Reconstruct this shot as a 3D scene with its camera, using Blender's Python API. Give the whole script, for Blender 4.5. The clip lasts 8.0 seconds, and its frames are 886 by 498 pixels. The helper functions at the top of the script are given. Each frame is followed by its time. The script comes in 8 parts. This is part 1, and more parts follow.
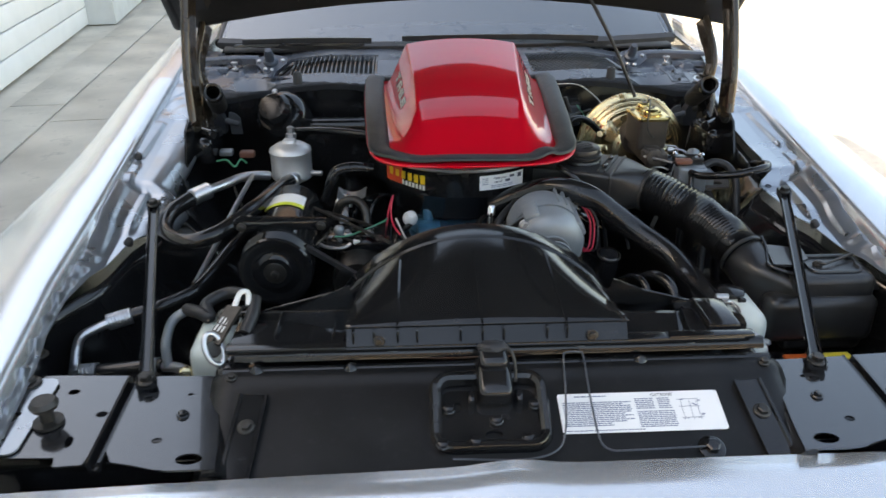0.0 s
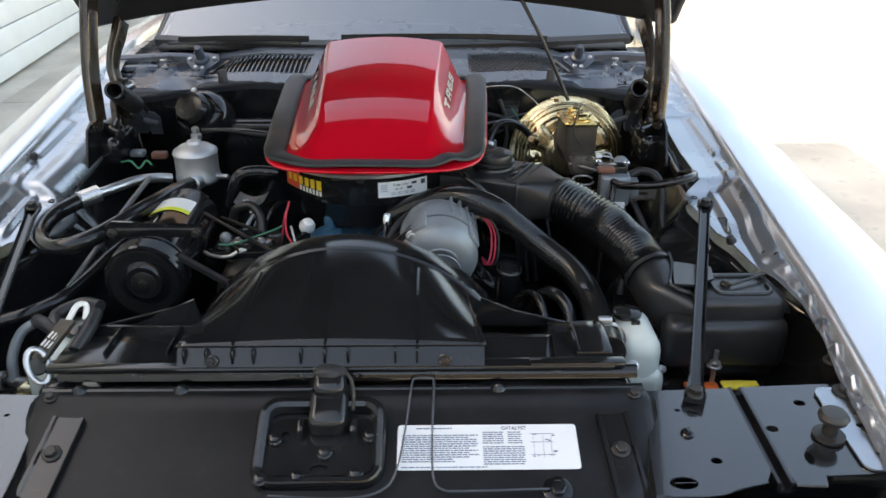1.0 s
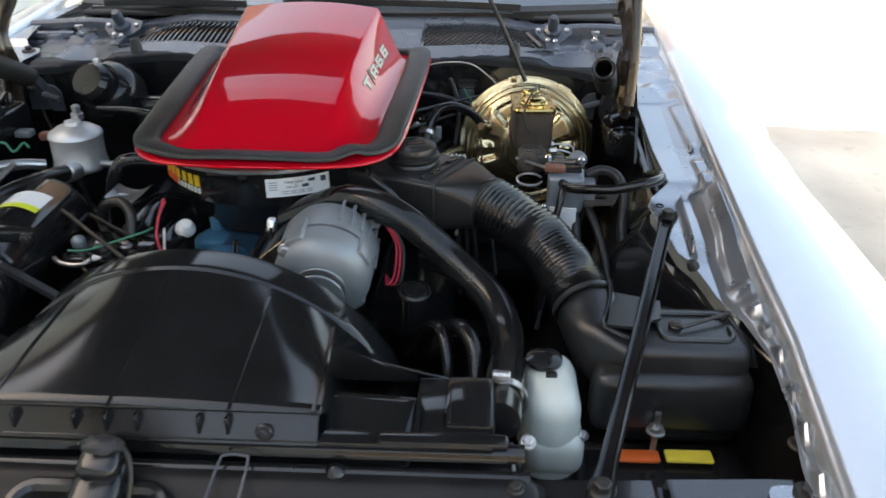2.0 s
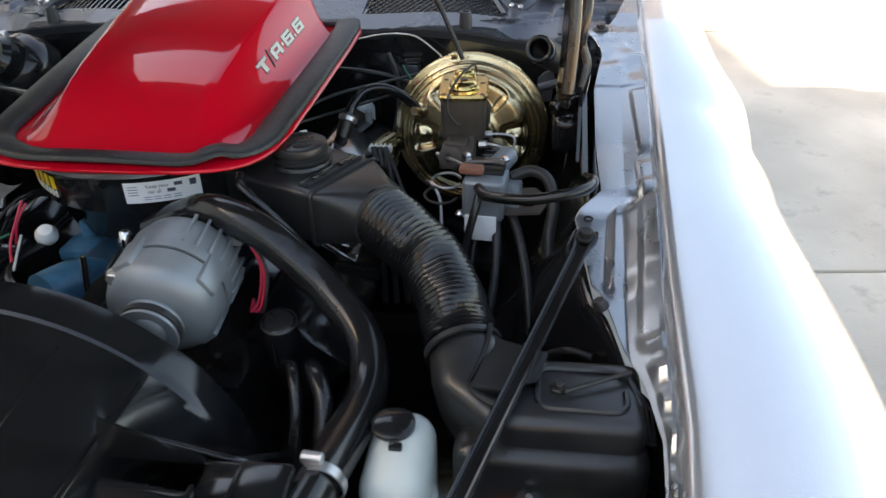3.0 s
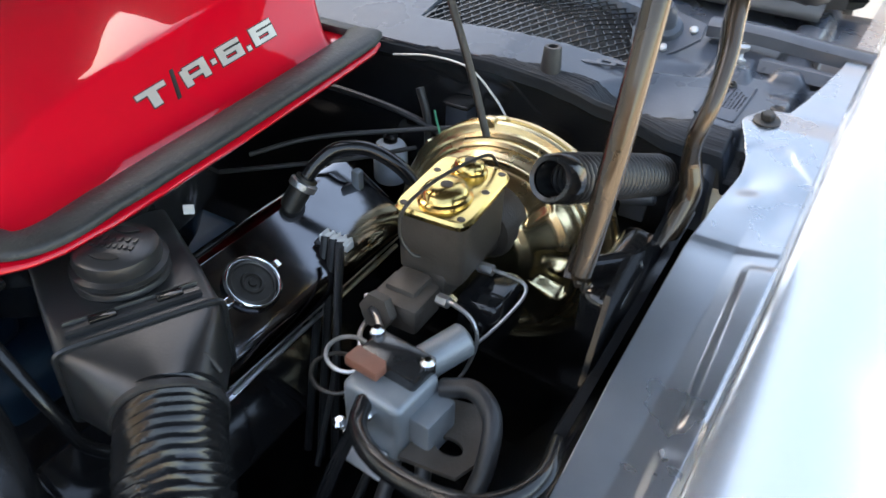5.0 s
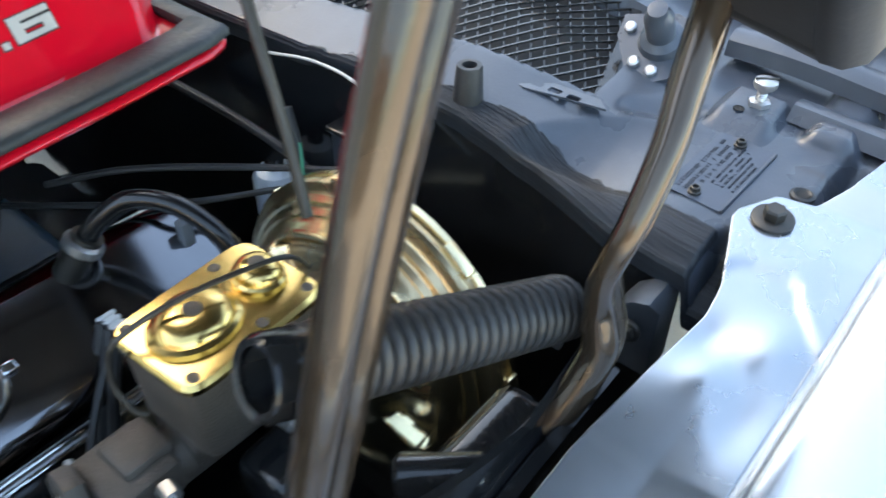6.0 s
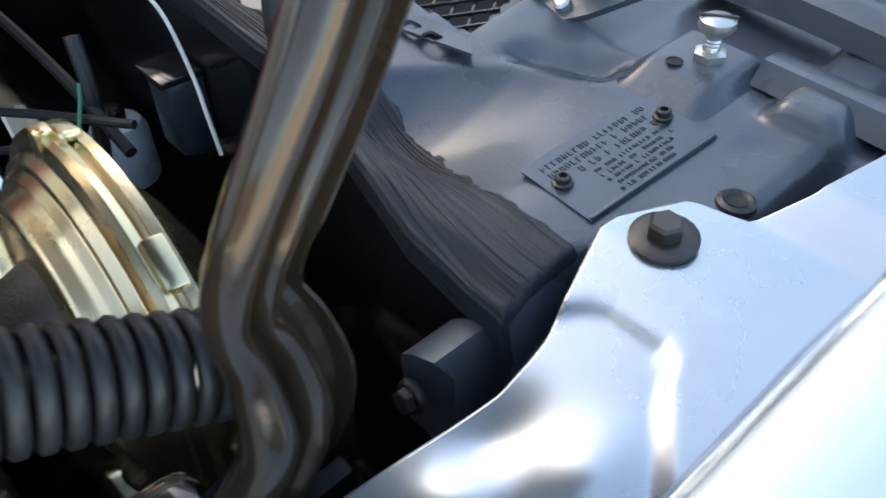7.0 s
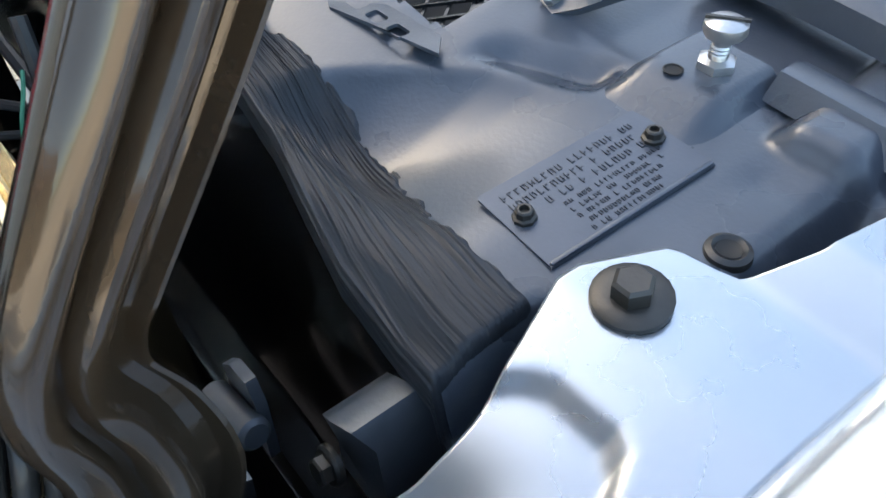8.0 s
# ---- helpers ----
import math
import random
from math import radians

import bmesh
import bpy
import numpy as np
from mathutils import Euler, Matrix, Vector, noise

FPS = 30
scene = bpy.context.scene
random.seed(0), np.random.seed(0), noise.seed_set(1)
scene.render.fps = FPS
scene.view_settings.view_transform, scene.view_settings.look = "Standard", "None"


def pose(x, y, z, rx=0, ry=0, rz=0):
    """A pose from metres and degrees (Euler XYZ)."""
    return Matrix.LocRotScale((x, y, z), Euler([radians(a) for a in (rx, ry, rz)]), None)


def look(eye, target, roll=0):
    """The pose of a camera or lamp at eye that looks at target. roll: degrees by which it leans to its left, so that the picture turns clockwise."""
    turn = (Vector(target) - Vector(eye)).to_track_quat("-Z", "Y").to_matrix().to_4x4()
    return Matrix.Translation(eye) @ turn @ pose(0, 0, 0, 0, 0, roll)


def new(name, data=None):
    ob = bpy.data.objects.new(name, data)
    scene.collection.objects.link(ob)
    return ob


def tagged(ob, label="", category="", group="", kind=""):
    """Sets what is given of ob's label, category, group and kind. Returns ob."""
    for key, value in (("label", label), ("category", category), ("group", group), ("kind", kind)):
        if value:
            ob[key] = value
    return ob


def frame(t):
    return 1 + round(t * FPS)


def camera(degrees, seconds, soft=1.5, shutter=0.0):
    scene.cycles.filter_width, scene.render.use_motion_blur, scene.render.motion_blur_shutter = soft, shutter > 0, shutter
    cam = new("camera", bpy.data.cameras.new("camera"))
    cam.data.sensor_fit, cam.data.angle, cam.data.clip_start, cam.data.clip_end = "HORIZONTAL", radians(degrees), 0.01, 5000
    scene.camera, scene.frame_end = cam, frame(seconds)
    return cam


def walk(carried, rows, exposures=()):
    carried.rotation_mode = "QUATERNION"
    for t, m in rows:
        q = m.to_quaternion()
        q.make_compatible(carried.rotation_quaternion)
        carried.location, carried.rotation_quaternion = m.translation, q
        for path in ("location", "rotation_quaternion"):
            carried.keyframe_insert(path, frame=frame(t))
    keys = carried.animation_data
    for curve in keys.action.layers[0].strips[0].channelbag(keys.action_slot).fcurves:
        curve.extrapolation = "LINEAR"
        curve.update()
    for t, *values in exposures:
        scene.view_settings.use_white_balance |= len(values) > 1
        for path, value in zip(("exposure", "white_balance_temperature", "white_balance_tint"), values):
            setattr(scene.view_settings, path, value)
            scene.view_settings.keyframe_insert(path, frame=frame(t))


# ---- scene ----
cam = camera(60.2, 8.0, shutter=0.3)
EXPOSURES = [(0, 2.26, 8900, 10), (2.0, 2.37, 9050, 10), (3.5, 2.17, 8700, 12), (5.5, 2.94, 8000, 7), (6.0, 2.96, 7550, 4), (6.5, 2.74, 7550, 6), (7.0, 2.37, 7300, 5), (7.5, 2.35, 7250, 4), (8, 2.5, 7300, 5)]
PATH = [
    (0, (-0.104, 0.001, 1.443), (-0.029, 1.802, 0.574), -0.3),
    (0.5, (0.012, 0.054, 1.430), (0.087, 1.855, 0.563), -0.3),
    (1, (0.142, 0.086, 1.419), (0.158, 1.889, 0.554), -0.1),
    (1.5, (0.252, 0.177, 1.388), (0.191, 1.971, 0.507), 0.0),
    (2, (0.354, 0.358, 1.359), (0.279, 2.130, 0.435), 0.2),
    (2.2, (0.389, 0.413, 1.356), (0.315, 2.172, 0.408), 0.1),
    (3.3, (0.629, 0.672, 1.358), (0.327, 2.338, 0.292), -1.3),
    (3.5, (0.644, 0.749, 1.346), (0.300, 2.397, 0.266), -0.9),
    (4, (0.676, 0.917, 1.360), (0.228, 2.514, 0.242), -0.3),
    (4.2, (0.704, 0.977, 1.361), (0.208, 2.552, 0.232), -0.1),
    (5.3, (0.764, 1.319, 1.329), (-0.096, 2.635, 0.092), 2.3),
    (5.5, (0.761, 1.401, 1.328), (-0.126, 2.662, 0.053), 2.2),
    (5.7, (0.760, 1.480, 1.316), (-0.143, 2.695, 0.008), 2.1),
    (6, (0.770, 1.593, 1.284), (-0.152, 2.775, -0.039), 1.8),
    (6.2, (0.775, 1.662, 1.279), (-0.133, 2.777, -0.111), 1.0),
    (6.5, (0.805, 1.740, 1.221), (-0.205, 2.818, -0.127), 0.3),
    (7, (0.807, 1.836, 1.169), (-0.279, 2.811, -0.199), -0.6),
    (7.5, (0.800, 1.899, 1.147), (-0.316, 2.769, -0.266), -1.7),
    (8, (0.790, 1.906, 1.156), (-0.317, 2.755, -0.277), -1.6),
]
walk(cam, [(t, look(eye, target, roll)) for t, eye, target, roll in PATH], EXPOSURES)

# ---- world, sun, exposure ----
SUN_EL, SUN_AZ = 36.2, -92.0  # degrees up; azimuth from +y, clockwise positive
world = bpy.data.worlds.new("world")
scene.world = world
world.use_nodes = True
wn = world.node_tree.nodes
sky = wn.new("ShaderNodeTexSky")
sky.sky_type = "NISHITA"
sky.sun_disc = False
sky.sun_elevation, sky.sun_rotation = radians(SUN_EL), radians(SUN_AZ)
sky.dust_density = 2.0
wn["Background"].inputs["Strength"].default_value = 0.15
world.node_tree.links.new(sky.outputs[0], wn["Background"].inputs["Color"])
sun_data = bpy.data.lights.new("sun", "SUN")
sun_data.energy, sun_data.angle, sun_data.color = 4.2, radians(0.55), (1.0, 0.95, 0.87)
sun = new("sun", sun_data)
_el, _az = radians(SUN_EL), radians(SUN_AZ)
sun.matrix_world = look((0, 0, 0), (-math.sin(_az) * math.cos(_el), -math.cos(_az) * math.cos(_el), -math.sin(_el)))

# ---- building tools ----
from mathutils import geometry

OFFSET = {}


def thing(name, base, label, category, group="", kind=""):
    ob = new(name)
    ob.empty_display_size = 0.02
    ob.location = base
    OFFSET[ob] = Vector(base)
    return tagged(ob, label, category, group, kind)


def finish(name, bm, material, angle=38):
    me = bpy.data.meshes.new(name)
    bm.normal_update()
    bm.to_mesh(me)
    bm.free()
    me.polygons.foreach_set("use_smooth", [True] * len(me.polygons))
    me.set_sharp_from_angle(angle=radians(angle))
    me.materials.append(material)
    return me


def part(name, bm, material, parent=None, label="", angle=38):
    """One mesh object, its vertices in world metres, under a thing or a part."""
    ob = new(name, finish(name, bm, material, angle))
    if parent is not None:
        ob.parent = parent
        ob.location = -OFFSET[parent]
    OFFSET[ob] = Vector((0, 0, 0))
    return tagged(ob, label)


def setting(name, bm, material, label, category, angle=38, thick=0.0, offset=-1.0, kind="structure"):
    ob = part(name, bm, material, None, label, angle)
    if thick:
        mod = ob.modifiers.new("thickness", "SOLIDIFY")
        mod.thickness, mod.offset = thick, offset
    return tagged(ob, category=category, kind=kind)


def piece(name, mesh, parent, m):
    ob = new(name, mesh)
    ob.parent = parent
    ob.matrix_basis = Matrix.Translation(-OFFSET[parent]) @ m
    OFFSET[ob] = Vector(m.translation)
    return ob


def frame_of(origin, axis, hint=(0, 0, 1)):
    """A matrix whose z runs along axis."""
    z = Vector(axis).normalized()
    h = Vector(hint)
    if abs(z.dot(h.normalized())) > 0.97:
        h = Vector((0, 1, 0))
    x = h.cross(z).normalized()
    y = z.cross(x)
    m = Matrix((x, y, z)).transposed().to_4x4()
    m.translation = Vector(origin)
    return m


def box(bm, c, s, m=None, bevel=0.0, seg=2):
    mat = (m or Matrix.Identity(4)) @ Matrix.Translation(c) @ Matrix.Diagonal((*s, 1))
    made = bmesh.ops.create_cube(bm, size=1.0, matrix=mat)["verts"]
    if bevel:
        edges = list({e for v in made for e in v.link_edges})
        bmesh.ops.bevel(bm, geom=edges, offset=bevel, segments=seg, profile=0.5, affect="EDGES")
    return bm


def lathe(bm, profile, m, n=32, close=True):
    """Revolves (radius, height) pairs round the z axis of m."""
    rings = []
    for r, h in profile:
        if r < 1e-6:
            rings.append([bm.verts.new(m @ Vector((0, 0, h)))])
        else:
            rings.append([bm.verts.new(m @ Vector((r * math.cos(2 * math.pi * k / n), r * math.sin(2 * math.pi * k / n), h))) for k in range(n)])
    for a, b in zip(rings, rings[1:]):
        for k in range(n):
            j = (k + 1) % n
            if len(a) == 1 and len(b) == 1:
                continue
            if len(a) == 1:
                bm.faces.new((a[0], b[j], b[k]))
            elif len(b) == 1:
                bm.faces.new((a[k], a[j], b[0]))
            else:
                bm.faces.new((a[k], a[j], b[j], b[k]))
    if close:
        if len(rings[0]) > 1:
            bm.faces.new(list(reversed(rings[0])))
        if len(rings[-1]) > 1:
            bm.faces.new(rings[-1])
    return bm


def cyl(bm, a, b, r, r2=None, n=16, chamfer=0.0):
    a, b = Vector(a), Vector(b)
    h = (b - a).length
    r2 = r if r2 is None else r2
    c = chamfer
    prof = [(r - c, 0), (r, c), (r2, h - c), (r2 - c, h)] if c else [(r, 0), (r2, h)]
    return lathe(bm, prof, frame_of(a, b - a), n)


def smooth_path(pts, per=8):
    """A Catmull-Rom curve through the points."""
    p = [Vector(q) for q in pts]
    p = [2 * p[0] - p[1]] + p + [2 * p[-1] - p[-2]]
    out = []
    for i in range(1, len(p) - 2):
        for k in range(per):
            t = k / per
            out.append(0.5 * (2 * p[i] + (p[i + 1] - p[i - 1]) * t + (2 * p[i - 1] - 5 * p[i] + 4 * p[i + 1] - p[i + 2]) * t * t
                              + (3 * p[i] - p[i - 1] - 3 * p[i + 1] + p[i + 2]) * t ** 3))
    out.append(p[-2])
    return out


def sweep(bm, path, section, up=None, scale=None, cap=True):
    """Carries a closed section of (across, up) pairs along a path."""
    path = [Vector(q) for q in path]
    rings, side = [], None
    for i, q in enumerate(path):
        t = (path[min(i + 1, len(path) - 1)] - path[max(i - 1, 0)]).normalized()
        if up is not None:
            side = t.cross(Vector(up)).normalized()
        elif side is None:
            side = t.cross(Vector((0, 0, 1)) if abs(t.z) < 0.95 else Vector((0, 1, 0))).normalized()
        else:
            side = (side - t * side.dot(t)).normalized()
        over = side.cross(t)
        f = scale(i / (len(path) - 1)) if scale else 1.0
        rings.append([bm.verts.new(q + side * (a * f) + over * (b * f)) for a, b in section])
    n = len(section)
    for a, b in zip(rings, rings[1:]):
        for k in range(n):
            j = (k + 1) % n
            bm.faces.new((a[k], b[k], b[j], a[j]))
    if cap:
        bm.faces.new(rings[0])
        bm.faces.new(list(reversed(rings[-1])))
    return bm


def ring_section(r, n=12, r2=None):
    return [(r * math.cos(2 * math.pi * k / n), (r2 or r) * math.sin(2 * math.pi * k / n)) for k in range(n)]


def tube(bm, pts, r, n=12, per=8, scale=None):
    return sweep(bm, smooth_path(pts, per), ring_section(r, n), None, scale)


def sheet(bm, fn, us, vs):
    """A grid of the points fn(u, v)."""
    grid = [[bm.verts.new(fn(u, v)) for v in vs] for u in us]
    for a, b in zip(grid, grid[1:]):
        for k in range(len(vs) - 1):
            bm.faces.new((a[k], b[k], b[k + 1], a[k + 1]))
    return bm


def plate(bm, outline, holes, thick, m=None, bump=None):
    """A flat plate with holes; its top lies in the xy plane of m, and bump(x, y) lifts it."""
    m = m or Matrix.Identity(4)
    loops = [outline] + list(holes)
    lift = bump or (lambda x, y: 0.0)
    flat = [[Vector((x, y, 0)) for x, y in loop] for loop in loops]
    tris = geometry.tessellate_polygon(flat)
    pts = [p for loop in flat for p in loop]
    top = [bm.verts.new(m @ Vector((p.x, p.y, lift(p.x, p.y)))) for p in pts]
    low = [bm.verts.new(m @ Vector((p.x, p.y, lift(p.x, p.y) - thick))) for p in pts]
    for a, b, c in tris:
        if len({a, b, c}) == 3:
            try:
                bm.faces.new((top[a], top[b], top[c]))
                bm.faces.new((low[c], low[b], low[a]))
            except ValueError:
                pass
    at = 0
    for loop in loops:
        n = len(loop)
        for k in range(n):
            a, b = at + k, at + (k + 1) % n
            bm.faces.new((top[a], low[a], low[b], top[b]))
        at += n
    bmesh.ops.recalc_face_normals(bm, faces=bm.faces)
    return bm


def oval(cx, cy, rx, ry=None, n=16, turn=0.0):
    ry = ry or rx
    c, s = math.cos(radians(turn)), math.sin(radians(turn))
    out = []
    for k in range(n):
        a, b = rx * math.cos(2 * math.pi * k / n), ry * math.sin(2 * math.pi * k / n)
        out.append((cx + a * c - b * s, cy + a * s + b * c))
    return out


def rounded(x0, y0, x1, y1, r, n=5):
    out = []
    for cx, cy, a0 in ((x1 - r, y1 - r, 0), (x0 + r, y1 - r, 90), (x0 + r, y0 + r, 180), (x1 - r, y0 + r, 270)):
        for k in range(n + 1):
            a = radians(a0 + 90 * k / n)
            out.append((cx + r * math.cos(a), cy + r * math.sin(a)))
    return out


def ramp(x, pts):
    """Straight lines between (x, y) pairs, held at the ends."""
    return float(np.interp(x, [p[0] for p in pts], [p[1] for p in pts]))


def ease(t):
    t = min(1.0, max(0.0, t))
    return t * t * (3 - 2 * t)


def span(a, b, n):
    return [a + (b - a) * k / (n - 1) for k in range(n)]


def bolt_bm(bm, at, normal, r=0.008, h=0.007, washer=0.0):
    m = frame_of(at, normal)
    w = washer or r * 1.45
    lathe(bm, [(w, -0.001), (w, 0.0012), (w * 0.86, 0.0024), (r * 0.9, 0.0026)], m, 20)
    hexa = [(r * math.cos(math.pi * k / 3), r * math.sin(math.pi * k / 3)) for k in range(6)]
    low = [bm.verts.new(m @ Vector((x, y, 0.002))) for x, y in hexa]
    mid = [bm.verts.new(m @ Vector((x, y, h * 0.85 + 0.002))) for x, y in hexa]
    top = [bm.verts.new(m @ Vector((x * 0.8, y * 0.8, h + 0.002))) for x, y in hexa]
    for a, b in ((low, mid), (mid, top)):
        for k in range(6):
            bm.faces.new((a[k], a[(k + 1) % 6], b[(k + 1) % 6], b[k]))
    bm.faces.new(top)
    return bm


def bolt(at, normal, parent, material, r=0.008, h=0.007, washer=0.0, label=""):
    return part("bolt", bolt_bm(bmesh.new(), at, normal, r, h, washer), material, parent, label, 30)


def lettering(name, text, size, m, material, parent, depth=0.0006, label=""):
    """Raised letters of the built-in font, their middle at m, along its x."""
    cu = bpy.data.curves.new(name, "FONT")
    cu.body, cu.size, cu.extrude, cu.align_x, cu.align_y = text, size, depth, "CENTER", "CENTER"
    tmp = new(name + "_outline", cu)
    me = bpy.data.meshes.new_from_object(tmp)
    bpy.data.objects.remove(tmp)
    me.name = name
    me.transform(m)
    me.materials.clear()
    me.materials.append(material)
    ob = new(name, me)
    ob.parent = parent
    ob.location = -OFFSET[parent]
    OFFSET[ob] = Vector((0, 0, 0))
    return tagged(ob, label)

# ---- materials ----
def mat(name, color, rough, metal=0.0, coat=0.0, var=0.12, scale=30.0, bump=0.03, fine=350.0, rvar=0.12, tint=None, grime=0.0, stretch=None, spec=0.5, trans=0.0):
    """A surface with broad and fine variation of colour, gloss and relief, in metres."""
    m = bpy.data.materials.new(name)
    m.use_nodes = True
    nt = m.node_tree
    nd, ln = nt.nodes, nt.links
    p = nd["Principled BSDF"]
    co = nd.new("ShaderNodeTexCoord")
    src = co.outputs["Object"]
    if stretch:
        mp = nd.new("ShaderNodeMapping")
        mp.inputs["Scale"].default_value = stretch
        ln.new(src, mp.inputs["Vector"])
        src = mp.outputs[0]
    broad = nd.new("ShaderNodeTexNoise")
    broad.inputs["Scale"].default_value, broad.inputs["Detail"].default_value = scale, 5.0
    grain = nd.new("ShaderNodeTexNoise")
    grain.inputs["Scale"].default_value, grain.inputs["Detail"].default_value = fine, 3.0
    for t in (broad, grain):
        ln.new(src, t.inputs["Vector"])
    rp = nd.new("ShaderNodeValToRGB")
    c = Vector(color)
    dark, light = c * (1 - var), (Vector(tint) if tint else c * (1 + var))
    rp.color_ramp.elements[0].position, rp.color_ramp.elements[1].position = 0.32, 0.7
    rp.color_ramp.elements[0].color, rp.color_ramp.elements[1].color = (*dark, 1), (*light, 1)
    ln.new(broad.outputs["Fac"], rp.inputs[0])
    out = rp.outputs[0]
    if grime:
        g = nd.new("ShaderNodeValToRGB")
        g.color_ramp.elements[0].position, g.color_ramp.elements[1].position = 0.56, 0.72
        dust = nd.new("ShaderNodeTexNoise")
        dust.inputs["Scale"].default_value, dust.inputs["Detail"].default_value, dust.inputs["Roughness"].default_value = scale * 4, 8.0, 0.7
        ln.new(src, dust.inputs["Vector"])
        ln.new(dust.outputs["Fac"], g.inputs[0])
        mul = nd.new("ShaderNodeMath")
        mul.operation = "MULTIPLY"
        mul.inputs[1].default_value = grime
        ln.new(g.outputs[0], mul.inputs[0])
        mx = nd.new("ShaderNodeMix")
        mx.data_type = "RGBA"
        ln.new(mul.outputs[0], mx.inputs["Factor"])
        ln.new(out, mx.inputs["A"])
        mx.inputs["B"].default_value = (0.2, 0.19, 0.17, 1)
        out = mx.outputs["Result"]
    ln.new(out, p.inputs["Base Color"])
    mr = nd.new("ShaderNodeMapRange")
    mr.inputs["To Min"].default_value, mr.inputs["To Max"].default_value = max(0.02, rough - rvar), min(1.0, rough + rvar)
    ln.new(broad.outputs["Fac"], mr.inputs["Value"])
    ln.new(mr.outputs[0], p.inputs["Roughness"])
    p.inputs["Metallic"].default_value = metal
    p.inputs["Specular IOR Level"].default_value = spec
    p.inputs["Coat Weight"].default_value, p.inputs["Coat Roughness"].default_value = coat, 0.04
    p.inputs["Transmission Weight"].default_value = trans
    if bump:
        bp = nd.new("ShaderNodeBump")
        bp.inputs["Strength"].default_value, bp.inputs["Distance"].default_value = bump, 0.002
        ln.new(grain.outputs["Fac"], bp.inputs["Height"])
        ln.new(bp.outputs[0], p.inputs["Normal"])
    return m


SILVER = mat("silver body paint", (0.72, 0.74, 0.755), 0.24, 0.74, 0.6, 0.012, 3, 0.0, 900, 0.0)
# Same silver as the body, its colour darkened for shade on the flange.
SILVER_SHADED = mat("silver paint darkened for the shaded flange", (0.42, 0.45, 0.48), 0.29, 0.85, 0.2, 0.07, 14, 0.015, 260, 0.10)
RED = mat("red body paint", (0.58, 0.003, 0.016), 0.30, 0.0, 1.0, 0.03, 8, 0.004, 900, 0.04, spec=0.05)
BLACK = mat("black semi-gloss paint", (0.012, 0.0122, 0.0129), 0.11, 0.0, 0.0, 0.3, 16, 0.012, 300, 0.05, grime=0.025, spec=0.55)
SATIN = mat("black satin plastic", (0.014, 0.0145, 0.0152), 0.14, 0.0, 0.0, 0.25, 20, 0.02, 420, 0.07, grime=0.04, spec=0.5)
SHROUD = mat("black moulded shroud plastic", (0.010, 0.0103, 0.011), 0.12, 0.0, 0.0, 0.25, 20, 0.015, 420, 0.06, grime=0.03, spec=0.5)
DUCT = mat("soft black duct plastic", (0.018, 0.0185, 0.0195), 0.33, 0.0, 0.0, 0.25, 20, 0.06, 420, 0.08, grime=0.05, spec=0.62)
PLATE = mat("glossy black plate paint", (0.012, 0.0125, 0.014), 0.16, 0.0, 1.0, 0.25, 18, 0.015, 300, 0.06, grime=0.03, spec=0.7)
DULL = mat("dull black panel paint", (0.0085, 0.0088, 0.0094), 0.42, 0.0, 0.0, 0.3, 14, 0.03, 300, 0.08, grime=0.03, spec=0.28)
COWL = mat("weathered grey-black cowl paint", (0.046, 0.056, 0.073), 0.29, 0.0, 0.12, 0.25, 12, 0.08, 420, 0.1, grime=0.06)
# Near-black colour that stands in for shade inside openings and hollows.
SHADE_BLACK = mat("near-black for shaded openings", (0.006, 0.006, 0.006), 0.7, bump=0.0)
# Black coating; its bronze tint paints in warm reflections of the surroundings.
ARMPAINT = mat("glossy black hinge coating tinted for warm reflections", (0.055, 0.040, 0.028), 0.15, 0.50, 0.35, 0.25, 14, 0.05, 260, 0.07, grime=0.06)
RUBBER = mat("black rubber", (0.024, 0.024, 0.025), 0.40, 0.0, 0.0, 0.3, 25, 0.12, 300, 0.1, grime=0.06, spec=0.4)
SEAL = mat("worn grey-black foam seal", (0.017, 0.019, 0.019), 0.45, 0.0, 0.0, 0.3, 22, 0.25, 240, 0.1, grime=0.25)
HOSE = mat("glossy black hose", (0.011, 0.011, 0.0115), 0.17, 0.0, 0.0, 0.3, 30, 0.04, 500, 0.07, grime=0.03, spec=0.5)
GOLD = mat("yellow zinc plating", (0.77, 0.68, 0.42), 0.26, 1.0, 0.0, 0.10, 14, 0.03, 300, 0.07, tint=(0.74, 0.56, 0.33))
AMBERZINC = mat("amber zinc plating", (0.70, 0.50, 0.19), 0.22, 1.0, 0.0, 0.10, 24, 0.03, 300, 0.08, tint=(0.72, 0.52, 0.19))
HOODBLACK = mat("matt black hood underside", (0.016, 0.016, 0.017), 0.5, 0.0, 0.0, 0.3, 16, 0.05, 300, 0.1, grime=0.05, spec=0.3)
GREYMETAL = mat("dull blue-grey bracket paint", (0.078, 0.087, 0.101), 0.42, 0.3, 0.0, 0.15, 40, 0.08, 300)
IRON = mat("brown-grey cast iron", (0.088, 0.074, 0.063), 0.48, 0.3, 0.0, 0.2, 40, 0.35, 500, 0.1)
ALU = mat("grey cast aluminium", (0.235, 0.26, 0.28), 0.42, 0.4, 0.0, 0.10, 30, 0.16, 600, 0.1)
SPUN = mat("brushed bright aluminium", (0.60, 0.61, 0.63), 0.32, 0.95, 0.0, 0.06, 30, 0.03, 500, 0.06)
STEEL = mat("dull zinc-plated steel", (0.50, 0.50, 0.50), 0.35, 0.9, 0.0, 0.15, 60, 0.06, 500, 0.1)
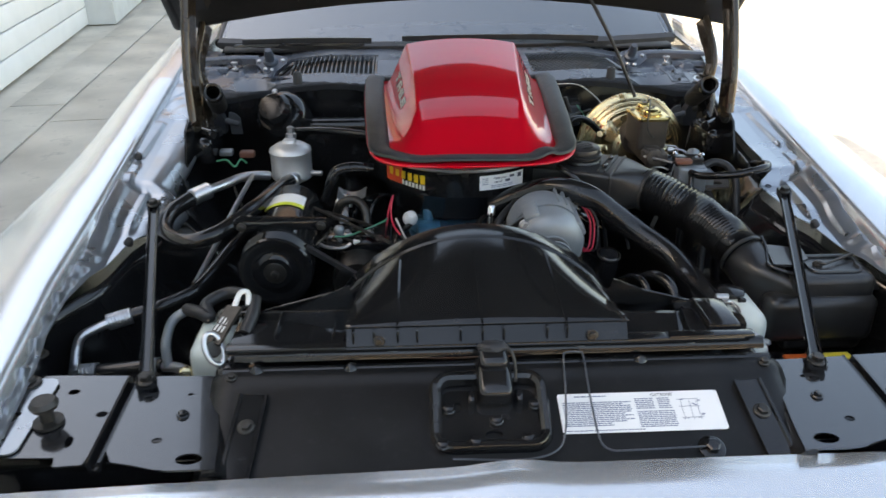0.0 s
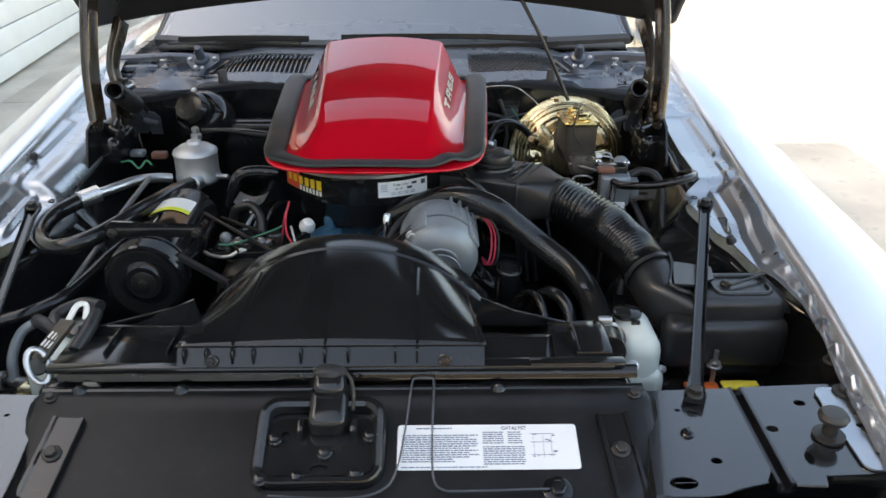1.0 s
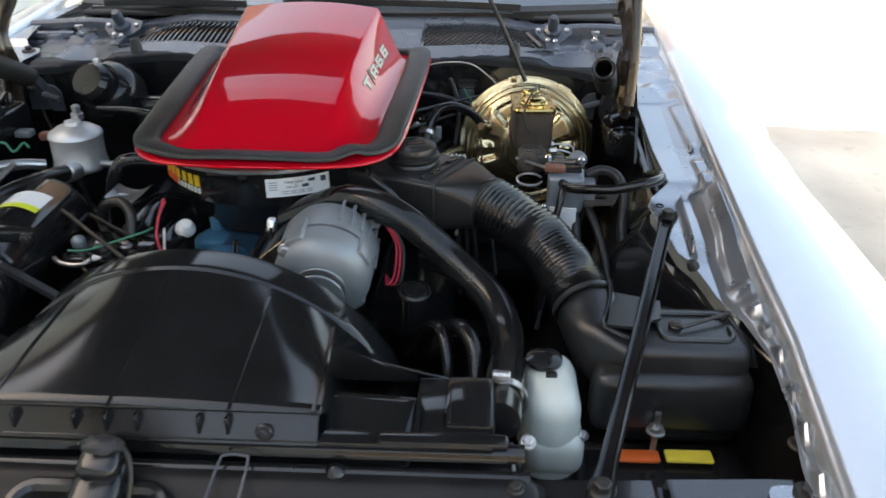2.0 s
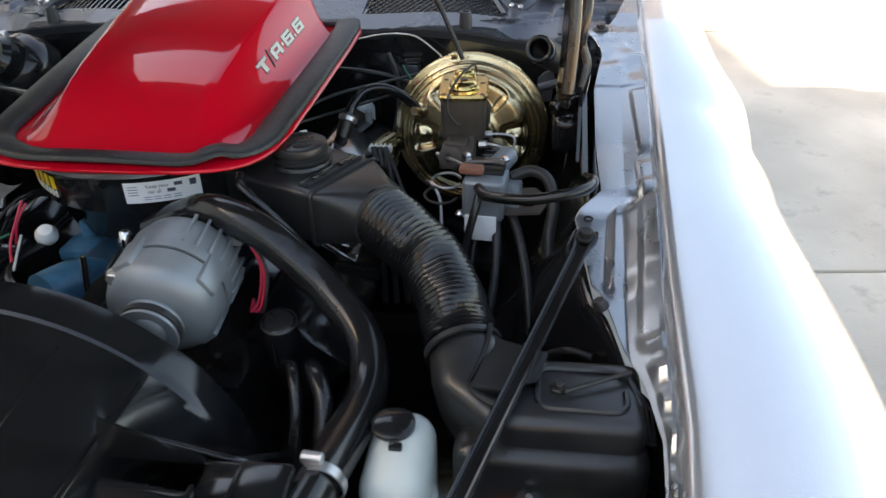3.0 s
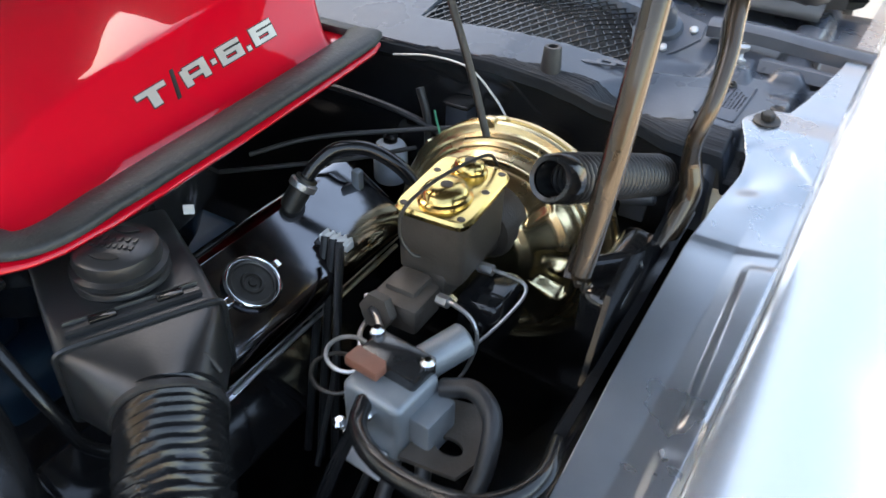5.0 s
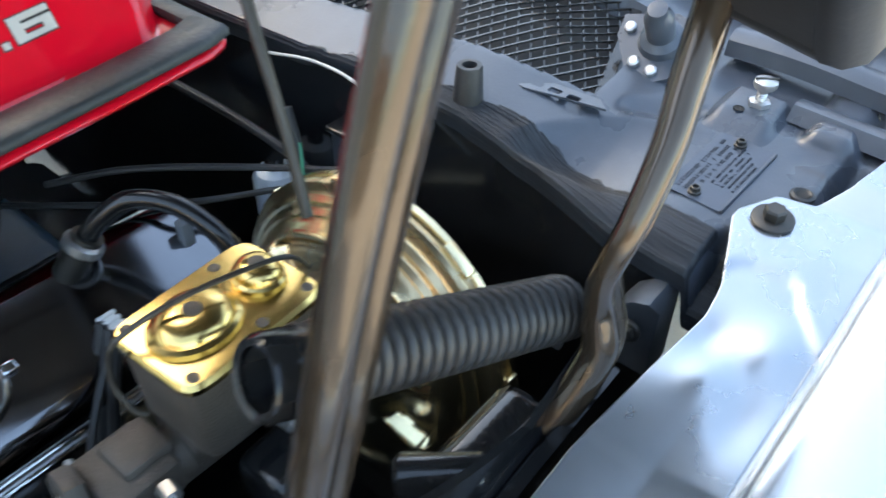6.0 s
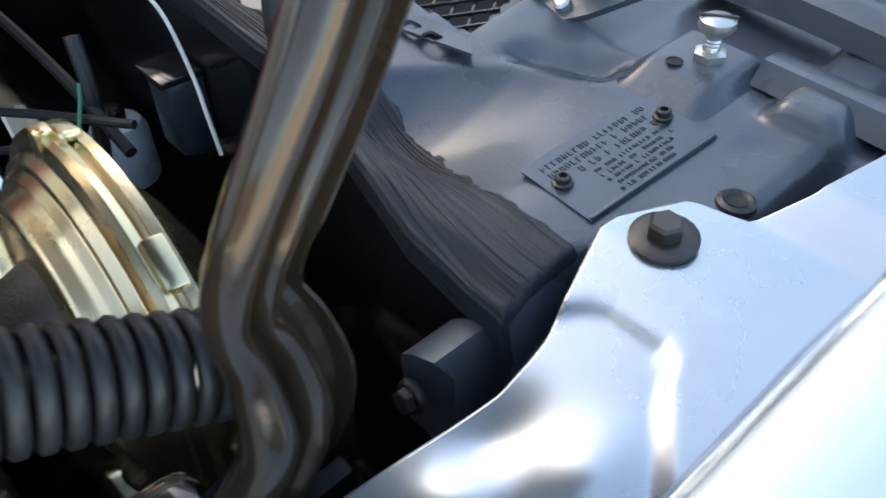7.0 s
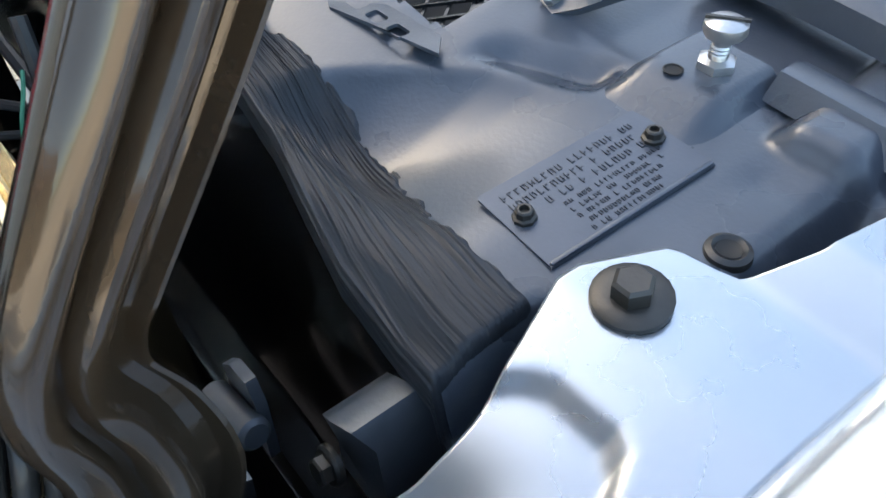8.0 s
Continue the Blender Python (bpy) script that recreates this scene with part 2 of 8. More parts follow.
DARKSTEEL = mat("dark phosphated steel", (0.055, 0.052, 0.048), 0.42, 0.7, 0.0, 0.2, 60, 0.08, 500, 0.1)
# Plain chrome, its colour darkened to stand in for dark reflections.
DARKCHROME = mat("chrome darkened for dim reflections", (0.19, 0.19, 0.20), 0.12, 1.0, 0.0, 0.1, 20, 0.0, 500, 0.04)
BADGE = mat("pale brushed badge metal", (0.58, 0.55, 0.50), 0.38, 0.6, 0.0, 0.06, 60, 0.03, 500, 0.06)
CHROME = mat("chrome", (0.75, 0.75, 0.76), 0.09, 1.0, 0.0, 0.03, 40, 0.0, 500, 0.03)
BLUE = mat("blue engine enamel", (0.008, 0.034, 0.062), 0.45, 0.0, 0.0, 0.25, 30, 0.12, 300, 0.1, grime=0.05)
CANISTER = mat("dull spun aluminium", (0.62, 0.63, 0.64), 0.46, 0.7, 0.0, 0.06, 30, 0.03, 500, 0.08)
# Lit copy of the engine's blue: the same enamel, worn, its colour lightened.
BLUEBRIGHT = mat("lit copy of worn blue enamel", (0.025, 0.12, 0.20), 0.42, 0.0, 0.1, 0.25, 40, 0.1, 300, 0.1, grime=0.15)
BOTTLE = mat("milky white plastic", (0.62, 0.68, 0.63), 0.40, 0.0, 0.0, 0.05, 20, 0.03, 300, 0.05)
WHITE = mat("white plastic", (0.75, 0.74, 0.71), 0.45, 0.0, 0.0, 0.05, 40, 0.02, 400)
PAPER = mat("white glossy label", (0.80, 0.82, 0.83), 0.30, 0.0, 0.2, 0.02, 20, 0.0, 400, 0.05)
INK = mat("dark blue-grey print", (0.05, 0.06, 0.09), 0.4, bump=0.0)
PALEINK = mat("grey-blue print", (0.17, 0.21, 0.30), 0.4, bump=0.0)
YELLOW = mat("yellow print", (0.80, 0.50, 0.03), 0.4, bump=0.0)
LIME = mat("lime yellow label", (0.62, 0.68, 0.05), 0.4, bump=0.0)
SHIELD = mat("red print", (0.62, 0.06, 0.02), 0.4, bump=0.0)
REDWIRE = mat("red wire", (0.62, 0.02, 0.06), 0.4, bump=0.0)
GREENWIRE = mat("green wire", (0.03, 0.22, 0.12), 0.4, bump=0.0)
WHITEWIRE = mat("pale grey wire", (0.65, 0.63, 0.58), 0.45, bump=0.0)
ORANGE = mat("orange plastic", (0.65, 0.13, 0.03), 0.35, bump=0.0)
AMBER = mat("yellow plastic", (0.75, 0.62, 0.08), 0.35, bump=0.0)
TIN = mat("brown-red plastic", (0.22, 0.09, 0.06), 0.5)
TAGMAT = mat("grey painted metal plate", (0.058, 0.068, 0.087), 0.36, 0.4, 0.2, 0.08, 60, 0.04, 500)
TAGINK = mat("darker embossed marks", (0.034, 0.041, 0.054), 0.4, 0.3, bump=0.0)
MASTIC = mat("brushed black seam sealer", (0.017, 0.020, 0.025), 0.48, 0.0, 0.0, 0.25, 60, 0.25, 260, 0.1, stretch=(0.2, 1.0, 1.0), spec=0.3)
CONCRETE = mat("driveway concrete", (0.58, 0.525, 0.445), 0.85, 0.0, 0.0, 0.22, 1.7, 0.5, 90, 0.08, grime=0.5)
SIDING = mat("white painted door panel", (0.80, 0.80, 0.78), 0.5, 0.0, 0.0, 0.04, 3, 0.04, 120)
STUCCO = mat("pale grey stucco", (0.62, 0.63, 0.62), 0.8, 0.0, 0.0, 0.07, 4, 0.3, 70)
ROOF = mat("brown roof shingle", (0.16, 0.11, 0.085), 0.85, 0.0, 0.0, 0.25, 6, 0.3, 60)
CABIN = mat("dark grey dashboard", (0.05, 0.05, 0.052), 0.6)
# Walls of the two added backdrop houses, toned for what the car reflects.
TAN = mat("tan stucco", (0.42, 0.34, 0.25), 0.85, 0.0, 0.0, 0.12, 6, 0.3, 60)
BRICK = mat("grey-brown wall", (0.16, 0.15, 0.14), 0.85, 0.0, 0.0, 0.25, 8, 0.3, 60)

GLASS = bpy.data.materials.new("windscreen glass")
GLASS.use_nodes = True
_n, _l = GLASS.node_tree.nodes, GLASS.node_tree.links
_p = _n["Principled BSDF"]
_p.inputs["Base Color"].default_value = (0.80, 0.86, 0.85, 1)
_p.inputs["Roughness"].default_value, _p.inputs["Transmission Weight"].default_value, _p.inputs["IOR"].default_value = 0.015, 1.0, 2.9
_w = _n.new("ShaderNodeTexNoise")
_w.inputs["Scale"].default_value = 3.0
_b = _n.new("ShaderNodeBump")
_b.inputs["Strength"].default_value, _b.inputs["Distance"].default_value = 0.02, 0.002
_l.new(_w.outputs["Fac"], _b.inputs["Height"])
_l.new(_b.outputs[0], _p.inputs["Normal"])

# ---- the driveway, the house and the car's large panels ----
XC = 0.017  # the car's middle


def mirror_x(x, side):
    return x if side > 0 else 2 * XC - x


YARD = pose(0, 0, 0, 0, 0, 6.0)
HOME = pose(0, 0, 0, 0, 0, 8.7) @ Matrix.Translation((0.135, 1.25, 0))

bm = sheet(bmesh.new(), lambda u, v: Vector((u, v, -0.03)), [-900, -60, -20, -8, 0, 8, 20, 60, 900], [-900, -60, -20, -8, 0, 8, 20, 60, 900])
setting("ground", bm, CONCRETE, "pale weathered concrete ground", "ground")

pavement = setting("pavement", box(bmesh.new(), (0, 4, -0.02), (18, 34, 0.012), YARD), CONCRETE, "pale concrete driveway with tooled joints", "driveway")
slab_meshes = {}
for u0, u1 in ((-2.4, -2.0), (-2.0, 1.0), (1.0, 4.0), (4.0, 7.0)):
    key = round(u1 - u0, 2)
    slab_meshes[key] = finish("slab", box(bmesh.new(), (0, 0, -0.007), (u1 - u0 - 0.022, 2.732, 0.014), None, 0.004, 2), CONCRETE)
    for k in range(-2, 5):
        v = 2.59 + 2.75 * k + (0.45 if u0 < -2.2 else 0)
        piece("slab", slab_meshes[key], pavement, YARD @ Matrix.Translation(((u0 + u1) / 2, v + 1.375, 0)))

# the house, whose shade the car stands in
house = thing("house", (-5, 5, 0), "pale stucco house with a white sectional garage door", "house")
bm = bmesh.new()
box(bm, (-5.0, -3.0, 1.6), (4.9, 12.4, 3.2), HOME)
part("wall", bm, STUCCO, house)
bm = bmesh.new()
box(bm, (-5.0, 5.7, 2.75), (4.9, 5.0, 0.9), HOME)
part("wall", bm, STUCCO, house, "lintel wall above the garage door")
bm = bmesh.new()
box(bm, (-4.66, 12.1, 1.6), (5.05, 7.8, 3.2), HOME, 0.006)
part("wall", bm, STUCCO, house)
bm = bmesh.new()
box(bm, (-5.2, 5.7, 1.15), (3.9, 5.0, 2.28), HOME)
part("wall", bm, STUCCO, house, "garage interior block")
bm = bmesh.new()
for a, b in (((-7.6, 5.0), (-4.9, 7.02)), ((-4.9, 7.02), (-2.2, 5.0))):
    q = [(a[0], -9.8, a[1] - 1.8), (b[0], -9.8, b[1] - 1.8), (b[0], 16.6, b[1] - 1.8), (a[0], 16.6, a[1] - 1.8)]
    vs = [bm.verts.new(HOME @ Vector(p)) for p in q] + [bm.verts.new(HOME @ (Vector(p) + Vector((0, 0, 0.12)))) for p in q]
    for f in ((0, 3, 2, 1), (4, 5, 6, 7), (0, 1, 5, 4), (1, 2, 6, 5), (2, 3, 7, 6), (3, 0, 4, 7)):
        bm.faces.new([vs[k] for k in f])
part("roof", bm, ROOF, house)
garage_door = part("garage_door", box(bmesh.new(), (-2.47, 5.7, 1.15), (0.03, 5.0, 2.3), HOME), SIDING, house, "white sectional garage door")
panel_me = finish("panel", box(bmesh.new(), (0, 0, 0), (0.036, 4.96, 0.178), None, 0.007, 2), SIDING)
for k in range(12):
    piece("panel", panel_me, garage_door, HOME @ Matrix.Translation((-2.44, 5.7, 0.108 + 0.188 * k)))
bm = box(bmesh.new(), (-2.38, 8.23, 1.15), (0.07, 0.05, 2.3), HOME, 0.004)
box(bm, (-2.30, 8.225, 0.5), (0.02, 0.03, 0.12), HOME, 0.003)
part("door_frame", bm, SIDING, house, "white door jamb with a track bracket")


# plain unseen houses behind the car and across the street, added to block sky
def backdrop_house(name, label, x0, x1, y0, y1, eave, ridge, wall_mat):
    ob = thing(name, ((x0 + x1) / 2, (y0 + y1) / 2, 0), label, "house")
    part("wall", box(bmesh.new(), ((x0 + x1) / 2, (y0 + y1) / 2, eave / 2), (x1 - x0, y1 - y0, eave)), wall_mat, ob)
    ym = (y0 + y1) / 2
    bm = bmesh.new()
    for (ya, za), (yb, zb) in (((y0 - 0.4, eave - 0.1), (ym, ridge)), ((ym, ridge), (y1 + 0.4, eave - 0.1))):
        q = [(x0 - 0.4, ya, za), (x1 + 0.4, ya, za), (x1 + 0.4, yb, zb), (x0 - 0.4, yb, zb)]
        vs = [bm.verts.new(p) for p in q] + [bm.verts.new((p[0], p[1], p[2] + 0.12)) for p in q]
        for f in ((0, 3, 2, 1), (4, 5, 6, 7), (0, 1, 5, 4), (1, 2, 6, 5), (2, 3, 7, 6), (3, 0, 4, 7)):
            bm.faces.new([vs[k] for k in f])
    part("roof", bm, ROOF, ob)


# Added to keep low rear sky out of scoop and flange reflections.
backdrop_house("rear_backdrop_house", "unseen plain grey-brown house added to darken rear reflections", -9.5, 3.7, 16.5, 22.5, 5.8, 10.2, BRICK)
# Added so the hinge arms reflect dull tan instead of bright sky.
backdrop_house("front_backdrop_house", "unseen plain tan house added to dim and tint front reflections", -14.0, 14.0, -24.0, -17.0, 4.0, 6.6, TAN)


def fz(y):
    """Height of the bolted flange along the fenders."""
    return ramp(y, [(0.5, 0.735), (0.93, 0.785), (1.3, 0.832), (1.42, 0.845), (1.508, 0.850), (1.53, 0.880), (1.66, 0.890), (1.84, 0.912), (1.982, 0.940), (2.050, 0.952), (2.099, 0.953), (2.122, 0.968), (2.2, 0.975), (3.3, 1.01)])


def crest_z(y):
    return ramp(y, [(0.5, 0.775), (0.85, 0.825), (1.08, 0.851), (1.325, 0.882), (1.45, 0.898), (1.57, 0.911), (1.77, 0.935), (2.06, 0.974), (2.5, 1.012), (3.3, 1.03)])


CREST = [(0.5, 0.655), (0.90, 0.707), (1.12, 0.730), (1.325, 0.737), (1.41, 0.741), (1.57, 0.750), (1.77, 0.760), (2.06, 0.770), (2.5, 0.79), (3.3, 0.81)]
INNER = [(0.5, 0.648), (0.96, 0.694), (1.03, 0.706), (1.12, 0.712), (1.2, 0.702), (1.26, 0.685), (1.34, 0.668), (1.36, 0.655), (1.50, 0.638), (1.512, 0.640), (1.53, 0.672), (1.66, 0.670), (1.84, 0.674), (1.92, 0.686),
         (1.9660, 0.693), (1.9840, 0.6915), (1.9940, 0.690), (2.0500, 0.6695), (2.0600, 0.670), (2.0910, 0.6854), (2.0925, 0.690), (2.0965, 0.711), (2.1015, 0.715), (2.1190, 0.727), (2.1540, 0.735), (2.2240, 0.75), (2.6, 0.77), (3.3, 0.785)]


def hill(y, at, w):
    return math.exp(-((y - at) / w) ** 2)


def ledge(y, r):
    """Stampings of the flange: a raised outer panel with steps, and dimples towards the front. r runs from the inner edge to the lip."""
    up = 0.0
    x = ramp(y, INNER) + (ramp(y, CREST) - 0.006 - ramp(y, INNER)) * r
    for a, b, h, r0 in ((1.530, 1.612, 0.003, 0.722), (1.632, 1.834, 0.0065, 0.728), (1.26, 1.558, 0.0045, 0.722), (1.33, 1.512, 0.012, 0.686)):
        up += h * ease((x - r0 + max(0.0, 0.078 * (1.558 - y))) / 0.009) * ease((y - a) / (0.008 if a > 1.35 else 0.05)) * ease((b - y) / 0.008)
    up += 0.0015 * ease((y - 1.850) / 0.003) * ease((1.95 - y) / 0.05)
    for at, w, h in ((0.80, 0.012, 0.011), (0.87, 0.012, 0.011), (0.935, 0.011, 0.012), (1.00, 0.012, 0.012), (1.06, 0.011, 0.012), (1.12, 0.012, 0.012), (1.165, 0.009, 0.009), (1.205, 0.010, 0.010), (1.25, 0.008, 0.006)):
        up += h * hill(y, at, w) * ease((r - 0.25) / 0.3) * ease((1.0 - r) / 0.15)
    for at in (1.275, 1.33, 1.385, 1.44, 1.49):
        up += 0.0006 * hill(y, at, 0.012) * ease((x - 0.700) / 0.012) * ease((1.0 - r) / 0.12)
    # a flat pad round the rear bolt steps down to a dented hollow ahead of it
    brink = ramp(x, [(0.670, 1.990), (0.685, 2.014), (0.692, 2.022), (0.700, 2.026), (0.724, 2.027), (0.732, 2.022), (0.738, 2.010), (0.765, 1.975)])
    up -= 0.0028 * ease((brink - y) / 0.014) * ease((y - 1.88) / 0.10)
    up += 0.0042 * hill(y, 1.962, 0.020) * hill(x, 0.738, 0.016) + 0.0030 * hill(y, 1.925, 0.018) * hill(x, 0.712, 0.014)
    up -= 0.0030 * hill(y, 1.950, 0.020) * hill(x, 0.703, 0.012) + 0.0026 * hill(y, 1.905, 0.025) * hill(x, 0.742, 0.013)
    return up


def fender(side):
    ob = thing("fender", (mirror_x(0.85, side), 1.4, 0.0), "silver front fender with a stamped and bolted inner flange", "fender", "front fenders")
    ys = span(0.45, 1.1, 60) + span(1.108, 1.84, 100) + span(1.8435, 2.06, 62) + span(2.0625, 2.13, 28) + span(2.136, 2.2, 10) + span(2.25, 3.3, 18)

    def upper(y, k):
        xi, xc, f = ramp(y, INNER), ramp(y, CREST), fz(y)
        g = crest_z(y)
        flare = 0.05 * hill(y, 1.2, 0.33)
        if side > 0:  # the driver's side bellies out behind the wheel
            flare += 0.022 * hill(y, 1.86, 0.11) + 0.008 * hill(y, 1.64, 0.06) - 0.008 * hill(y, 1.735, 0.035)
        w = 0.925 + flare - xc - 0.07 * ease((0.95 - y) / 0.5)
        drop = 0.30 * ease((0.75 - y) / 0.4)
        prof = [(xc - 0.004, g - 0.018), (xc - 0.001, g - 0.007), (xc + 0.004, g - 0.002), (xc + 0.011, g), (xc + 0.24 * w, g + 0.002), (xc + 0.42 * w, g - 0.003), (xc + 0.6 * w, g - 0.015),
                (xc + 0.76 * w, g - 0.034), (xc + 0.88 * w, g - 0.062), (xc + 0.96 * w, g - 0.10), (xc + w, g - 0.155), (xc + w + 0.012, g - 0.215), (xc + w + 0.006, g - 0.35), (xc + w - 0.03, g - 0.55), (xc + w - 0.06, 0.28)]
        if k < 57:
            r = k / 56
            x, z = xi + (xc - 0.006 - xi) * r, f + ledge(y, r)
            if side < 0:  # this flange rolls over towards the bay
                wide = ease((y - 1.30) / 0.14) * ease((1.95 - y) / 0.05)
                x = xi - 0.026 * wide + (xc - 0.006 - xi + 0.026 * wide) * r
                z = f + ledge(y, max(0.0, (x - xi) / (xc - 0.006 - xi))) - 0.062 * wide * (1 - math.sqrt(1 - min(0.99, max(0.0, (xi + 0.020 - x) / 0.048)) ** 2))
            # the flange climbs to the crest in a sloping wall
            z += (g - 0.024 - f) * min(1.0, max(0.0, (x - xc + 0.044) / 0.038)) * ease((1.94 - y) / 0.10)
        else:
            x, z = prof[k - 57]
        return Vector((mirror_x(x, side), y, z - drop * 0.3 * (1 if z > 0.5 else 0)))

    ks = list(range(72))
    bm = bmesh.new()
    fine = list(range(57))
    sheet(bm, upper, ys, fine)
    flange = part("flange", bm, SILVER_SHADED, ob, "silver stamped fender flange", 50)
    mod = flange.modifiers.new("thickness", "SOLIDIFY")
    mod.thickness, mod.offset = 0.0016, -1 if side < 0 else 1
    bm = bmesh.new()
    sheet(bm, upper, ys, ks[56:])
    part("panel", bm, SILVER, ob, "glossy silver outer skin", 60)
    for y, r, big in ((2.061, 0.25, 1.5), (1.00, 0.35, 0.9), (0.86, 0.3, 1.0)):
        xi, xc = ramp(y, INNER), ramp(y, CREST)
        x = 0.694 if big == 1.5 else xi + (xc - xi) * r
        bolt((mirror_x(x, side), y, fz(y) + ledge(y, r) + 0.002), (0, -0.1, 1), ob, DARKSTEEL, 0.0085 * big if big < 1.5 else 0.0078, 0.0085, 0.0148 if big == 1.5 else 0.0, "dark hexagon bolt with a round washer")
    for y in ((1.307,) if side > 0 else (1.625, 1.297)):
        xc = ramp(y, CREST) if y > 1.5 else 0.678
        bm = lathe(bmesh.new(), [(0.005, 0), (0.0085, 0.003), (0.0085, 0.008), (0.006, 0.015), (0.0, 0.016)], frame_of((mirror_x(xc - 0.012, side), y, fz(y) + 0.008), (-0.5 * side, 0, 1)), 18)
        part("rubber_bumper", bm, RUBBER, ob)
    # holes in the flange show as dark wells
    for y, dx in ((1.502, 0.018), (1.275, 0.022)):
        bm = lathe(bmesh.new(), [(0.0065, 0.0), (0.0065, 0.0012), (0.0045, 0.0014), (0.0042, -0.004), (0.0, -0.004)], frame_of((mirror_x(ramp(y, INNER) + dx, side), y, fz(y) + 0.0006), (0, -0.15, 1)), 16, False)
        part("hole_rim", bm, RUBBER, ob)
    return ob


for side in (1, -1):
    fender(side)


def inner_fender(side):
    """The black wheelhouse that closes the bay at the side."""
    ys = span(0.95, 2.02, 60)
    us = span(0, 1, 22)

    def fn(y, u):
        bulge = 0.13 * hill(y, 1.56, 0.20) * math.sin(math.pi * min(1, u * 1.15))
        x = ramp(y, INNER) + 0.004 + 0.04 * ease((1.24 - y) / 0.10) - 0.16 * u ** 1.6 - bulge
        x += 0.006 * math.sin(40 * y) * hill(u, 0.35, 0.2)
        return Vector((mirror_x(x, side), y, fz(y) - 0.026 - 0.60 * u))

    bm = sheet(bmesh.new(), fn, ys, us)
    setting("inner_fender", bm, BLACK, "black painted inner fender wheelhouse", "inner fender", 60, 0.003, 0)
    if side < 0:
        return
    lip = [(mirror_x(ramp(y, [(1.60, 0.650), (1.75, 0.654), (1.92, 0.658)]), side), y, ramp(y, [(1.60, 0.868), (1.92, 0.904)])) for y in span(1.60, 1.915, 14)]
    setting("trim_lip", sweep(bmesh.new(), lip, [(-0.002, -0.016), (-0.002, 0.0), (0.0, 0.002), (0.008, 0.001), (0.008, -0.002), (0.001, -0.002), (0.001, -0.016)], (0, 0, 1)), BLACK, "folded black lip beside the fender flange", "lip")


for side in (1, -1):
    inner_fender(side)


# the firewall and the cowl panel
HOLLOW = [(0.468, 2.015), (0.475, 2.028), (0.487, 2.05), (0.510, 2.077), (0.540, 2.102), (0.575, 2.118), (0.60, 2.125), (0.70, 2.127)]


SETBACK = 0.016


def cowl_z(x, y):
    a = abs(x - XC)
    y = y - SETBACK
    lip = ramp(a, [(0.0, 0.957), (0.35, 0.955), (0.5, 0.941), (0.66, 0.938), (0.8, 0.942)])
    rise = ramp(a, [(0.0, 0.20), (0.42, 0.19), (0.56, 0.10), (0.75, 0.09)])
    z = lip - 0.002 + rise * min(y - 1.985, 0.17) + 0.05 * max(0, y - 2.2)
    # a hollow with a crisp upper edge, deepest beside the sealer
    d = ramp(a, HOLLOW) - y
    z -= 0.030 * min(1.0, max(0.0, d) / 0.085) ** 0.8 * ease((a - 0.466) / 0.03) * ease((0.622 - a) / 0.12) * ease((y - 2.000) / 0.028)
    # the folded valley between the hollow and the wiper pivot
    z -= 0.007 * max(0.0, 1 - abs(y - ramp(a, [(0.52, 2.112), (0.60, 2.148)])) / 0.016) * ease((a - 0.515) / 0.02) * ease((0.585 - a) / 0.012)
    z += 0.012 * ease((y - 2.150) / 0.010) * ease((a - 0.652) / 0.014)
    z -= 0.002 * hill(y, 2.135, 0.012) * ease((a - 0.655) / 0.014)
    z -= 0.006 * ease((1.995 - y) / 0.012)
    z -= 0.020 * ease((a - 0.660) / 0.030) * ease((2.068 - y) / 0.012) * ease((y - 2.035) / 0.02)
    z -= 0.016 * ease((a - 0.685) / 0.02)
    z -= 0.03 * ease((a - 0.648) / 0.010) * ease((2.035 - y) / 0.02)
    return z


def lip_y(a):
    """Where the cowl's front lip runs: it swings forward towards the fenders."""
    return ramp(a, [(0.0, 1.994), (0.25, 2.004), (0.35, 2.011), (0.43, 2.012), (0.50, 2.004), (0.545, 1.993), (0.585, 1.985), (0.63, 1.981), (0.76, 1.980)]) + SETBACK


def drawn(a, y):
    """Depth y drawn out to the curved lip."""
    return y + (lip_y(a) - 1.984) * max(0.0, 1 - max(0.0, y - 1.984) / 0.09)


def pit(x, y):
    """The wells below the two intake grilles."""
    a = abs(x - XC)
    d = y - 0.137 * (a - 0.213)
    return 0.024 if 0.215 < a < 0.497 and 2.082 < d < 2.238 else 0.0


half = span(0.0, 0.20, 8) + span(0.21, 0.44, 30) + span(0.444, 0.725, 88) + span(0.735, 0.76, 3)
xs = [XC - k for k in reversed(half[1:])] + [XC + k for k in half]
ys = span(1.984, 2.20, 74) + span(2.206, 2.30, 16) + span(2.32, 2.46, 6)
bm = sheet(bmesh.new(), lambda x, y: Vector((x, drawn(abs(x - XC), y), cowl_z(x, drawn(abs(x - XC), y)) - pit(x, y))), xs, ys)
setting("cowl_panel", bm, COWL, "grey-black cowl panel below the windscreen", "cowl panel", 45, 0.002, 1)
bm = bmesh.new()
sheet(bm, lambda x, u: Vector((x, max(1.998 + 0.035 * ease(u * 3) + 0.01 * u, lip_y(abs(x - XC)) + 0.003), cowl_z(x, lip_y(abs(x - XC))) - 0.004 - 0.68 * u)), [XC + k for k in span(-0.645, 0.645, 60)], [0, 0.01, 0.03, 0.07, 0.14, 0.2, 0.3, 0.4, 0.6, 1.0])
setting("wall_firewall", bm, BLACK, "black painted firewall behind the engine", "firewall", 60, 0.003, 0)


